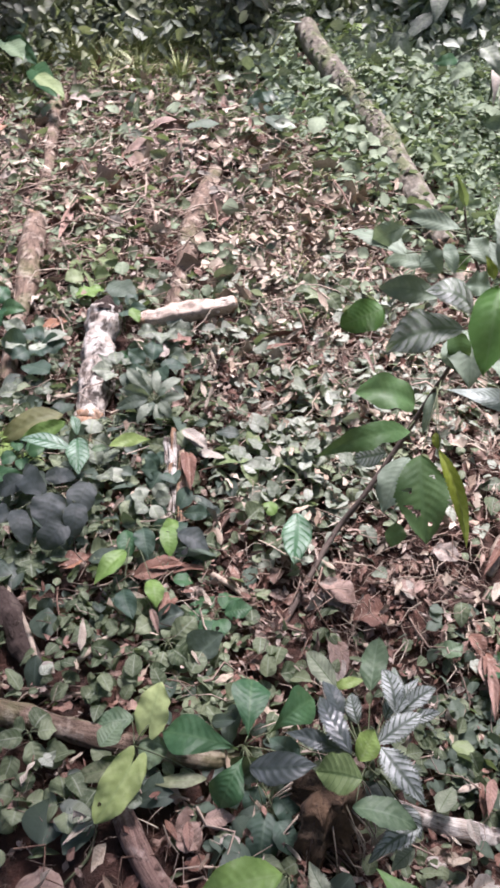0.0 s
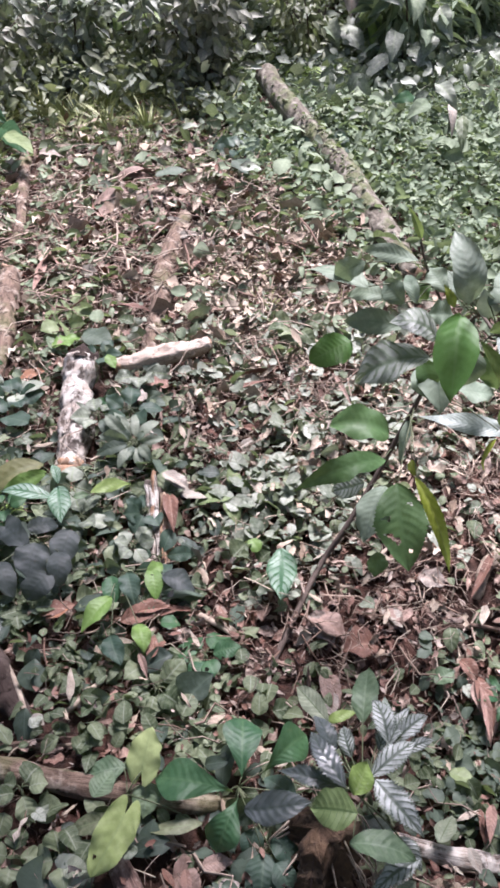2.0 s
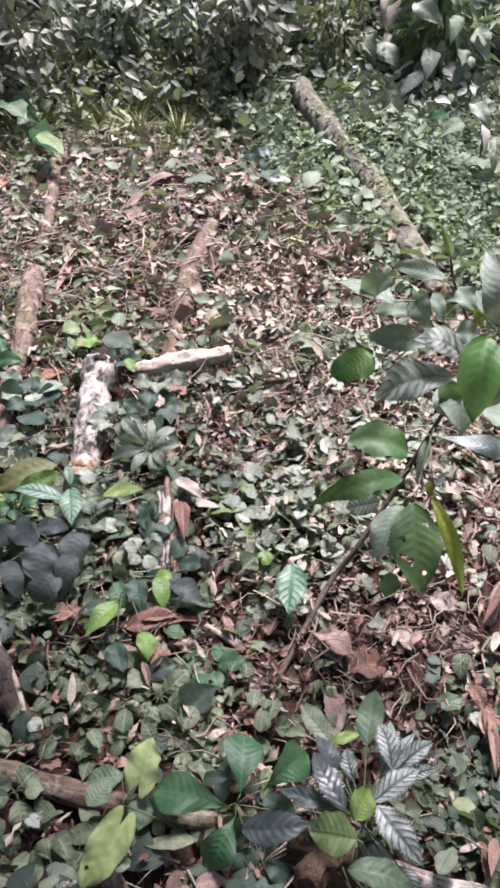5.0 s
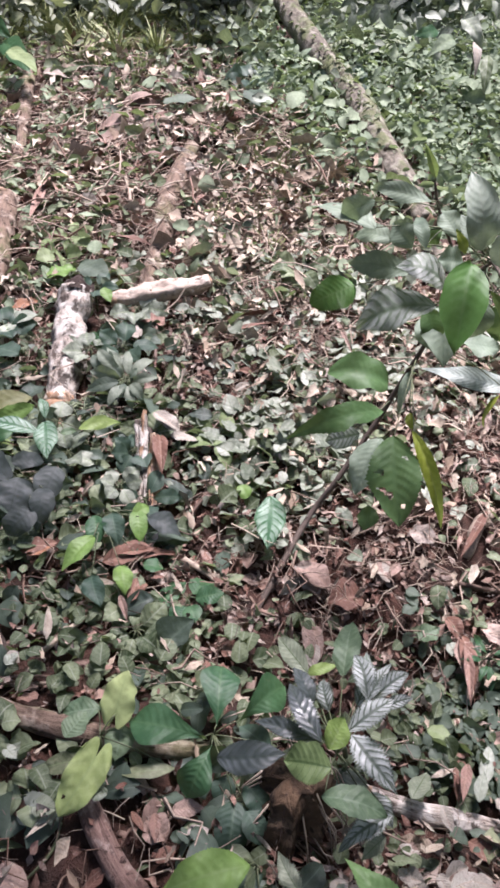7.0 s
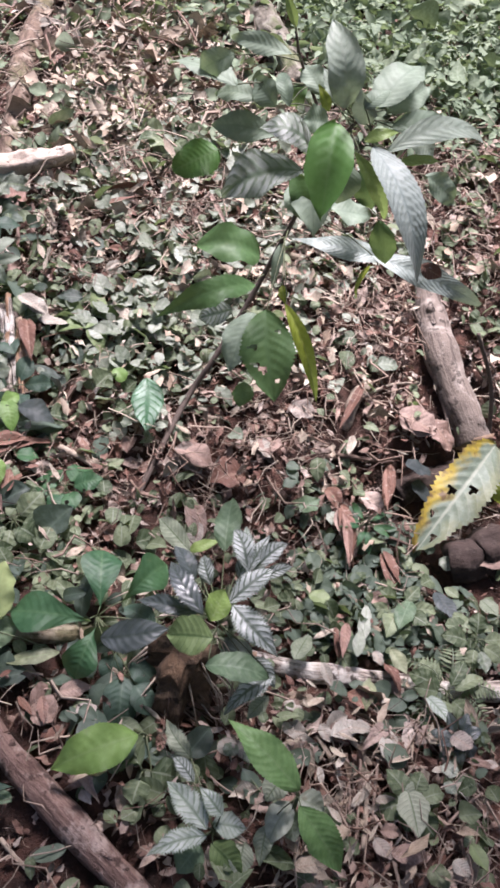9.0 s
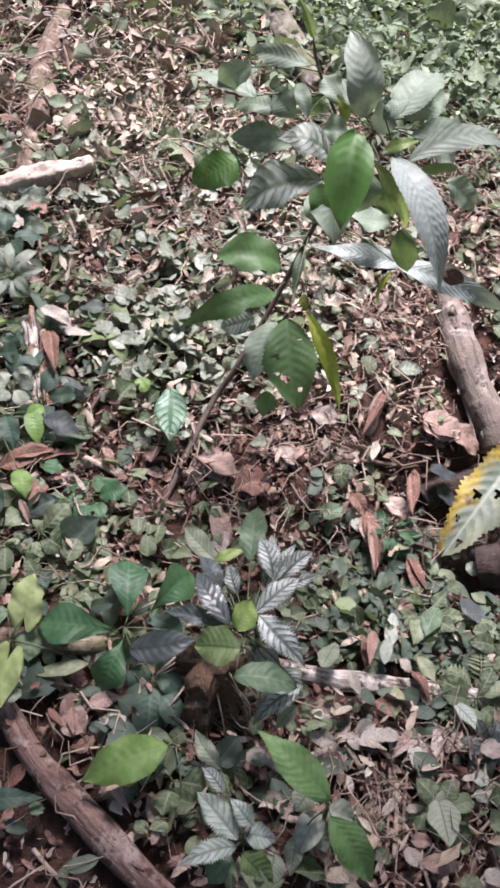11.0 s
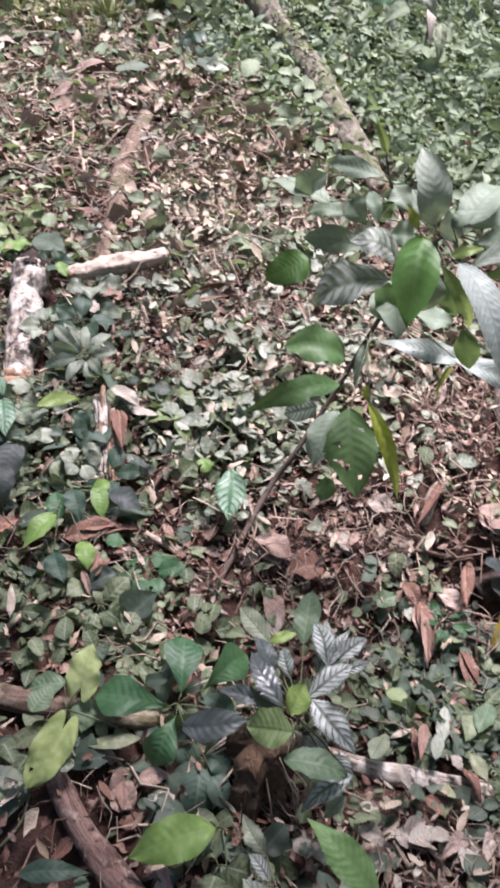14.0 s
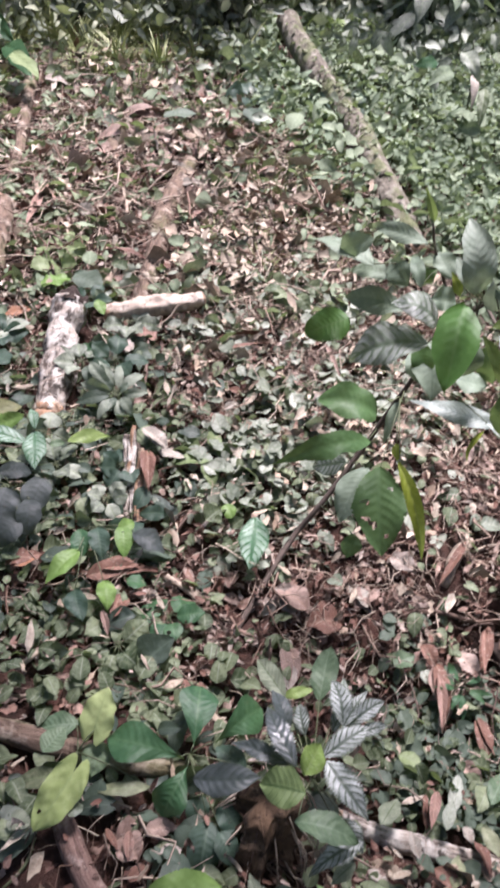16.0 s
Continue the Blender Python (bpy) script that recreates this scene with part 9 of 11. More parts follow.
p = thing("fallen_leaf", (0.438, 0.456, -0.042), "cream fallen leaf with a curled edge", "leaf", "fallen leaves")
leaf(p, (0.427, 0.466, -0.043), (0.449, 0.445, -0.042), 0.025, PALE_DEAD, shape='heart', face=(0, 0.1, 1), wave=0.05, fold=0.3, droop=0.03)
p = thing("fallen_leaf", (0.468, 0.414, -0.034), "bleached bone-coloured fallen leaf", "leaf", "fallen leaves")
leaf(p, (0.468, 0.439, -0.041), (0.469, 0.389, -0.027), 0.029, PALE_DEAD, shape='blunt', face=(0, 0.1, 1), wave=0.05, fold=0.3, droop=0.03)
p = thing("fallen_leaf", (0.596, 0.410, -0.025), "cream fallen leaf with a curled edge", "leaf", "fallen leaves")
leaf(p, (0.584, 0.425, -0.028), (0.607, 0.394, -0.022), 0.039, GREY_DEAD, shape='blunt', face=(0, 0.1, 1), wave=0.05, fold=0.3, droop=0.03)
p = thing("fallen_leaf", (0.560, 0.366, -0.019), "pale green loose leaf lying on the litter", "leaf", "fallen leaves")
leaf(p, (0.551, 0.377, -0.020), (0.568, 0.355, -0.018), 0.028, PALE_COVER, shape='round', face=(0, 0.1, 1), wave=0.05, fold=0.2, droop=0.03)
p = thing("fallen_leaf", (0.552, 0.338, -0.016), "pale green loose leaf lying on the litter", "leaf", "fallen leaves")
leaf(p, (0.545, 0.348, -0.016), (0.559, 0.328, -0.016), 0.022, PALE_COVER, shape='blunt', face=(0, 0.1, 1), wave=0.05, fold=0.2, droop=0.03)
p = thing("fallen_leaf", (0.300, 0.468, -0.025), "bleached bone-coloured fallen leaf", "leaf", "fallen leaves")
leaf(p, (0.294, 0.478, -0.026), (0.307, 0.458, -0.025), 0.020, PALE_DEAD, shape='round', face=(0, 0.1, 1), wave=0.05, fold=0.2, droop=0.03)
p = thing("fallen_leaf", (0.501, 0.595, -0.074), "bleached bone-coloured fallen leaf", "leaf", "fallen leaves")
leaf(p, (0.496, 0.609, -0.074), (0.507, 0.580, -0.074), 0.020, PALE_DEAD, shape='blunt', face=(0, 0.1, 1), wave=0.05, fold=0.2, droop=0.03)
p = thing("fallen_leaf", (0.382, 0.552, -0.015), "bleached bone-coloured fallen leaf", "leaf", "fallen leaves")
leaf(p, (0.384, 0.578, -0.025), (0.381, 0.526, -0.004), 0.017, PALE_DEAD, shape='blunt', face=(0, 0.1, 1), wave=0.05, fold=0.3, droop=0.03)
p = thing("fallen_leaf", (0.343, 0.384, -0.027), "bleached bone-coloured fallen leaf", "leaf", "fallen leaves")
leaf(p, (0.342, 0.401, -0.028), (0.345, 0.367, -0.026), 0.014, PALE_DEAD, shape='lance', face=(0, 0.1, 1), wave=0.05, fold=0.6, droop=0.03)
p = thing("fallen_leaf", (0.375, 0.379, -0.034), "bleached bone-coloured fallen leaf", "leaf", "fallen leaves")
leaf(p, (0.376, 0.401, -0.036), (0.374, 0.358, -0.032), 0.012, PALE_DEAD, shape='lance', face=(0, 0.1, 1), wave=0.05, fold=0.6, droop=0.03)
p = thing("fallen_leaf", (0.475, 0.304, 0.003), "mottled pale green leaf lying in the straw", "leaf", "fallen leaves")
leaf(p, (0.477, 0.342, -0.007), (0.473, 0.266, 0.012), 0.052, PALE_RIB, shape='ovate', face=(0, 0.1, 1), wave=0.05, fold=0.4, droop=0.03)
p = thing("fallen_leaf", (0.474, 0.340, -0.007), "mottled pale green leaf lying in the straw", "leaf", "fallen leaves")
leaf(p, (0.462, 0.353, -0.011), (0.487, 0.326, -0.003), 0.034, PALE_RIB, shape='ovate', face=(0, 0.1, 1), wave=0.05, fold=0.4, droop=0.03)
p = thing("fallen_leaf", (0.528, 0.217, 0.002), "bleached bone-coloured fallen leaf", "leaf", "fallen leaves")
leaf(p, (0.521, 0.231, 0.000), (0.536, 0.204, 0.004), 0.024, PALE_DEAD, shape='blunt', face=(0, 0.1, 1), wave=0.05, fold=0.3, droop=0.03)
p = thing("fallen_leaf", (0.486, 0.208, 0.015), "olive green leaf in the litter", "leaf", "fallen leaves")
leaf(p, (0.478, 0.225, 0.013), (0.494, 0.191, 0.017), 0.035, OLIVE, shape='blunt', face=(0, 0.1, 1), wave=0.05, fold=0.2, droop=0.03)
p = thing("fallen_leaf", (0.561, 0.228, 0.003), "yellowing green leaf lying flat", "leaf", "fallen leaves")
leaf(p, (0.555, 0.250, -0.001), (0.566, 0.207, 0.008), 0.026, SOFT_LIME, shape='ovate', face=(0, 0.1, 1), wave=0.05, fold=0.3, droop=0.03)
p = thing("fallen_leaf", (0.454, 0.244, 0.001), "broad tan fallen leaf", "leaf", "fallen leaves")
leaf(p, (0.424, 0.253, 0.002), (0.484, 0.235, -0.001), 0.032, TAN, shape='ovate', face=(0, 0.1, 1), wave=0.05, fold=0.3, droop=0.03)
p = thing("fallen_leaf", (0.412, 0.259, 0.000), "cream fallen leaf with a curled edge", "leaf", "fallen leaves")
leaf(p, (0.405, 0.278, -0.007), (0.420, 0.241, 0.008), 0.024, GREY_DEAD, shape='ovate', face=(0, 0.1, 1), wave=0.05, fold=0.5, droop=0.03)
p = thing("fallen_leaf", (0.501, 0.678, -0.096), "pale green loose leaf lying on the litter", "leaf", "fallen leaves")
leaf(p, (0.484, 0.641, -0.091), (0.517, 0.715, -0.101), 0.027, PALE_COVER, shape='blunt', face=(0, 0.1, 1), wave=0.05, fold=0.3, droop=0.03)
p = thing("fallen_leaf", (0.469, 0.627, -0.068), "pale green loose leaf lying on the litter", "leaf", "fallen leaves")
leaf(p, (0.459, 0.598, -0.066), (0.479, 0.656, -0.071), 0.024, PALE_COVER, shape='ovate', face=(0, 0.1, 1), wave=0.05, fold=0.3, droop=0.03)
p = thing("fallen_leaf", (0.357, 0.626, -0.058), "mottled pale green leaf by the pale branch", "leaf", "fallen leaves")
leaf(p, (0.337, 0.598, -0.047), (0.377, 0.654, -0.069), 0.037, PALE_RIB, shape='ovate', face=(0, 0.1, 1), wave=0.05, fold=0.3, droop=0.03)
p = thing("fallen_leaf", (0.531, 0.572, -0.043), "olive green leaf trailing over the branch", "leaf", "fallen leaves")
leaf(p, (0.521, 0.600, -0.047), (0.540, 0.545, -0.039), 0.025, OLIVE, shape='ovate', face=(0, 0.1, 1), wave=0.05, fold=0.3, droop=0.03)
p = thing("fallen_leaf", (0.585, 0.480, -0.053), "grey-green leaf trailing below the branch", "leaf", "fallen leaves")
leaf(p, (0.568, 0.512, -0.065), (0.603, 0.449, -0.040), 0.032, STRIPE_PALE, shape='ovate', face=(0, 0.1, 1), wave=0.05, fold=0.3, droop=0.03)
p = thing("fallen_leaf", (0.464, 0.529, -0.072), "olive green leaf below the branch", "leaf", "fallen leaves")
leaf(p, (0.481, 0.559, -0.086), (0.446, 0.499, -0.058), 0.029, OLIVE, shape='ovate', face=(0, 0.1, 1), wave=0.05, fold=0.3, droop=0.03)
p = thing("fallen_leaf", (0.769, 0.689, -0.114), "mottled pale green leaf in the litter", "leaf", "fallen leaves")
leaf(p, (0.758, 0.711, -0.117), (0.779, 0.668, -0.111), 0.043, PALE_RIB, shape='ovate', face=(0, 0.1, 1), wave=0.05, fold=0.2, droop=0.03)
p = thing("fallen_leaf", (0.583, 0.691, -0.103), "dull green leaf in the litter", "leaf", "fallen leaves")
leaf(p, (0.609, 0.724, -0.114), (0.557, 0.657, -0.092), 0.042, MID, shape='ovate', face=(0, 0.1, 1), wave=0.05, fold=0.3, droop=0.03)
p = thing("fallen_leaf", (0.700, 0.562, -0.068), "pale green loose leaf lying on the litter", "leaf", "fallen leaves")
leaf(p, (0.703, 0.585, -0.070), (0.697, 0.538, -0.065), 0.026, PALE_COVER, shape='ovate', face=(0, 0.1, 1), wave=0.05, fold=0.3, droop=0.03)
p = thing("fallen_leaf", (0.438, 0.964, -0.100), "dull green leaf in the litter", "leaf", "fallen leaves")
leaf(p, (0.417, 0.949, -0.102), (0.460, 0.980, -0.099), 0.046, MID, shape='ovate', face=(0, 0.1, 1), wave=0.05, fold=0.3, droop=0.03)
p = thing("fallen_leaf", (0.407, 1.014, -0.082), "dusky green leaf in the litter", "leaf", "fallen leaves")
leaf(p, (0.386, 1.005, -0.082), (0.427, 1.024, -0.081), 0.030, DUSK, shape='ovate', face=(0, 0.1, 1), wave=0.05, fold=0.3, droop=0.03)
p = thing("fallen_leaf", (0.426, 0.836, -0.122), "dusky green leaf in the litter", "leaf", "fallen leaves")
leaf(p, (0.430, 0.811, -0.120), (0.422, 0.862, -0.124), 0.033, DUSK, shape='ovate', face=(0, 0.1, 1), wave=0.05, fold=0.3, droop=0.03)
p = thing("fallen_leaf", (0.494, 1.057, -0.090), "dusky green leaf in the litter", "leaf", "fallen leaves")
leaf(p, (0.473, 1.061, -0.084), (0.516, 1.054, -0.097), 0.028, DUSK, shape='ovate', face=(0, 0.1, 1), wave=0.05, fold=0.3, droop=0.03)
p = thing("fallen_leaf", (0.416, 1.052, -0.077), "dusky green leaf in the litter", "leaf", "fallen leaves")
leaf(p, (0.401, 1.060, -0.075), (0.431, 1.045, -0.078), 0.030, DUSK, shape='ovate', face=(0, 0.1, 1), wave=0.05, fold=0.3, droop=0.03)
p = thing("fallen_leaf", (-0.137, 1.427, 0.095), "long pale curled leaf by the splintered stump", "leaf", "fallen leaves")
leaf(p, (-0.163, 1.455, 0.100), (-0.111, 1.400, 0.089), 0.038, PALE_DEAD, shape='blunt', face=(0, 0.1, 1), wave=0.05, fold=0.5, droop=0.03)
p = thing("fallen_leaf", (-0.092, 1.409, 0.057), "bleached bone-coloured fallen leaf", "leaf", "fallen leaves")
leaf(p, (-0.125, 1.413, 0.064), (-0.059, 1.405, 0.050), 0.028, PALE_DEAD, shape='blunt', face=(0, 0.1, 1), wave=0.05, fold=0.3, droop=0.03)
p = thing("fallen_leaf", (-0.034, 1.406, 0.042), "long yellow-green leaf lying flat", "leaf", "fallen leaves")
leaf(p, (-0.082, 1.399, 0.043), (0.015, 1.412, 0.041), 0.033, SOFT_LIME, shape='lance', face=(0, 0.1, 1), wave=0.05, fold=0.3, droop=0.03)
p = thing("fallen_leaf", (0.048, 1.270, 0.019), "small round bright green leaf", "leaf", "fallen leaves")
leaf(p, (0.038, 1.286, 0.024), (0.058, 1.255, 0.015), 0.034, LIME_GREEN, shape='round', face=(0, 0.1, 1), wave=0.05, fold=0.2, droop=0.03)
p = thing("fallen_leaf", (-0.254, 1.843, 0.060), "cream fallen leaf with a curled edge", "leaf", "fallen leaves")
leaf(p, (-0.274, 1.882, 0.057), (-0.234, 1.803, 0.062), 0.039, GREY_DEAD, shape='round', face=(0, 0.1, 1), wave=0.05, fold=0.2, droop=0.03)
p = thing("fallen_leaf", (0.186, 1.074, -0.051), "broad greyish torn fallen leaf", "leaf", "fallen leaves")
leaf(p, (0.160, 1.101, -0.035), (0.212, 1.047, -0.067), 0.060, GREY_DEAD, shape='blunt', face=(0, 0.1, 1), wave=0.05, fold=0.3, droop=0.03)
p = thing("fallen_leaf", (0.358, 1.111, -0.082), "pale heart-shaped fallen leaf", "leaf", "fallen leaves")
leaf(p, (0.344, 1.136, -0.080), (0.371, 1.086, -0.084), 0.040, PALE_DEAD, shape='heart', face=(0, 0.1, 1), wave=0.05, fold=0.2, droop=0.03)
p = thing("fallen_leaf", (0.177, 0.921, -0.057), "oblong pinkish fallen leaf", "leaf", "fallen leaves")
leaf(p, (0.175, 0.964, -0.059), (0.180, 0.878, -0.055), 0.026, TAN, shape='blunt', face=(0, 0.1, 1), wave=0.05, fold=0.2, droop=0.03)
p = thing("fallen_leaf", (-0.189, 1.056, 0.061), "long rust-brown fallen leaf", "leaf", "fallen leaves")
leaf(p, (-0.243, 1.036, 0.066), (-0.134, 1.076, 0.055), 0.037, RUST, shape='lance', face=(0, 0.1, 1), wave=0.05, fold=0.5, droop=0.03)
p = thing("fallen_leaf", (-0.369, 1.057, 0.078), "small orange-brown fallen leaf", "leaf", "fallen leaves")
leaf(p, (-0.397, 1.044, 0.080), (-0.342, 1.069, 0.076), 0.031, ORANGE_DEAD, shape='ovate', face=(0, 0.1, 1), wave=0.05, fold=0.4, droop=0.03)
p = thing("fallen_leaf", (-0.168, 0.962, 0.072), "reddish-brown curled strip of bark", "leaf", "fallen leaves")
leaf(p, (-0.176, 0.933, 0.070), (-0.159, 0.990, 0.074), 0.029, RUST, shape='lance', face=(0, 0.1, 1), wave=0.05, fold=0.6, droop=0.03)
p = thing("fallen_leaf", (-0.186, 0.922, 0.071), "thin pale curled strip", "leaf", "fallen leaves")
leaf(p, (-0.199, 0.949, 0.076), (-0.173, 0.894, 0.067), 0.016, TAN, shape='lance', face=(0, 0.1, 1), wave=0.05, fold=0.8, droop=0.03)
p = thing("fallen_leaf", (-0.584, 1.991, 0.040), "ragged rust leaf by the fallen log", "leaf", "fallen leaves")
leaf(p, (-0.620, 1.973, 0.038), (-0.548, 2.010, 0.042), 0.035, ORANGE_DEAD, shape='ovate', face=(0, 0.1, 1), wave=0.05, fold=0.5, droop=0.03)
p = thing("fallen_leaf", (-0.376, 0.798, 0.097), "pale green loose leaf lying on the litter", "leaf", "fallen leaves")
leaf(p, (-0.385, 0.788, 0.095), (-0.366, 0.808, 0.099), 0.029, PALE_COVER, shape='round', face=(0, 0.1, 1), wave=0.05, fold=0.2, droop=0.03)
p = thing("fallen_leaf", (-0.235, 0.659, 0.120), "dull green leaf over the branch", "leaf", "fallen leaves")
leaf(p, (-0.251, 0.637, 0.122), (-0.219, 0.682, 0.118), 0.045, MID, shape='ovate', face=(0, 0.1, 1), wave=0.05, fold=0.2, droop=0.03)
p = thing("fallen_leaf", (-0.342, 0.628, 0.085), "tiny whitish heart-shaped leaf", "leaf", "fallen leaves")
leaf(p, (-0.352, 0.635, 0.087), (-0.333, 0.621, 0.083), 0.024, PALE_COVER, shape='heart', face=(0, 0.1, 1), wave=0.05, fold=0.1, droop=0.03)
p = thing("fallen_leaf", (0.386, 1.411, 0.005), "pale green loose leaf lying on the litter", "leaf", "fallen leaves")
leaf(p, (0.343, 1.406, 0.007), (0.429, 1.416, 0.003), 0.034, PALE_COVER, shape='ovate', face=(0, 0.1, 1), wave=0.05, fold=0.3, droop=0.03)
p = thing("fallen_leaf", (0.137, 1.523, 0.040), "bleached bone-coloured fallen leaf", "leaf", "fallen leaves")
leaf(p, (0.124, 1.500, 0.042), (0.150, 1.546, 0.038), 0.032, PALE_DEAD, shape='round', face=(0, 0.1, 1), wave=0.05, fold=0.2, droop=0.03)
p = thing("fallen_leaf", (0.326, 1.820, 0.048), "thin pale strip of dead leaf", "leaf", "fallen leaves")
leaf(p, (0.310, 1.897, 0.052), (0.341, 1.743, 0.045), 0.015, TAN, shape='lance', face=(0, 0.1, 1), wave=0.05, fold=0.5, droop=0.03)
p = thing("fallen_leaf", (0.071, 1.892, 0.068), "reddish-brown curled strip of bark", "leaf", "fallen leaves")
leaf(p, (0.005, 1.884, 0.061), (0.137, 1.900, 0.076), 0.021, RUST, shape='lance', face=(0, 0.1, 1), wave=0.05, fold=1, droop=0.03)
p = thing("fallen_leaf", (0.091, 1.855, 0.061), "reddish-brown curled strip of bark", "leaf", "fallen leaves")
leaf(p, (0.029, 1.837, 0.060), (0.152, 1.872, 0.062), 0.018, RUST, shape='lance', face=(0, 0.1, 1), wave=0.05, fold=1, droop=0.03)
p = thing("fallen_leaf", (-0.028, 1.922, 0.055), "thin pale strip of dead leaf", "leaf", "fallen leaves")
leaf(p, (-0.087, 1.933, 0.059), (0.030, 1.912, 0.050), 0.018, TAN, shape='lance', face=(0, 0.1, 1), wave=0.05, fold=0.8, droop=0.03)
p = thing("fallen_leaf", (-0.378, 3.203, 0.045), "pale fallen leaf on the upper slope", "leaf", "fallen leaves")
leaf(p, (-0.412, 3.179, 0.044), (-0.344, 3.227, 0.046), 0.074, GREY_DEAD, shape='blunt', face=(0, 0.1, 1), wave=0.05, fold=0.3, droop=0.03)
p = thing("fallen_leaf", (-0.192, 3.400, 0.083), "broad grey-green leaf on the upper slope", "leaf", "fallen leaves")
leaf(p, (-0.266, 3.377, 0.082), (-0.119, 3.423, 0.084), 0.082, DUSK, shape='ovate', face=(0, 0.1, 1), wave=0.05, fold=0.3, droop=0.03)
p = thing("fallen_leaf", (0.024, 3.313, 0.092), "pale green leaf on the upper slope", "leaf", "fallen leaves")
leaf(p, (-0.019, 3.324, 0.095), (0.067, 3.302, 0.089), 0.089, PALE_RIB, shape='blunt', face=(0, 0.1, 1), wave=0.05, fold=0.3, droop=0.03)
p = thing("fallen_leaf", (0.110, 3.405, 0.090), "broad grey-green leaf on the upper slope", "leaf", "fallen leaves")
leaf(p, (0.081, 3.492, 0.089), (0.138, 3.318, 0.092), 0.077, DUSK, shape='ovate', face=(0, 0.1, 1), wave=0.05, fold=0.3, droop=0.03)
p = thing("fallen_leaf", (-0.362, 3.461, 0.045), "reddish-brown curled strip of bark", "leaf", "fallen leaves")
leaf(p, (-0.453, 3.490, 0.043), (-0.271, 3.432, 0.047), 0.037, PINK_DEAD, shape='lance', face=(0, 0.1, 1), wave=0.05, fold=0.8, droop=0.03)
p = thing("fallen_leaf", (-0.288, 3.313, 0.045), "reddish-brown curled strip of bark", "leaf", "fallen leaves")
leaf(p, (-0.383, 3.262, 0.045), (-0.193, 3.364, 0.046), 0.036, PINK_DEAD, shape='lance', face=(0, 0.1, 1), wave=0.05, fold=0.8, droop=0.03)
p = thing("fallen_leaf", (-0.323, 2.427, 0.052), "reddish-brown curled strip of bark", "leaf", "fallen leaves")
leaf(p, (-0.394, 2.460, 0.058), (-0.253, 2.395, 0.046), 0.025, RUST, shape='lance', face=(0, 0.1, 1), wave=0.05, fold=0.8, droop=0.03)
p = thing("fallen_leaf", (-0.297, 2.340, 0.047), "reddish-brown curled strip of bark", "leaf", "fallen leaves")
leaf(p, (-0.364, 2.350, 0.054), (-0.230, 2.330, 0.039), 0.025, PINK_DEAD, shape='lance', face=(0, 0.1, 1), wave=0.05, fold=0.8, droop=0.03)
p = thing("fallen_leaf", (-0.359, 2.510, 0.063), "reddish-brown curled strip of bark", "leaf", "fallen leaves")
leaf(p, (-0.422, 2.538, 0.060), (-0.296, 2.481, 0.065), 0.026, RUST, shape='lance', face=(0, 0.1, 1), wave=0.05, fold=0.8, droop=0.03)
p = thing("fallen_leaf", (-0.093, 2.630, 0.035), "reddish-brown curled strip of bark", "leaf", "fallen leaves")
leaf(p, (-0.123, 2.571, 0.033), (-0.063, 2.689, 0.037), 0.034, RUST, shape='lance', face=(0, 0.1, 1), wave=0.05, fold=0.8, droop=0.03)
p = thing("fallen_leaf", (-0.637, 2.625, 0.059), "reddish-brown curled strip of bark", "leaf", "fallen leaves")
leaf(p, (-0.651, 2.466, 0.063), (-0.623, 2.784, 0.054), 0.030, PINK_DEAD, shape='lance', face=(0, 0.1, 1), wave=0.05, fold=0.8, droop=0.03)
p = thing("fallen_leaf", (-1.070, 3.419, 0.066), "ragged rust leaf on the upper slope", "leaf", "fallen leaves")
leaf(p, (-1.112, 3.385, 0.068), (-1.028, 3.453, 0.063), 0.069, ORANGE_DEAD, shape='ovate', face=(0, 0.1, 1), wave=0.05, fold=0.4, droop=0.03)
p = thing("fallen_leaf", (-0.776, 3.778, 0.056), "cream fallen leaf with a curled edge", "leaf", "fallen leaves")
leaf(p, (-0.832, 3.793, 0.059), (-0.720, 3.763, 0.053), 0.055, GREY_DEAD, shape='blunt', face=(0, 0.1, 1), wave=0.05, fold=0.3, droop=0.03)
p = thing("fallen_leaf", (0.149, 2.777, 0.044), "thin pale strip of dead leaf", "leaf", "fallen leaves")
leaf(p, (0.067, 2.850, 0.046), (0.232, 2.704, 0.043), 0.028, TAN, shape='lance', face=(0, 0.1, 1), wave=0.05, fold=0.8, droop=0.03)
p = thing("fallen_leaf", (0.160, 2.991, 0.048), "reddish-brown curled strip of bark", "leaf", "fallen leaves")
leaf(p, (0.114, 2.955, 0.042), (0.207, 3.027, 0.054), 0.037, PINK_DEAD, shape='lance', face=(0, 0.1, 1), wave=0.05, fold=0.8, droop=0.03)
p = thing("fallen_leaf", (-1.090, 4.005, 0.193), "broad grey-green leaf on a low shoot", "leaf", "fallen leaves")
leaf(p, (-1.180, 4.129, 0.190), (-1.000, 3.881, 0.196), 0.102, MID, shape='ovate', face=(0, 0.1, 1), wave=0.05, fold=0.3, droop=0.03)
p = thing("fallen_leaf", (-0.901, 3.660, 0.151), "broad green leaf on a low shoot", "leaf", "fallen leaves")
leaf(p, (-0.972, 3.827, 0.146), (-0.829, 3.493, 0.157), 0.086, SOFT_LIME, shape='ovate', face=(0, 0.1, 1), wave=0.05, fold=0.3, droop=0.03)
p = thing("fallen_leaf", (-1.223, 4.097, 0.188), "broad grey-green leaf on a low shoot", "leaf", "fallen leaves")
leaf(p, (-1.274, 4.159, 0.184), (-1.172, 4.034, 0.192), 0.078, MID, shape='ovate', face=(0, 0.1, 1), wave=0.05, fold=0.3, droop=0.03)
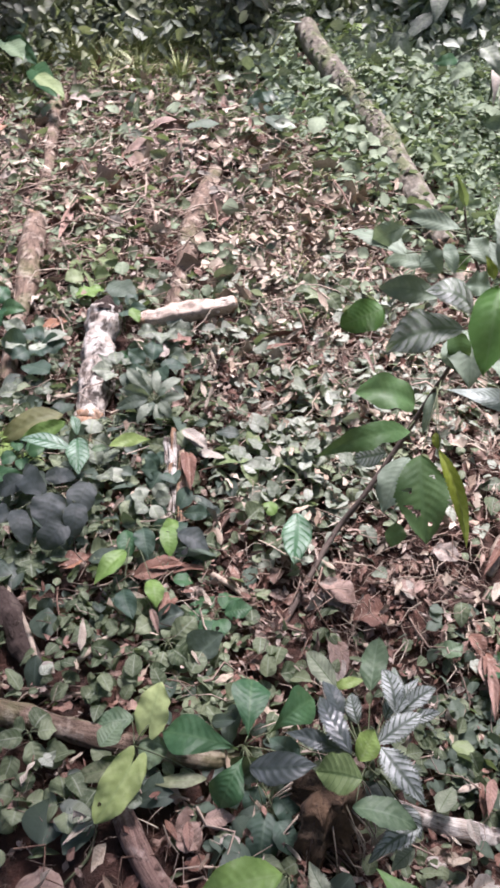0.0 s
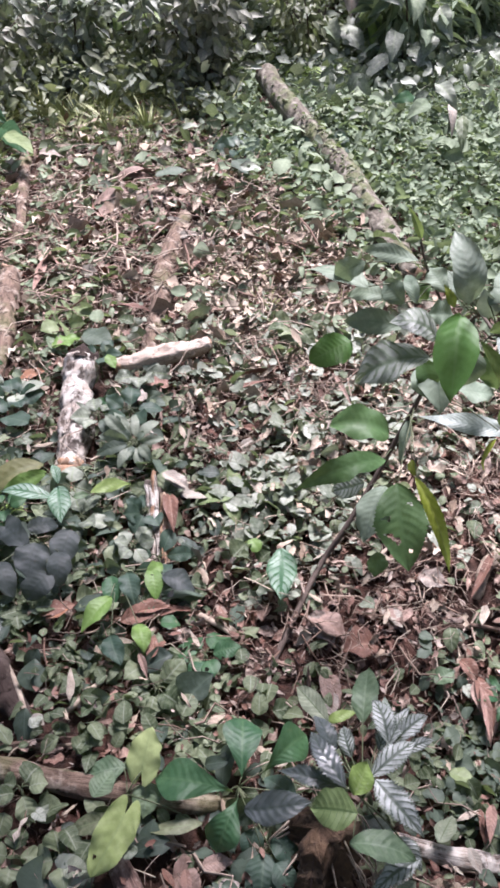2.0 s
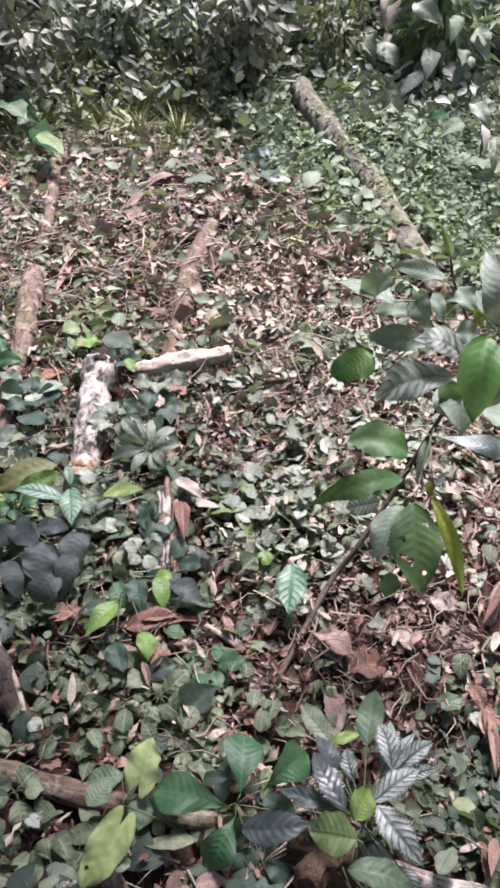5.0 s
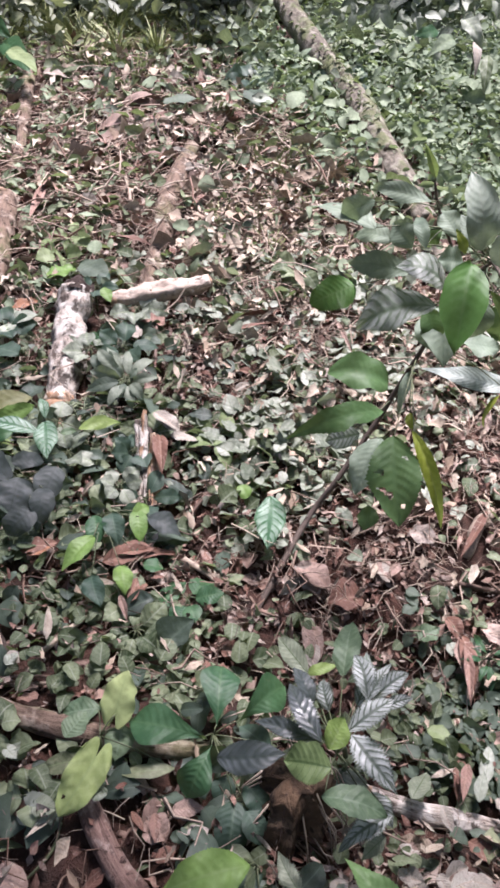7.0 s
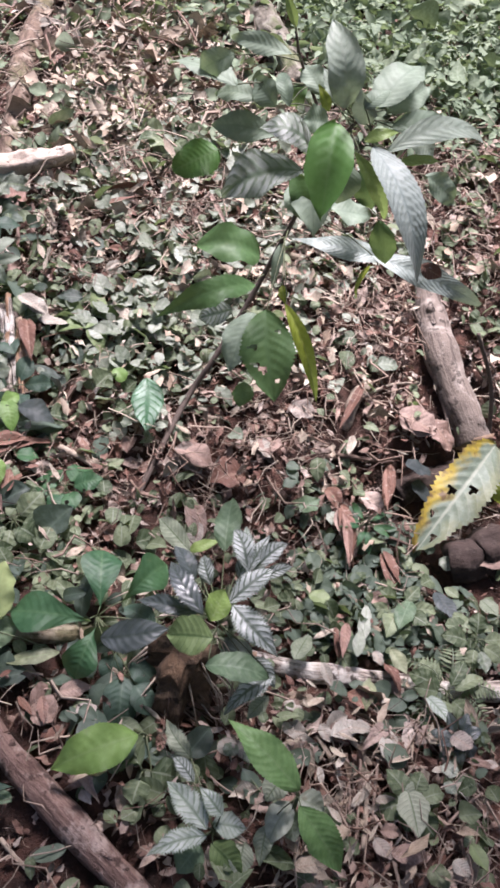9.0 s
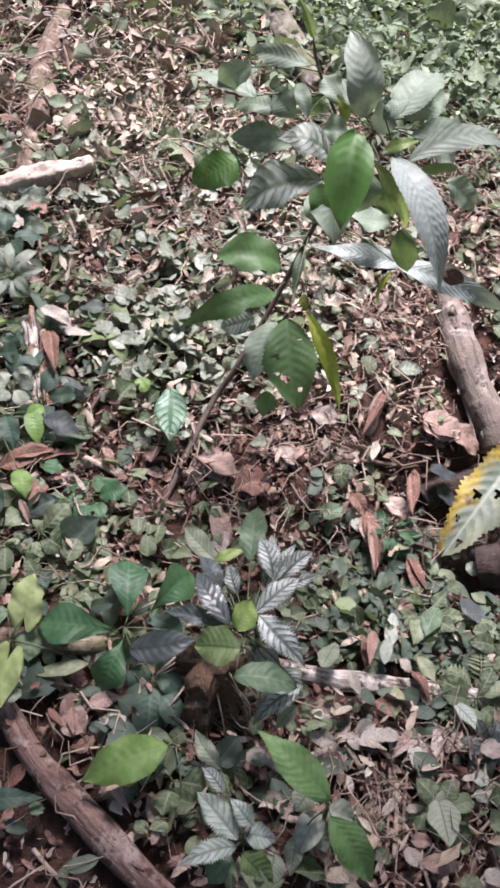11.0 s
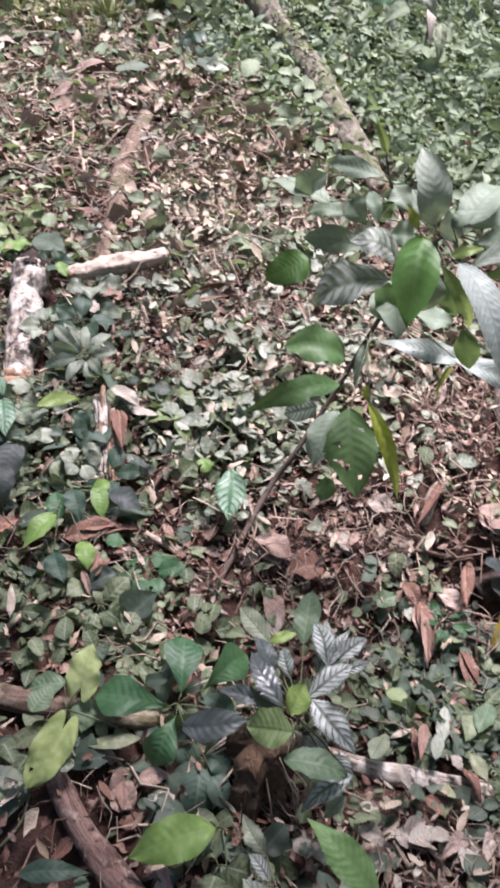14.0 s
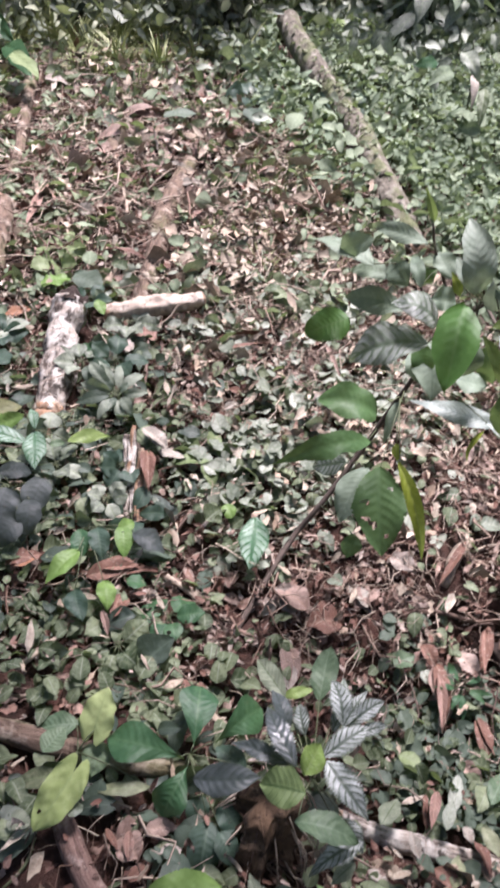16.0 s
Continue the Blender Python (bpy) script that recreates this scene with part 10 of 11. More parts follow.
p = thing("fallen_leaf", (-0.553, 2.335, 0.053), "pale green leaf near the stump", "leaf", "fallen leaves")
leaf(p, (-0.585, 2.294, 0.051), (-0.521, 2.375, 0.055), 0.063, SOFT_LIME, shape='ovate', face=(0, 0.1, 1), wave=0.05, fold=0.2, droop=0.03)
p = thing("fallen_leaf", (-0.468, 2.307, 0.061), "pale green leaf near the stump", "leaf", "fallen leaves")
leaf(p, (-0.497, 2.351, 0.058), (-0.438, 2.262, 0.065), 0.059, SOFT_LIME, shape='ovate', face=(0, 0.1, 1), wave=0.05, fold=0.2, droop=0.03)
p = thing("fallen_leaf", (-0.494, 2.137, 0.058), "fresh green leaf behind the stump", "leaf", "fallen leaves")
leaf(p, (-0.534, 2.103, 0.063), (-0.455, 2.170, 0.054), 0.066, LIME_GREEN, shape='ovate', face=(0, 0.1, 1), wave=0.05, fold=0.2, droop=0.03)
p = thing("fallen_leaf", (-0.393, 2.120, 0.073), "dusky blue-green leaf behind the stump", "leaf", "fallen leaves")
leaf(p, (-0.443, 2.165, 0.072), (-0.343, 2.074, 0.075), 0.075, DUSK, shape='ovate', face=(0, 0.1, 1), wave=0.05, fold=0.3, droop=0.03)
p = thing("fallen_leaf", (-0.328, 1.923, 0.120), "fresh green leaf on the broken branch", "leaf", "fallen leaves")
leaf(p, (-0.341, 1.952, 0.125), (-0.315, 1.894, 0.115), 0.033, LIME_GREEN, shape='ovate', face=(0, 0.1, 1), wave=0.05, fold=0.2, droop=0.03)
p = thing("fallen_leaf", (-0.585, 1.751, 0.060), "round blue-green leaf beside the stump", "leaf", "fallen leaves")
leaf(p, (-0.626, 1.773, 0.054), (-0.544, 1.729, 0.066), 0.070, TEAL, shape='round', face=(0, 0.1, 1), wave=0.05, fold=0.2, droop=0.03)
p = thing("fallen_leaf", (-0.309, 1.643, 0.107), "dusky green leaf beside the stump", "leaf", "fallen leaves")
leaf(p, (-0.336, 1.669, 0.106), (-0.282, 1.617, 0.108), 0.055, DUSK, shape='ovate', face=(0, 0.1, 1), wave=0.05, fold=0.2, droop=0.03)
log("thin dry stalk lying on the litter", [(0.530, 1.098, -0.104), (0.591, 1.091, -0.117), (0.666, 1.081, -0.126)], [0.0053, 0.0053, 0.0037], TWIG, n=16, sides=7, name="twig", category="twig", ends=False, knots=0, seed=283)
log("thin dry stalk lying on the litter", [(0.567, 0.913, -0.136), (0.613, 0.887, -0.138), (0.651, 0.870, -0.144)], [0.0037, 0.0037, 0.0026], TWIG, n=16, sides=7, name="twig", category="twig", ends=False, knots=0, seed=284)
log("thin dry stalk lying on the litter", [(0.536, 0.288, -0.032), (0.574, 0.311, -0.038), (0.613, 0.330, -0.042)], [0.0028, 0.0028, 0.0020], STRAW, n=16, sides=7, name="twig", category="twig", ends=False, knots=0, seed=285)
log("thin dry stalk lying on the litter", [(0.481, 0.395, -0.048), (0.502, 0.384, -0.043), (0.530, 0.380, -0.040)], [0.0039, 0.0039, 0.0027], STRAW, n=16, sides=7, name="twig", category="twig", ends=False, knots=0, seed=286)
log("thin dry stalk lying on the litter", [(0.452, 0.408, -0.053), (0.431, 0.352, -0.043), (0.414, 0.307, -0.030)], [0.0028, 0.0028, 0.0020], STRAW, n=16, sides=7, name="twig", category="twig", ends=False, knots=0, seed=287)
log("thin dry stalk lying on the litter", [(0.428, 0.431, -0.056), (0.405, 0.355, -0.044), (0.373, 0.266, -0.010)], [0.0028, 0.0028, 0.0020], STRAW, n=16, sides=7, name="twig", category="twig", ends=False, knots=0, seed=288)
log("thin dry stalk lying on the litter", [(0.426, 0.382, -0.049), (0.409, 0.326, -0.037), (0.384, 0.265, -0.010)], [0.0046, 0.0046, 0.0033], TWIG, n=16, sides=7, name="twig", category="twig", ends=False, knots=0, seed=289)
log("thin dry stalk lying on the litter", [(0.399, 0.423, -0.052), (0.385, 0.339, -0.039), (0.363, 0.267, -0.010)], [0.0028, 0.0028, 0.0020], STRAW, n=16, sides=7, name="twig", category="twig", ends=False, knots=0, seed=290)
log("thin dry stalk lying on the litter", [(0.419, 0.316, -0.033), (0.428, 0.286, -0.022), (0.429, 0.233, -0.000)], [0.0036, 0.0036, 0.0025], STRAW, n=16, sides=7, name="twig", category="twig", ends=False, knots=0, seed=291)
log("thin dry stalk lying on the litter", [(0.600, 0.622, -0.118), (0.651, 0.607, -0.108), (0.710, 0.579, -0.100)], [0.0033, 0.0033, 0.0023], TWIG, n=16, sides=7, name="twig", category="twig", ends=False, knots=0, seed=292)
log("thin dry stalk lying on the litter", [(0.622, 0.490, -0.086), (0.654, 0.485, -0.088), (0.699, 0.483, -0.092)], [0.0031, 0.0031, 0.0022], TWIG, n=16, sides=7, name="twig", category="twig", ends=False, knots=0, seed=293)
log("thin dry stalk lying on the litter", [(0.352, 0.455, -0.042), (0.373, 0.406, -0.046), (0.384, 0.367, -0.045)], [0.0039, 0.0039, 0.0027], TWIG, n=16, sides=7, name="twig", category="twig", ends=False, knots=0, seed=294)
log("thin dry stalk lying on the litter", [(0.455, 0.311, -0.030), (0.431, 0.268, -0.014), (0.426, 0.209, 0.007)], [0.0036, 0.0036, 0.0025], STRAW, n=16, sides=7, name="twig", category="twig", ends=False, knots=0, seed=295)
log("thin dry stalk lying on the litter", [(0.610, 1.227, -0.054), (0.690, 1.263, -0.061), (0.762, 1.266, -0.060)], [0.0041, 0.0041, 0.0029], TWIG, n=16, sides=7, name="twig", category="twig", ends=False, knots=0, seed=296)
log("thin dry stalk lying on the litter", [(0.799, 1.311, -0.041), (0.808, 1.222, -0.066), (0.816, 1.104, -0.116)], [0.0041, 0.0041, 0.0029], STRAW, n=16, sides=7, name="twig", category="twig", ends=False, knots=0, seed=297)
log("thin dry stalk lying on the litter", [(-0.108, 1.126, 0.021), (-0.060, 1.222, 0.021), (-0.021, 1.296, 0.015)], [0.0039, 0.0039, 0.0027], TWIG, n=16, sides=7, name="twig", category="twig", ends=False, knots=0, seed=298)
log("thin dry stalk lying on the litter", [(-0.021, 1.296, 0.015), (-0.000, 1.378, 0.006), (0.022, 1.429, 0.014)], [0.0042, 0.0042, 0.0029], TWIG, n=16, sides=7, name="twig", category="twig", ends=False, knots=0, seed=299)
log("thin dry stalk lying on the litter", [(-0.327, 0.828, 0.074), (-0.291, 0.873, 0.069), (-0.259, 0.911, 0.057)], [0.0054, 0.0054, 0.0038], TWIG, n=16, sides=7, name="twig", category="twig", ends=False, knots=0, seed=300)
log("thin dry stalk lying on the litter", [(-0.113, 1.098, 0.026), (-0.046, 1.062, 0.002), (-0.004, 1.036, -0.013)], [0.0073, 0.0073, 0.0051], TWIG, n=16, sides=7, name="twig", category="twig", ends=False, knots=0, seed=301)
log("thin dry stalk lying on the litter", [(-0.514, 1.025, 0.067), (-0.441, 0.910, 0.074), (-0.405, 0.830, 0.064)], [0.0056, 0.0056, 0.0039], TWIG, n=16, sides=7, name="twig", category="twig", ends=False, knots=0, seed=302)
log("thin dry stalk lying on the litter", [(-0.184, 1.686, 0.028), (-0.192, 1.845, 0.045), (-0.197, 1.992, 0.021)], [0.0049, 0.0049, 0.0034], STRAW, n=16, sides=7, name="twig", category="twig", ends=False, knots=0, seed=303)
log("thin dry stalk lying on the litter", [(-0.660, 2.266, 0.027), (-0.593, 2.201, 0.022), (-0.540, 2.115, 0.033)], [0.0074, 0.0074, 0.0052], STRAW, n=16, sides=7, name="twig", category="twig", ends=False, knots=0, seed=304)
log("thin dry stalk lying on the litter", [(-0.686, 2.117, 0.026), (-0.606, 2.083, 0.035), (-0.514, 2.054, 0.027)], [0.0071, 0.0071, 0.0050], TWIG, n=16, sides=7, name="twig", category="twig", ends=False, knots=0, seed=305)
log("thin dry stalk lying on the litter", [(-0.448, 0.777, 0.057), (-0.352, 0.780, 0.069), (-0.299, 0.777, 0.069)], [0.0031, 0.0031, 0.0022], TWIG, n=16, sides=7, name="twig", category="twig", ends=False, knots=0, seed=306)
p = thing("fallen_leaf", (-0.098, 0.513, 0.069), "curled pinkish fallen leaf beside the branch", "leaf", "fallen leaves")
leaf(p, (-0.101, 0.536, 0.067), (-0.094, 0.489, 0.071), 0.017, PINK_DEAD, shape='ovate', face=(0, 0.1, 1), wave=0.05, fold=0.7, droop=0.03)
p = thing("fallen_leaf", (-0.127, 0.522, 0.066), "dark curled fallen leaf beside the branch", "leaf", "fallen leaves")
leaf(p, (-0.138, 0.539, 0.068), (-0.115, 0.505, 0.063), 0.015, RUST, shape='lance', face=(0, 0.1, 1), wave=0.05, fold=0.8, droop=0.03)
p = thing("fallen_leaf", (-0.049, 0.548, 0.052), "tan fallen leaf under the seedlings", "leaf", "fallen leaves")
leaf(p, (-0.075, 0.543, 0.058), (-0.024, 0.553, 0.046), 0.026, TAN, shape='ovate', face=(0, 0.1, 1), wave=0.05, fold=0.4, droop=0.03)
p = thing("fallen_leaf", (-0.092, 0.557, 0.052), "curled pinkish fallen leaf", "leaf", "fallen leaves")
leaf(p, (-0.112, 0.553, 0.059), (-0.071, 0.560, 0.045), 0.016, TAN, shape='ovate', face=(0, 0.1, 1), wave=0.05, fold=0.5, droop=0.03)
p = thing("fallen_leaf", (-0.031, 0.506, 0.058), "greyish curled fallen leaf", "leaf", "fallen leaves")
leaf(p, (-0.047, 0.497, 0.063), (-0.015, 0.516, 0.053), 0.031, GREY_DEAD, shape='ovate', face=(0, 0.1, 1), wave=0.05, fold=0.6, droop=0.03)
p = thing("fallen_leaf", (-0.080, 0.477, 0.050), "dark red-brown fallen leaf", "leaf", "fallen leaves")
leaf(p, (-0.098, 0.469, 0.053), (-0.062, 0.485, 0.047), 0.024, RUST, shape='ovate', face=(0, 0.1, 1), wave=0.05, fold=0.4, droop=0.03)
p = thing("fallen_leaf", (-0.186, 0.551, 0.108), "pale round leaf at the branch end", "leaf", "fallen leaves")
leaf(p, (-0.179, 0.563, 0.105), (-0.192, 0.539, 0.110), 0.025, PALE_COVER, shape='round', face=(0, 0.1, 1), wave=0.05, fold=0.2, droop=0.03)
p = thing("fallen_leaf", (-0.266, 0.534, 0.097), "mottled pale heart-shaped leaf", "leaf", "fallen leaves")
leaf(p, (-0.283, 0.539, 0.094), (-0.249, 0.529, 0.100), 0.033, PALE_RIB, shape='heart', face=(0, 0.1, 1), wave=0.05, fold=0.2, droop=0.03)
p = thing("fallen_leaf", (0.028, 0.329, 0.038), "small rust leaf in the soil", "leaf", "fallen leaves")
leaf(p, (0.014, 0.336, 0.042), (0.043, 0.323, 0.034), 0.024, RUST, shape='ovate', face=(0, 0.1, 1), wave=0.05, fold=0.4, droop=0.03)
p = thing("fallen_leaf", (-0.155, 0.390, 0.054), "small dull green leaf", "leaf", "fallen leaves")
leaf(p, (-0.166, 0.397, 0.054), (-0.144, 0.383, 0.054), 0.022, MID, shape='ovate', face=(0, 0.1, 1), wave=0.05, fold=0.2, droop=0.03)
p = thing("fallen_leaf", (-0.091, 0.303, 0.060), "dusky leaf at the foot of the branch", "leaf", "fallen leaves")
leaf(p, (-0.062, 0.308, 0.059), (-0.119, 0.298, 0.061), 0.028, DUSK, shape='ovate', face=(0, 0.1, 1), wave=0.05, fold=0.2, droop=0.03)
p = thing("fallen_leaf", (0.123, 0.439, 0.013), "pale round fallen leaf", "leaf", "fallen leaves")
leaf(p, (0.110, 0.443, 0.018), (0.137, 0.435, 0.008), 0.022, PALE_DEAD, shape='round', face=(0, 0.1, 1), wave=0.05, fold=0.2, droop=0.03)
p = thing("fallen_leaf", (0.196, 0.433, 0.012), "pale round creeper leaf", "leaf", "fallen leaves")
leaf(p, (0.183, 0.436, 0.013), (0.209, 0.429, 0.011), 0.027, PALE_COVER, shape='round', face=(0, 0.1, 1), wave=0.05, fold=0.2, droop=0.03)
p = thing("fallen_leaf", (0.226, 0.422, 0.011), "pale round creeper leaf", "leaf", "fallen leaves")
leaf(p, (0.216, 0.427, 0.011), (0.237, 0.418, 0.011), 0.025, PALE_COVER, shape='round', face=(0, 0.1, 1), wave=0.05, fold=0.2, droop=0.03)
p = thing("fallen_leaf", (0.184, 0.891, -0.059), "oblong greyish fallen leaf", "leaf", "fallen leaves")
leaf(p, (0.189, 0.921, -0.064), (0.180, 0.861, -0.054), 0.030, GREY_DEAD, shape='blunt', face=(0, 0.1, 1), wave=0.05, fold=0.2, droop=0.03)
# straw
straw_clump((0.374, 0.428, -0.057), 0.191, -1.4, 80)
straw_clump((0.408, 0.416, -0.062), 0.179, -1.75, 81)
straw_clump((0.330, 0.345, -0.038), 0.109, -1.2, 82)
straw_clump((0.565, 0.337, -0.047), 0.112, -0.9, 83)
straw_clump((0.582, 0.264, -0.047), 0.096, -2.2, 84)
straw_clump((0.134, 0.540, -0.016), 0.089, -1.0, 85)
straw_clump((0.051, 2.133, 0.024), 0.187, 0.2, 86)
straw_clump((0.213, 2.416, 0.019), 0.203, -0.5, 87)
straw_clump((0.270, 1.493, -0.016), 0.171, -0.4, 88)
straw_clump((-0.043, 2.889, 0.031), 0.201, -0.8, 89)
straw_clump((0.179, 1.102, -0.059), 0.132, -0.7, 90)
# grass tufts
tufts = np.random.default_rng(55)
for k in range(26):
    tx, ty = tufts.uniform(-1.6, 0.1), tufts.uniform(3.9, 5.1)
    grass_tuft((tx, ty, float(height(tx, ty))), tufts.uniform(0.14, 0.26), 400 + k)
for k in range(14):
    tx, ty = tufts.uniform(0.0, 0.5), tufts.uniform(2.3, 3.2)
    grass_tuft((tx, ty, float(height(tx, ty))), tufts.uniform(0.06, 0.11), 440 + k)
grass_tuft((-0.539, 4.393, -0.011), 0.164, 40)
grass_tuft((-1.027, 4.656, 0.002), 0.188, 41)
grass_tuft((-0.574, 4.936, -0.014), 0.195, 42)
grass_tuft((-0.508, 4.134, 0.005), 0.193, 43)
grass_tuft((-1.217, 4.577, 0.018), 0.238, 44)
grass_tuft((-0.333, 4.130, 0.018), 0.147, 45)
grass_tuft((-0.480, 4.815, -0.008), 0.187, 46)
grass_tuft((-0.999, 4.598, -0.005), 0.156, 47)
grass_tuft((-1.092, 4.210, -0.001), 0.141, 48)
grass_tuft((-1.028, 5.033, 0.005), 0.209, 49)
grass_tuft((-1.367, 5.042, 0.002), 0.251, 50)
grass_tuft((-1.068, 4.179, -0.010), 0.161, 51)
grass_tuft((-0.533, 4.492, -0.006), 0.213, 52)
grass_tuft((-0.376, 4.752, -0.009), 0.218, 53)
grass_tuft((-1.253, 4.506, 0.005), 0.158, 54)
grass_tuft((-0.607, 4.901, -0.009), 0.202, 55)
grass_tuft((-1.266, 4.507, 0.003), 0.238, 56)
grass_tuft((-0.562, 4.467, -0.008), 0.240, 57)
grass_tuft((-0.872, 4.698, 0.006), 0.161, 58)
grass_tuft((-0.551, 4.877, -0.020), 0.226, 59)
grass_tuft((-0.488, 4.696, -0.007), 0.230, 60)
grass_tuft((-1.337, 5.054, -0.004), 0.236, 61)
grass_tuft((-0.910, 4.384, -0.001), 0.214, 62)
grass_tuft((-0.848, 4.809, -0.014), 0.264, 63)
grass_tuft((-0.547, 4.143, 0.010), 0.175, 64)
grass_tuft((-1.091, 4.891, 0.001), 0.234, 65)
grass_tuft((-0.335, 3.995, -0.003), 0.142, 66)
grass_tuft((-0.615, 3.975, 0.014), 0.127, 67)
grass_tuft((-1.076, 3.849, -0.009), 0.138, 68)
grass_tuft((0.100, 2.548, -0.008), 0.082, 69)
grass_tuft((0.309, 2.612, -0.004), 0.083, 70)
grass_tuft((-0.695, 4.265, 0.002), 0.209, 71)
grass_tuft((-0.663, 3.377, -0.022), 0.100, 72)
grass_tuft((-0.420, 3.812, -0.003), 0.123, 73)
grass_tuft((0.239, 2.810, 0.001), 0.109, 74)
grass_tuft((0.499, 2.304, 0.009), 0.076, 75)
grass_tuft((-0.022, 2.537, -0.009), 0.081, 76)
grass_tuft((-0.612, 4.462, -0.006), 0.186, 77)

# ---- shrubs on the bank ----


def shrub(base, spread, tall, leaves, size, ratio, material, seed, droop=0.2, label="", shape="ovate", stems=7):
    r = np.random.default_rng(seed)
    ob = thing("shrub", base, label, "shrub", "shrubs on the bank")
    V, F, U, at = [], [], [], 0
    P, A, N = [], [], []
    for s in range(stems):
        az = r.uniform(0, 6.28)
        out = spread * r.uniform(0.3, 1.0)
        top = np.array([np.cos(az) * out, np.sin(az) * out, 0]) + np.array(UP) * tall * r.uniform(0.55, 1.1)
        foot = np.array([np.cos(az), np.sin(az), 0]) * 0.04
        bend = (foot + top) / 2 + np.array(UP) * 0.12 * tall + r.normal(size=3) * 0.03
        line = np.array(curve_through([foot, bend, top], 9))
        part("stem", tube_mesh("stem", [Vector(p) for p in line], np.linspace(0.008, 0.002, 9), BARE, 6, 0.05, s), ob)
        for _ in range(leaves // stems):
            k = r.uniform(0.12, 1.0)
            p = np.array([np.interp(k * 8, range(9), line[:, c]) for c in range(3)])
            a = r.uniform(0, 6.28)
            d = turned(np.array([a]), np.array([r.uniform(-1.3, 0.2)]))[0]
            P.append(p + d * r.uniform(0.01, 0.35 * spread) + r.normal(size=3) * 0.03)
            A.append(d)
            N.append(np.array(UP) * 0.9 + r.normal(size=3) * 0.45 + np.array((0, -1.1, 0)))
    P, A, N = np.array(P), np.array(A), np.array(N)
    sz = size * r.uniform(0.6, 1.25, len(P))
    temps = [blade(shape, 1.0, 2, 5, f, droop * d, 0, 0, i) for i, (f, d) in enumerate(((0.5, 1.0), (0.2, 1.8), (0.8, 0.5)))]
    me = scatter_mesh("foliage", P, A, N, sz, ratio * r.uniform(0.85, 1.15, len(P)), temps, material)
    tagged(part("foliage", me, ob), kind="stuff")
    return ob


bush = np.random.default_rng(31)
for k in range(26):
    x = -2.6 + 5.4 * (k % 13) / 12 + bush.uniform(-0.15, 0.15)
    y = (4.7 if k < 13 else 5.8) + bush.uniform(-0.5, 0.45) + 0.12 * abs(x)
    if x > 0.5:
        y += 0.45
    big = x > 0.6
    shrub((x, y, float(height(x, y))), bush.uniform(0.28, 0.45), bush.uniform(0.45, 0.8) * (1.0 if k < 13 else 1.5), 760, 0.14 if big else 0.072 * bush.uniform(0.7, 1.3), 0.34 if big else 0.45,
          ((SHRUB, BROAD, DUSTY, SHRUB, OLIVE, FINE, SHRUB) if big else (SHRUB, DUSTY, SHRUB, SHRUB, OLIVE, DUSTY, BROAD))[int(bush.integers(7))], 300 + k, 0.35 if big else 0.2,
          "leafy dark green shrub with long drooping leaves" if big else "leafy dark green shrub on the bank", "lance" if big else "ovate")

# ---- ground cover, litter and twigs ----


def gauss(x, y, cx, cy, sx, sy):
    return np.exp(-((x - cx) / sx) ** 2 - ((y - cy) / sy) ** 2)


def bare_patches(x, y):
    """Where reddish straw and soil show between the leaves."""
    d = gauss(x, y, 0.03, 1.60, 0.08, 0.06) + gauss(x, y, 0.26, 1.88, 0.14, 0.08) + gauss(x, y, 0.45, 1.22, 0.2, 0.10) + gauss(x, y, 0.25, 1.07, 0.15, 0.07)
    d = d + 0.4 * gauss(x, y, 0.22, 2.35, 0.2, 0.2) + 0.6 * gauss(x, y, 0.60, 0.93, 0.10, 0.08) + gauss(x, y, -0.38, 2.5, 0.16, 0.12) + gauss(x, y, -0.09, 1.02, 0.12, 0.05) + gauss(x, y, 0.72, 1.45, 0.12, 0.15) + 0.8 * gauss(x, y, 0.43, 0.36, 0.17, 0.14)
    return np.clip(d, 0, 1)


def cover_density(x, y):
    d = 0.44 + 0.36 * gauss(x, y, -0.6, 2.9, 0.6, 0.7) - 0.12 * gauss(x, y, 0.45, 2.2, 0.35, 0.4)
    d = d + 0.55 * gauss(x, y, -0.5, 1.45, 0.35, 0.5) + 0.6 * gauss(x, y, 0.12, 1.5, 0.22, 0.25) + 0.5 * gauss(x, y, -0.25, 0.85, 0.35, 0.28)
    d = d - 0.15 * gauss(x, y, 0.33, 1.05, 0.22, 0.22) - 0.4 * gauss(x, y, -0.02, 1.13, 0.17, 0.11) - 0.3 * gauss(x, y, -0.05, 0.5, 0.16, 0.15) - 0.7 * gauss(x, y, -0.3, 0.42, 0.26, 0.17) - 0.15 * gauss(x, y, 0.45, 1.9, 0.3, 0.5) - 0.10 * gauss(x, y, 0.55, 0.6, 0.3, 0.35) - 0.2 * gauss(x, y, -0.5, 3.6, 0.5, 0.5) - 0.6 * gauss(x, y, 0.78, 0.99, 0.17, 0.10)
    d = d + 0.45 * gauss(x, y, 0.40, 0.72, 0.13, 0.11) - 0.12 * gauss(x, y, 0.1, 2.6, 0.55, 0.7) + 0.25 * gauss(x, y, 0.47, 0.76, 0.18, 0.13) - 0.25 * gauss(x, y, 0.13, 1.47, 0.17, 0.22)
    d = d - 0.45 * bare_patches(x, y)
    d = d + 0.5 / (1 + np.exp(-(y - 3.7) / 0.15))
    return np.clip(d, 0.03, 1.2)


def fine_zone(x, y):
    return 1 / (1 + np.exp(-(x - 0.25 - 0.42 * (3.4 - y)) / 0.08)) / (1 + np.exp(-(y - 2.2) / 0.12)) / (1 + np.exp((y - 5.2) / 0.3))


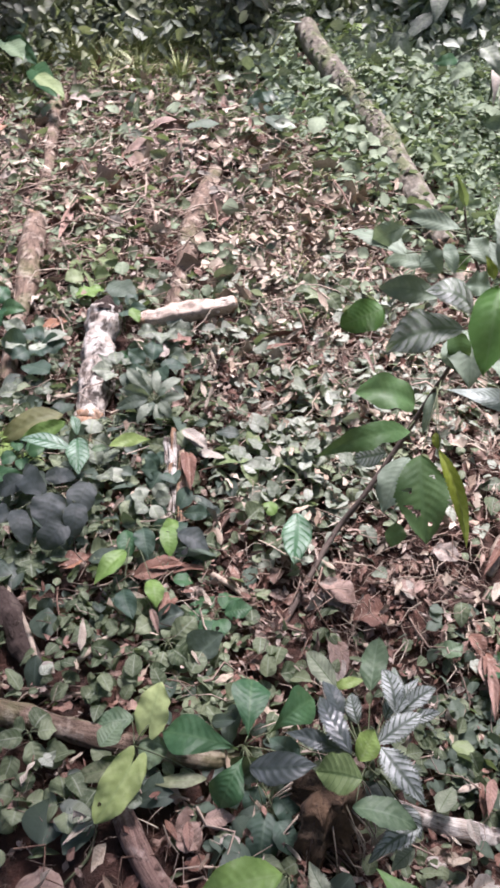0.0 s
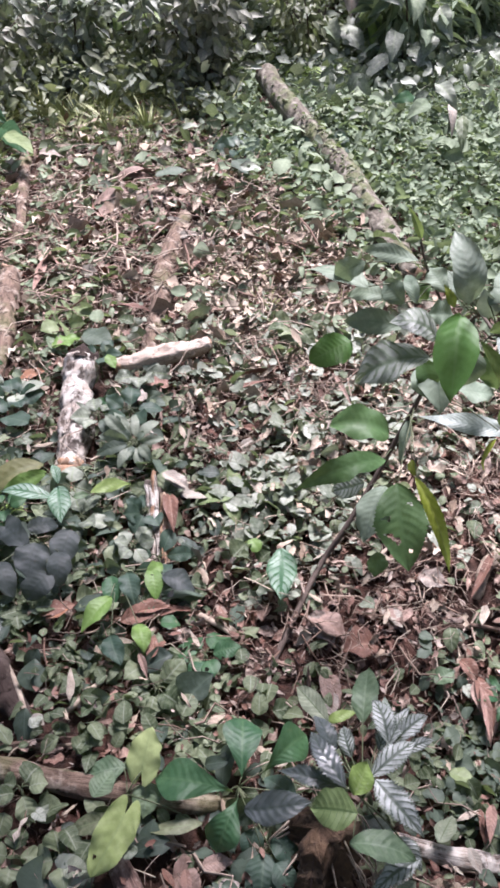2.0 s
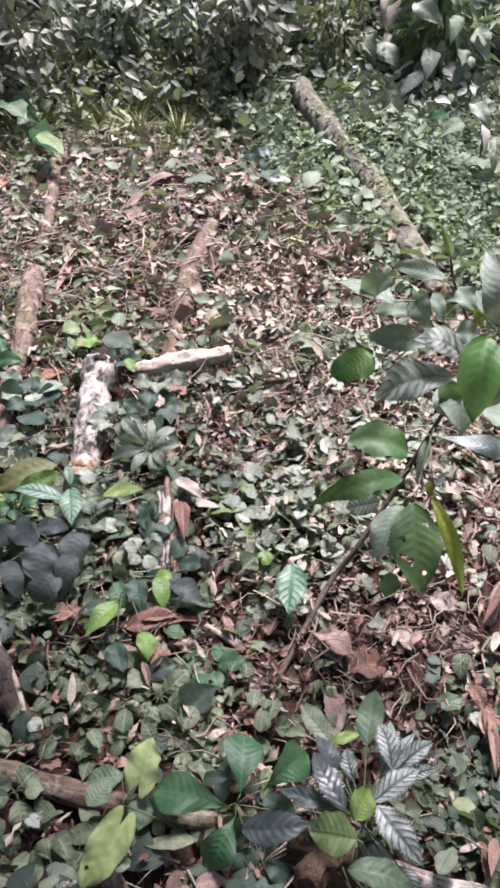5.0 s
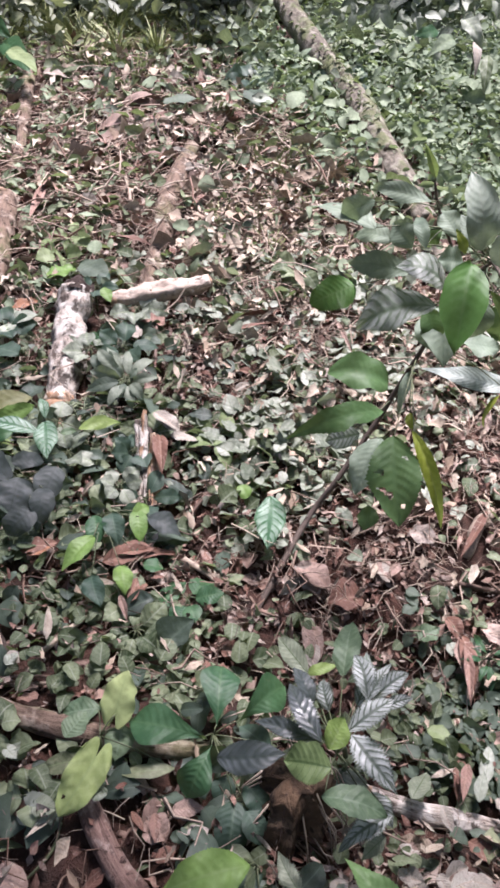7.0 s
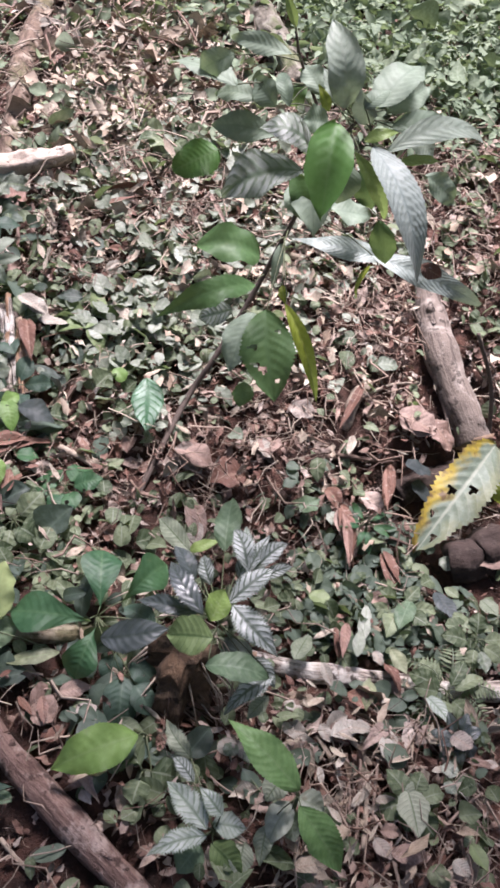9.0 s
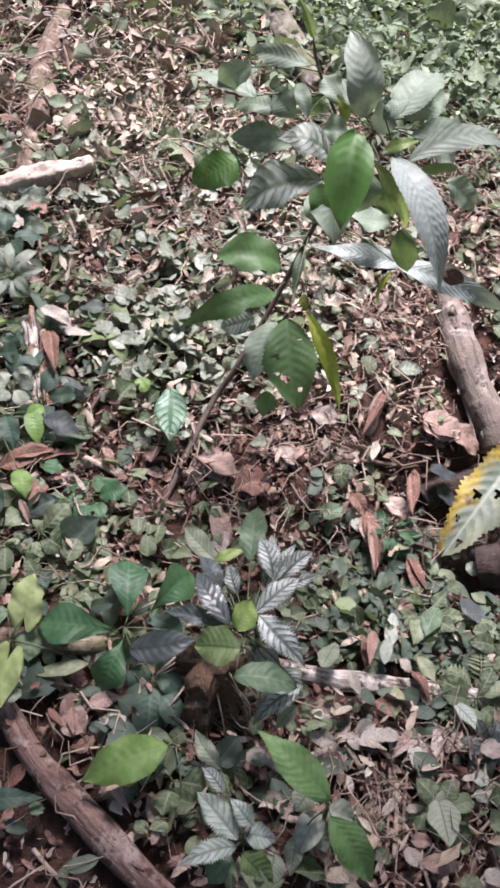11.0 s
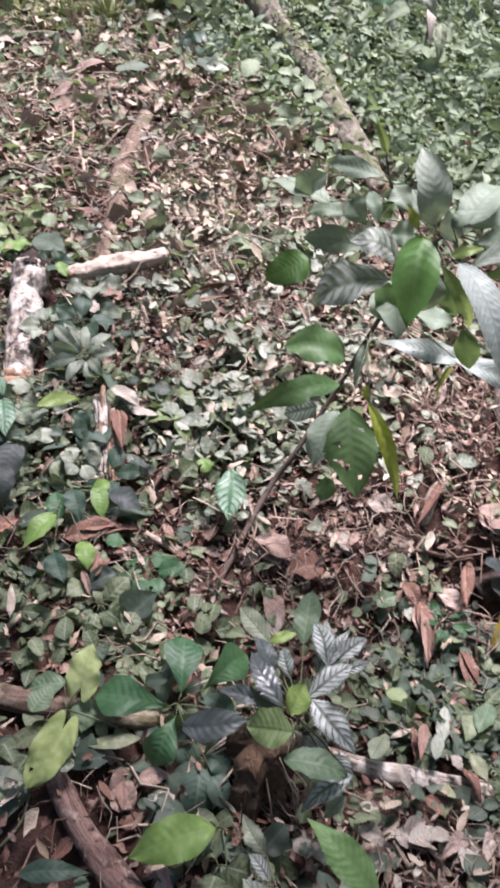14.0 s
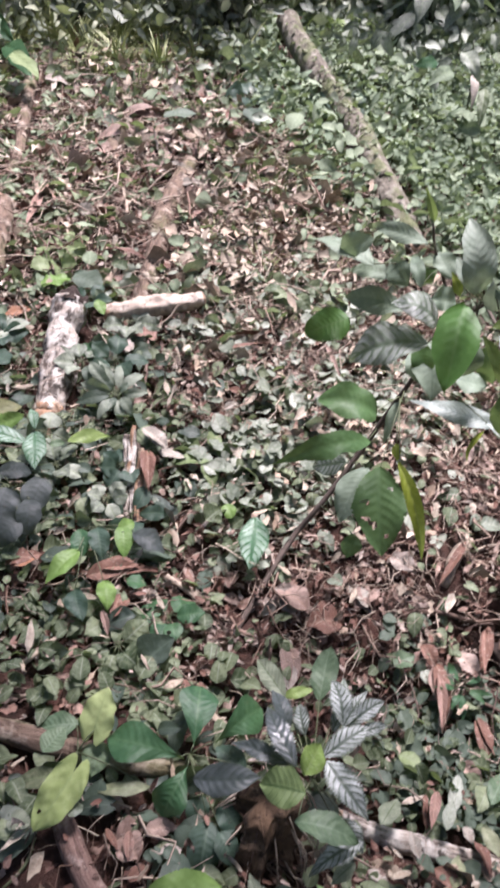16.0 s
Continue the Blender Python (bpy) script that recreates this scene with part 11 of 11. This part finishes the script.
def clear_of_logs(x, y, share=1.0):
    ok = np.ones(len(x), bool)
    for a, b, rr in LOG_LINES:
        ok &= (x - a) ** 2 + (y - b) ** 2 > (rr * share + 0.010) ** 2
    return ok


def spots(count, x0, x1, y0, y1, keep, r):
    x, y = r.uniform(x0, x1, count), r.uniform(y0, y1, count)
    ok = r.random(count) < keep(x, y)
    x, y = x[ok], y[ok]
    ok = clear_of_logs(x, y, 1.3) | (r.random(len(x)) < np.where(y > 2.9, 0.03, 0.14))
    return x[ok], y[ok]


def in_view(x, y):
    return np.abs(x - 0.15) < 0.62 + 0.42 * np.maximum(y, 0)


def cover_leaves(count, box, keep, size, lift, r, reach=0.02):
    x, y = spots(count, *box, lambda a, b: keep(a, b) * in_view(a, b), r)
    k = len(x)
    az = r.uniform(0, 6.283, k)
    P = np.stack([x, y, height(x, y) + r.uniform(0.008, lift, k)], -1)
    A = turned(az, r.normal(0.05, 0.35, k))
    N = np.array(UP) + r.normal(size=(k, 3)) * (0.27 + 0.5 * (spread_out(y) - 1))[:, None] + np.array((0, -0.15, 0))
    return P, A, N, size * np.clip(np.exp(r.normal(-0.05, 0.34, k)), 0.4, 1.7)


def spread_out(y):
    """Coarser leaves and litter on the upper slope."""
    return 1 + 0.7 * np.clip((y - 1.5) / 1.3, 0, 1)


def strewn(name, label, category, material, P, A, N, size, ratio, temps):
    ob = new(name, scatter_mesh(name, P, A, N, size, ratio, temps, material))
    ob.matrix_world = TILT
    return tagged(ob, label, category, kind="stuff")


r1 = np.random.default_rng(11)
COVER_SHAPES = (("blunt", 0.3, 0.12, 0, 1, 0.1), ("ovate", 0.4, 0.25, 0.3, 2, -0.1), ("round", 0.25, 0.2, -0.2, 3, 0), ("blunt", 0.5, 0.35, 0.1, 4, 0.05), ("ovate", 0.7, 0.1, -0.3, 5, 0.15), ("heart", 0.15, 0.4, 0.4, 6, -0.1), ("blunt", 0.2, 0.5, 0, 7, 0))
DEAD_SHAPES = (("ovate", 1.6, 0.5, 0.9, 15, 0.2), ("blunt", 0.4, -0.2, -0.5, 16, 0.25), ("ovate", 0.7, 0.3, 0.4, 5, 0.2), ("lance", 1.1, -0.3, -0.3, 6, 0.15), ("blunt", -0.6, 0.4, 0.5, 7, 0.3), ("lance", -1.0, 0.2, 0.2, 8, 0.2), ("ovate", 2.2, 0.1, -0.8, 9, 0.3), ("blunt", -0.3, -0.3, 1.0, 10, 0.35))


def cover_blades(nu, nv):
    return [blade(sh, 1.0, nu, nv, fo, dr, 0, tw, sd, 0, 0.035, sw, 0, 5, 0.025) for sh, fo, dr, tw, sd, sw in COVER_SHAPES]


def dead_blades(nu, nv):
    return [blade(sh, 1.0, nu, nv, 0.3 * fo, 0.8 * dr, 0.04, 0.4 * tw, sd, 0, 0.4 * rf, 0.1 * tw, 0, 8, 0.12) for sh, fo, dr, tw, sd, rf in DEAD_SHAPES]


temps_cover, small_cover = cover_blades(4, 7), cover_blades(2, 4)


def carpet(name, label, category, piece, rest, material, P, A, N, S, ratio, temps, small, near, count, r):
    """A carpet of loose leaves: the nearest are pieces of their own, the rest is one mesh."""
    top = thing(name, (0, 0, 0), label, category, kind="stuff")
    can = np.where(near(P[:, 0], P[:, 1]))[0]
    pick = r.choice(can, min(count, len(can)), replace=False)
    rest_of = np.ones(len(P), bool)
    rest_of[pick] = False
    of = np.where(rest_of)[0]
    if len(of):
        kind = of % len(temps) + len(temps) * (P[of, 1] > 1.65)
        tagged(part(rest, scatter_mesh(rest, P[of], A[of], N[of], S[of], ratio[of], temps + small, material, kind), top), kind="stuff")
    shared = [mesh_of(piece, v * np.array((q, 1, 1)), f, uv, material) for v, f, uv in temps for q in (ratio.min() * 0.7 + ratio.max() * 0.3, ratio.min() * 0.3 + ratio.max() * 0.7)]
    for i in pick:
        m, _ = leaf_frame(P[i], P[i] + A[i], N[i])
        part(piece, shared[int(r.integers(len(shared)))], top).matrix_local = m @ Matrix.Scale(float(S[i]), 4)
    return top


P, A, N, S = cover_leaves(74000, (-3, 3.2, 0.0, 5.6), lambda a, b: cover_density(a, b) / spread_out(b) ** 1.6, 0.030, 0.055, r1)
S = S * spread_out(P[:, 1])
carpet("ground_cover", "creeping heart-leaved green ground cover over the soil", "ground cover", "leaf", "leaves", COVER, P, A, N, S, r1.uniform(0.6, 0.9, len(P)) / spread_out(P[:, 1]) ** 0.6, temps_cover, small_cover,
       lambda a, b: (b < 1.3) & (np.abs(a - 0.1) < 0.55), 290, r1)
P, A, N, S = cover_leaves(11000, (-0.5, 1.0, 1.1, 2.6), lambda a, b: 0.95 * np.maximum(gauss(a, b, 0.13, 1.47, 0.17, 0.24), 0.4 * gauss(a, b, 0.4, 1.75, 0.3, 0.35) + 0.4 * gauss(a, b, 0.05, 2.1, 0.3, 0.25)) * (1 - 0.8 * bare_patches(a, b)), 0.034, 0.06, r1)
strewn("pale_creeper", "patch of pale round-leaved creeper", "creeper", PALE_COVER, P, A, N, S, r1.uniform(0.65, 0.95, len(P)), temps_cover)
P, A, N, S = cover_leaves(50000, (0.1, 3.4, 2.0, 5.6), fine_zone, 0.038, 0.12, r1)
N = N + np.array((0, -0.5, 0))
strewn("herb_carpet", "soft light green carpet of small herbs", "herbs", FINE, P, A, N, S, r1.uniform(0.28, 0.6, len(P)), small_cover)
rb = np.random.default_rng(26)
P, A, N, S = cover_leaves(4200, (0.0, 2.6, 2.3, 5.3), lambda a, b: 0.85 * fine_zone(a, b) * (np.sin(5.3 * a + 2.1 * b) * np.sin(3.1 * b - 1.7 * a) > -0.1), 0.066, 0.13, rb)
strewn("broad_herbs", "broader grey-green herb leaves over the herb carpet", "herbs", BROAD, P, A, N + np.array((0, -0.4, 0)), S, rb.uniform(0.4, 0.75, len(P)), temps_cover)
P, A, N, S = cover_leaves(2600, (-1.2, 0.6, 2.0, 3.9), lambda a, b: 0.5 * (1 - fine_zone(a, b)) * (np.sin(4.7 * a - 1.1 * b) * np.sin(3.9 * b + 2.2 * a) > -0.3), 0.047, 0.06, rb)
strewn("loose_herbs", "grey-green herb leaves scattered through the litter", "herbs", BROAD, P, A, N, S, rb.uniform(0.45, 0.8, len(P)), temps_cover)
P, A, N, S = cover_leaves(22000, (-2.6, 3.2, 3.2, 5.8), lambda a, b: (0.55 + 0.45 * np.sin(4.1 * a + 1) * np.sin(3.7 * b + a)) * (1 - 0.95 * gauss(a, b, -0.7, 4.0, 0.8, 0.55)) / (1 + np.exp(-(b - 4.15) / 0.2)), 0.060, 0.22, r1)
strewn("undergrowth", "knee-high grey-green undergrowth at the clearing's edge", "undergrowth", SHRUB, P, A - np.array((0, 0.1, 0.5)), N + np.array((0, -1.3, -0.2)), S, r1.uniform(0.4, 0.7, len(P)), small_cover)
P, A, N, S = cover_leaves(9000, (-2.4, 0.6, 3.9, 5.6), lambda a, b: 0.8 * gauss(a, b, -0.9, 4.8, 0.8, 0.45), 0.055, 0.30, np.random.default_rng(23))
strewn("undergrowth", "olive and yellow-green undergrowth below the shrubs", "undergrowth", OLIVE, P, A - np.array((0, 0.1, 0.3)), N + np.array((0, -0.9, 0)), S, np.random.default_rng(24).uniform(0.25, 0.6, len(P)), small_cover)
P, A, N, S = cover_leaves(9000, (-1.3, 0.3, 0.7, 2.2), lambda a, b: 0.5 * gauss(a, b, -0.48, 1.38, 0.3, 0.36), 0.047, 0.06, r1)
carpet("shade_herb", "patch of dusky blue-green herb leaves", "herbs", "leaf", "leaves", SHADE, P, A, N, S, r1.uniform(0.45, 0.75, len(P)), temps_cover, small_cover, lambda a, b: b < 9, 290, r1)
rh = np.random.default_rng(14)
P, A, N, S = cover_leaves(1500, (-0.5, 0.45, 0.25, 1.0), lambda a, b: 0.5 * gauss(a, b, -0.02, 0.6, 0.17, 0.17), 0.05, 0.06, rh)
carpet("shade_herb", "small patch of dusky herb leaves between the seedlings", "herbs", "leaf", "leaves", SHADE, P, A, N, S, rh.uniform(0.45, 0.75, len(P)), temps_cover, small_cover, lambda a, b: b < 9, 400, rh)
P, A, N, S = cover_leaves(6500, (0.2, 1.0, 0.3, 1.15), lambda a, b: 0.6 * gauss(a, b, 0.56, 0.70, 0.17, 0.20), 0.027, 0.05, rh)
strewn("dusky_creeper", "dusky olive creeper leaves over the soil", "creeper", DUSK, P, A, N, S, rh.uniform(0.55, 0.9, len(P)), temps_cover)
P, A, N, S = cover_leaves(9000, (-4, 4.5, 5.0, 9.0), lambda a, b: 0.9 + 0 * a, 0.11, 0.5, r1)
strewn("bank_foliage", "dense dark undergrowth on the far bank", "undergrowth", SHRUB, P, A, N, S, r1.uniform(0.4, 0.6, len(P)), small_cover)

r2 = np.random.default_rng(12)
temps_dead, small_dead = dead_blades(4, 9), dead_blades(2, 4)
x, y = spots(70000, -3, 3, 0.0, 4.6, lambda a, b: in_view(a, b) / spread_out(b) ** 1.6 * np.clip(1.05 - 0.6 * cover_density(a, b), 0.15, 1) * (1 - 0.8 * fine_zone(a, b)) * (1 - 0.9 * gauss(a, b, -0.3, 0.42, 0.2, 0.18)) * (1 - 0.85 * gauss(a, b, 0.78, 0.99, 0.17, 0.10)) * (1 - 0.6 * gauss(a, b, -0.03, 0.5, 0.17, 0.15)) * (1 - 0.35 * gauss(a, b, 0.5, 0.75, 0.25, 0.3)), r2)
k = len(x)
P = np.stack([x, y, height(x, y) + r2.uniform(0.004, 0.028, k)], -1)
carpet("leaf_litter", "dry brown and pinkish fallen leaves", "leaf litter", "dry_leaf", "dry_leaves", LITTER, P, turned(r2.uniform(0, 6.28, k), r2.normal(0, 0.4, k)),
       np.array((0, 0.1, 1)) + r2.normal(size=(k, 3)) * 0.4, spread_out(y) * 0.044 * np.clip(np.exp(r2.normal(-0.35, 0.45, k)), 0.25, 1.4), r2.uniform(0.12, 0.5, k), temps_dead, small_dead,
       lambda a, b: (b < 1.3) & (np.abs(a - 0.25) < 0.5), 250, r2)
x, y = spots(60000, -3, 3, 0.0, 4.6, lambda a, b: in_view(a, b) * np.clip(1.0 - 0.6 * cover_density(a, b), 0.2, 1) * (1 - 0.9 * fine_zone(a, b)) * (1 - 0.8 * gauss(a, b, -0.3, 0.42, 0.2, 0.18)) * (0.35 + 0.65 / (1 + np.exp((1.5 - b) / 0.15))) / spread_out(b), r2)
k = len(x)
P = np.stack([x, y, height(x, y) + r2.uniform(0.006, 0.060, k)], -1)
x, y = spots(15000, -2.2, 2.4, 0.0, 4.4, lambda a, b: in_view(a, b) * (1 - 0.8 * fine_zone(a, b)), r2)
k2 = len(x)
P2 = np.stack([x, y, height(x, y) + r2.uniform(0.012, 0.055, k2)], -1)
strewn("litter_crumbs", "small dry crumbs and flakes lying over leaves", "leaf litter", LITTER, P2, turned(r2.uniform(0, 6.28, k2), r2.normal(0, 0.5, k2)),
       np.array((0, 0.1, 1)) + r2.normal(size=(k2, 3)) * 0.5, 0.017 * r2.uniform(0.4, 1.6, k2), r2.uniform(0.2, 0.7, k2), small_dead)
x, y = spots(52000, -1.6, 2.0, 0.2, 4.2, lambda a, b: in_view(a, b) / spread_out(b) ** 1.6 * np.clip(0.04 + 0.1 / (1 + np.exp((1.2 - b) / 0.1)) + 0.8 * gauss(a, b, 0.2, 2.5, 0.35, 0.6) + 0.25 * gauss(a, b, -0.4, 3.3, 0.6, 0.4) + 0.4 * gauss(a, b, 0.4, 1.55, 0.25, 0.25) + 0.5 * gauss(a, b, 0.40, 0.38, 0.18, 0.16), 0, 1) * (1 - 0.8 * fine_zone(a, b)), r2)
k2 = len(x)
P2 = np.stack([x, y, height(x, y) + r2.uniform(0.025, 0.065, k2)], -1)
strewn("bleached_litter", "bleached straw-coloured leaf fragments strewn over the floor", "leaf litter", BLEACHED, P2, turned(r2.uniform(0, 6.28, k2), r2.normal(0, 0.35, k2)),
       np.array((0, 0, 1)) + r2.normal(size=(k2, 3)) * 0.35, spread_out(y) * 0.043 * np.clip(np.exp(r2.normal(-0.35, 0.45, k2)), 0.3, 1.6), r2.uniform(0.07, 0.42, k2), small_dead)
straws = []
for bend in ((0.05, -0.04, 0.06), (-0.14, 0.05, 0.02), (0.10, 0.16, -0.05), (0.02, -0.12, 0.10)):
    core = np.array([(0, 0, 0), (bend[0], 0.35, 0.03), (bend[1], 0.7, 0.02), (bend[2], 1, 0)])
    v, f, uv = tube(core, np.array([1, 0.9, 0.75, 0.4]), 3, closed=False)
    spine = np.repeat(core, 3, 0)
    straws.append((spine + (v - spine) * (0.008 + 0.004 * len(straws)), np.array(f), uv))
strewn("twig_litter", "thin dry twigs and stalks among the leaves", "twigs", TWIG, P, turned(r2.uniform(0, 6.28, k), r2.normal(0, 0.15, k)),
       np.array((0, 0, 1)) + r2.normal(size=(k, 3)) * 0.5, spread_out(P[:, 1]) * 0.075 * r2.uniform(0.25, 1.5, k) ** 1.3, np.ones(k), straws)

x, y = spots(15500, -1.2, 1.4, 0.15, 3.6, lambda a, b: in_view(a, b) * np.clip(0.08 + 0.7 * bare_patches(a, b) + 0.10 / (1 + np.exp((1.7 - b) / 0.1)), 0, 1) * (1 - 0.9 * fine_zone(a, b)), r2)
k = len(x)
strewn("straw_litter", "reddish dry straw and leaf stalks strewn over the floor", "straw", RED_STRAW, np.stack([x, y, height(x, y) + r2.uniform(0.015, 0.062, k)], -1), turned(r2.normal(-0.3, 0.9, k) + 3.14 * (r2.random(k) < 0.5), r2.normal(0, 0.12, k)),
       np.array((0, 0, 1)) + r2.normal(size=(k, 3)) * 0.5, spread_out(y) * 0.085 * r2.uniform(0.35, 1.4, k), r2.uniform(1.0, 2.4, k), straws)


def clinging(name, label, category, material, line, radius, count, size, low, high, r, ratio=(0.5, 0.8)):
    """Small leaves or moss tufts that cling to the upper side of a log."""
    k = r.uniform(low, high, count) * (len(line) - 1)
    core = np.stack([np.interp(k, range(len(line)), [q[c] for q in line]) for c in range(3)], -1)
    out = np.stack([r.normal(size=count) * 0.8, r.normal(size=count) * 0.25, np.abs(r.normal(size=count)) + 0.35], -1)
    out = out / np.linalg.norm(out, axis=1)[:, None]
    A = np.cross(out, r.normal(size=(count, 3))) + out * 0.4
    return strewn(name, label, category, material, core + out * radius * r.uniform(0.95, 1.25, count)[:, None], A, out + r.normal(size=(count, 3)) * 0.3, size * r.uniform(0.5, 1.3, count), r.uniform(*ratio, count), small_cover)


r4 = np.random.default_rng(21)
TRUNK = [(0.290, 4.516, 0.138), (0.322, 4.294, 0.127), (0.429, 3.876, 0.091), (0.535, 3.399, 0.072), (0.600, 3.004, 0.052), (0.638, 2.701, 0.054), (0.669, 2.458, 0.042)]
clinging("moss", "yellowish moss tufts on the fallen trunk", "moss", OLIVE, TRUNK, 0.048, 260, 0.020, 0.34, 0.62, r4, (0.3, 0.6))
clinging("trunk_creeper", "small creeper leaves clinging to the fallen trunk", "creeper", COVER, TRUNK, 0.050, 45, 0.032, 0.0, 0.66, r4)

# ---- the forest floor farther round ----
r3 = np.random.default_rng(13)


def around(count, size, lift):
    x, y = r3.uniform(-7, 7, count), r3.uniform(-6, 8, count)
    far = ~in_view(x, y) | (y < 0.0)
    far &= r3.random(count) < np.exp(-np.maximum(np.hypot(x, y - 2) - 4, 0) / 2.0)
    x, y = x[far], y[far]
    k = len(x)
    P = np.stack([x, y, height(x, y) + r3.uniform(0.008, lift, k)], -1)
    return P, turned(r3.uniform(0, 6.283, k), r3.normal(0.05, 0.35, k)), np.array(UP) + r3.normal(size=(k, 3)) * 0.35, size * r3.uniform(0.5, 1.4, k)


P, A, N, S = around(12000, 0.105, 0.08)
strewn("outer_ground_cover", "green ground cover under the added trees round about", "ground cover", COVER, P, A, N, S, r3.uniform(0.5, 0.9, len(P)), small_cover)
P, A, N, S = around(10000, 0.115, 0.03)
strewn("outer_leaf_litter", "brown fallen leaves under the added trees round about", "leaf litter", LITTER, P, A, N, S, r3.uniform(0.25, 0.6, len(P)), small_dead)

# ---- unseen trees, added to cast shade on parts of the slope ----


def tree(foot, crown, spread, leaves, seed):
    r = np.random.default_rng(seed)
    ob = thing("tree", foot, "unseen broadleaf tree added to shade the slope", "tree", "trees round the clearing")
    c = Vector(crown) - Vector(foot)
    part("trunk", tube_mesh("trunk", curve_through([Vector((0, 0, -0.3)), c * 0.5 + Vector((0.1, 0.05, 0)), c], 16), np.linspace(0.13, 0.05, 16), LOG_GREY, 12, 0.05, seed), ob)
    P, A = [], []
    for k in range(11):
        d = Vector(r.normal(size=3))
        d.z = abs(d.z) * 0.5 - 0.15
        d.normalize()
        end = c + d * spread * r.uniform(0.7, 1.05)
        line = curve_through([c * r.uniform(0.75, 1.0), (c + end) / 2 + Vector((0, 0, 0.1)), end], 8)
        part("limb", tube_mesh("limb", line, np.linspace(0.035, 0.008, 8), LOG_GREY, 7, 0.05, k), ob)
        for _ in range(leaves // 11):
            q = line[int(r.integers(2, 8))]
            P.append(np.array(q) + r.normal(size=3) * 0.28 * spread)
            A.append(r.normal(size=3) * (1, 1, 0.4) - (0, 0, 0.3))
    P, A = np.array(P), np.array(A)
    me = scatter_mesh("crown", P, A, np.array(UP) + r.normal(size=P.shape) * 0.4, 0.16 * r.uniform(0.6, 1.3, len(P)), r.uniform(0.4, 0.6, len(P)), [blade("ovate", 1.0, 2, 4, 0.3, 0.2, 0, 0, 3)], SHRUB)
    tagged(part("crown", me, ob), kind="stuff")
    return ob


# Crown places and leaf counts are tuned to darken chosen parts of the floor.
for k, (foot, crown, spread) in enumerate((((2.1, -0.5), (-0.15, 0.82, 2.4), 0.85), ((-2.1, -1.0), (0.27, 3.55, 3.9), 0.45), ((1.9, -2.6), (1.4, -2.2, 4.8), 1.5), ((2.9, 0.3), (1.25, 1.45, 2.2), 0.45))):
    tree((*foot, float(height(*foot))), crown, spread, (2450, 240, 3000, 300)[k], 900 + k)
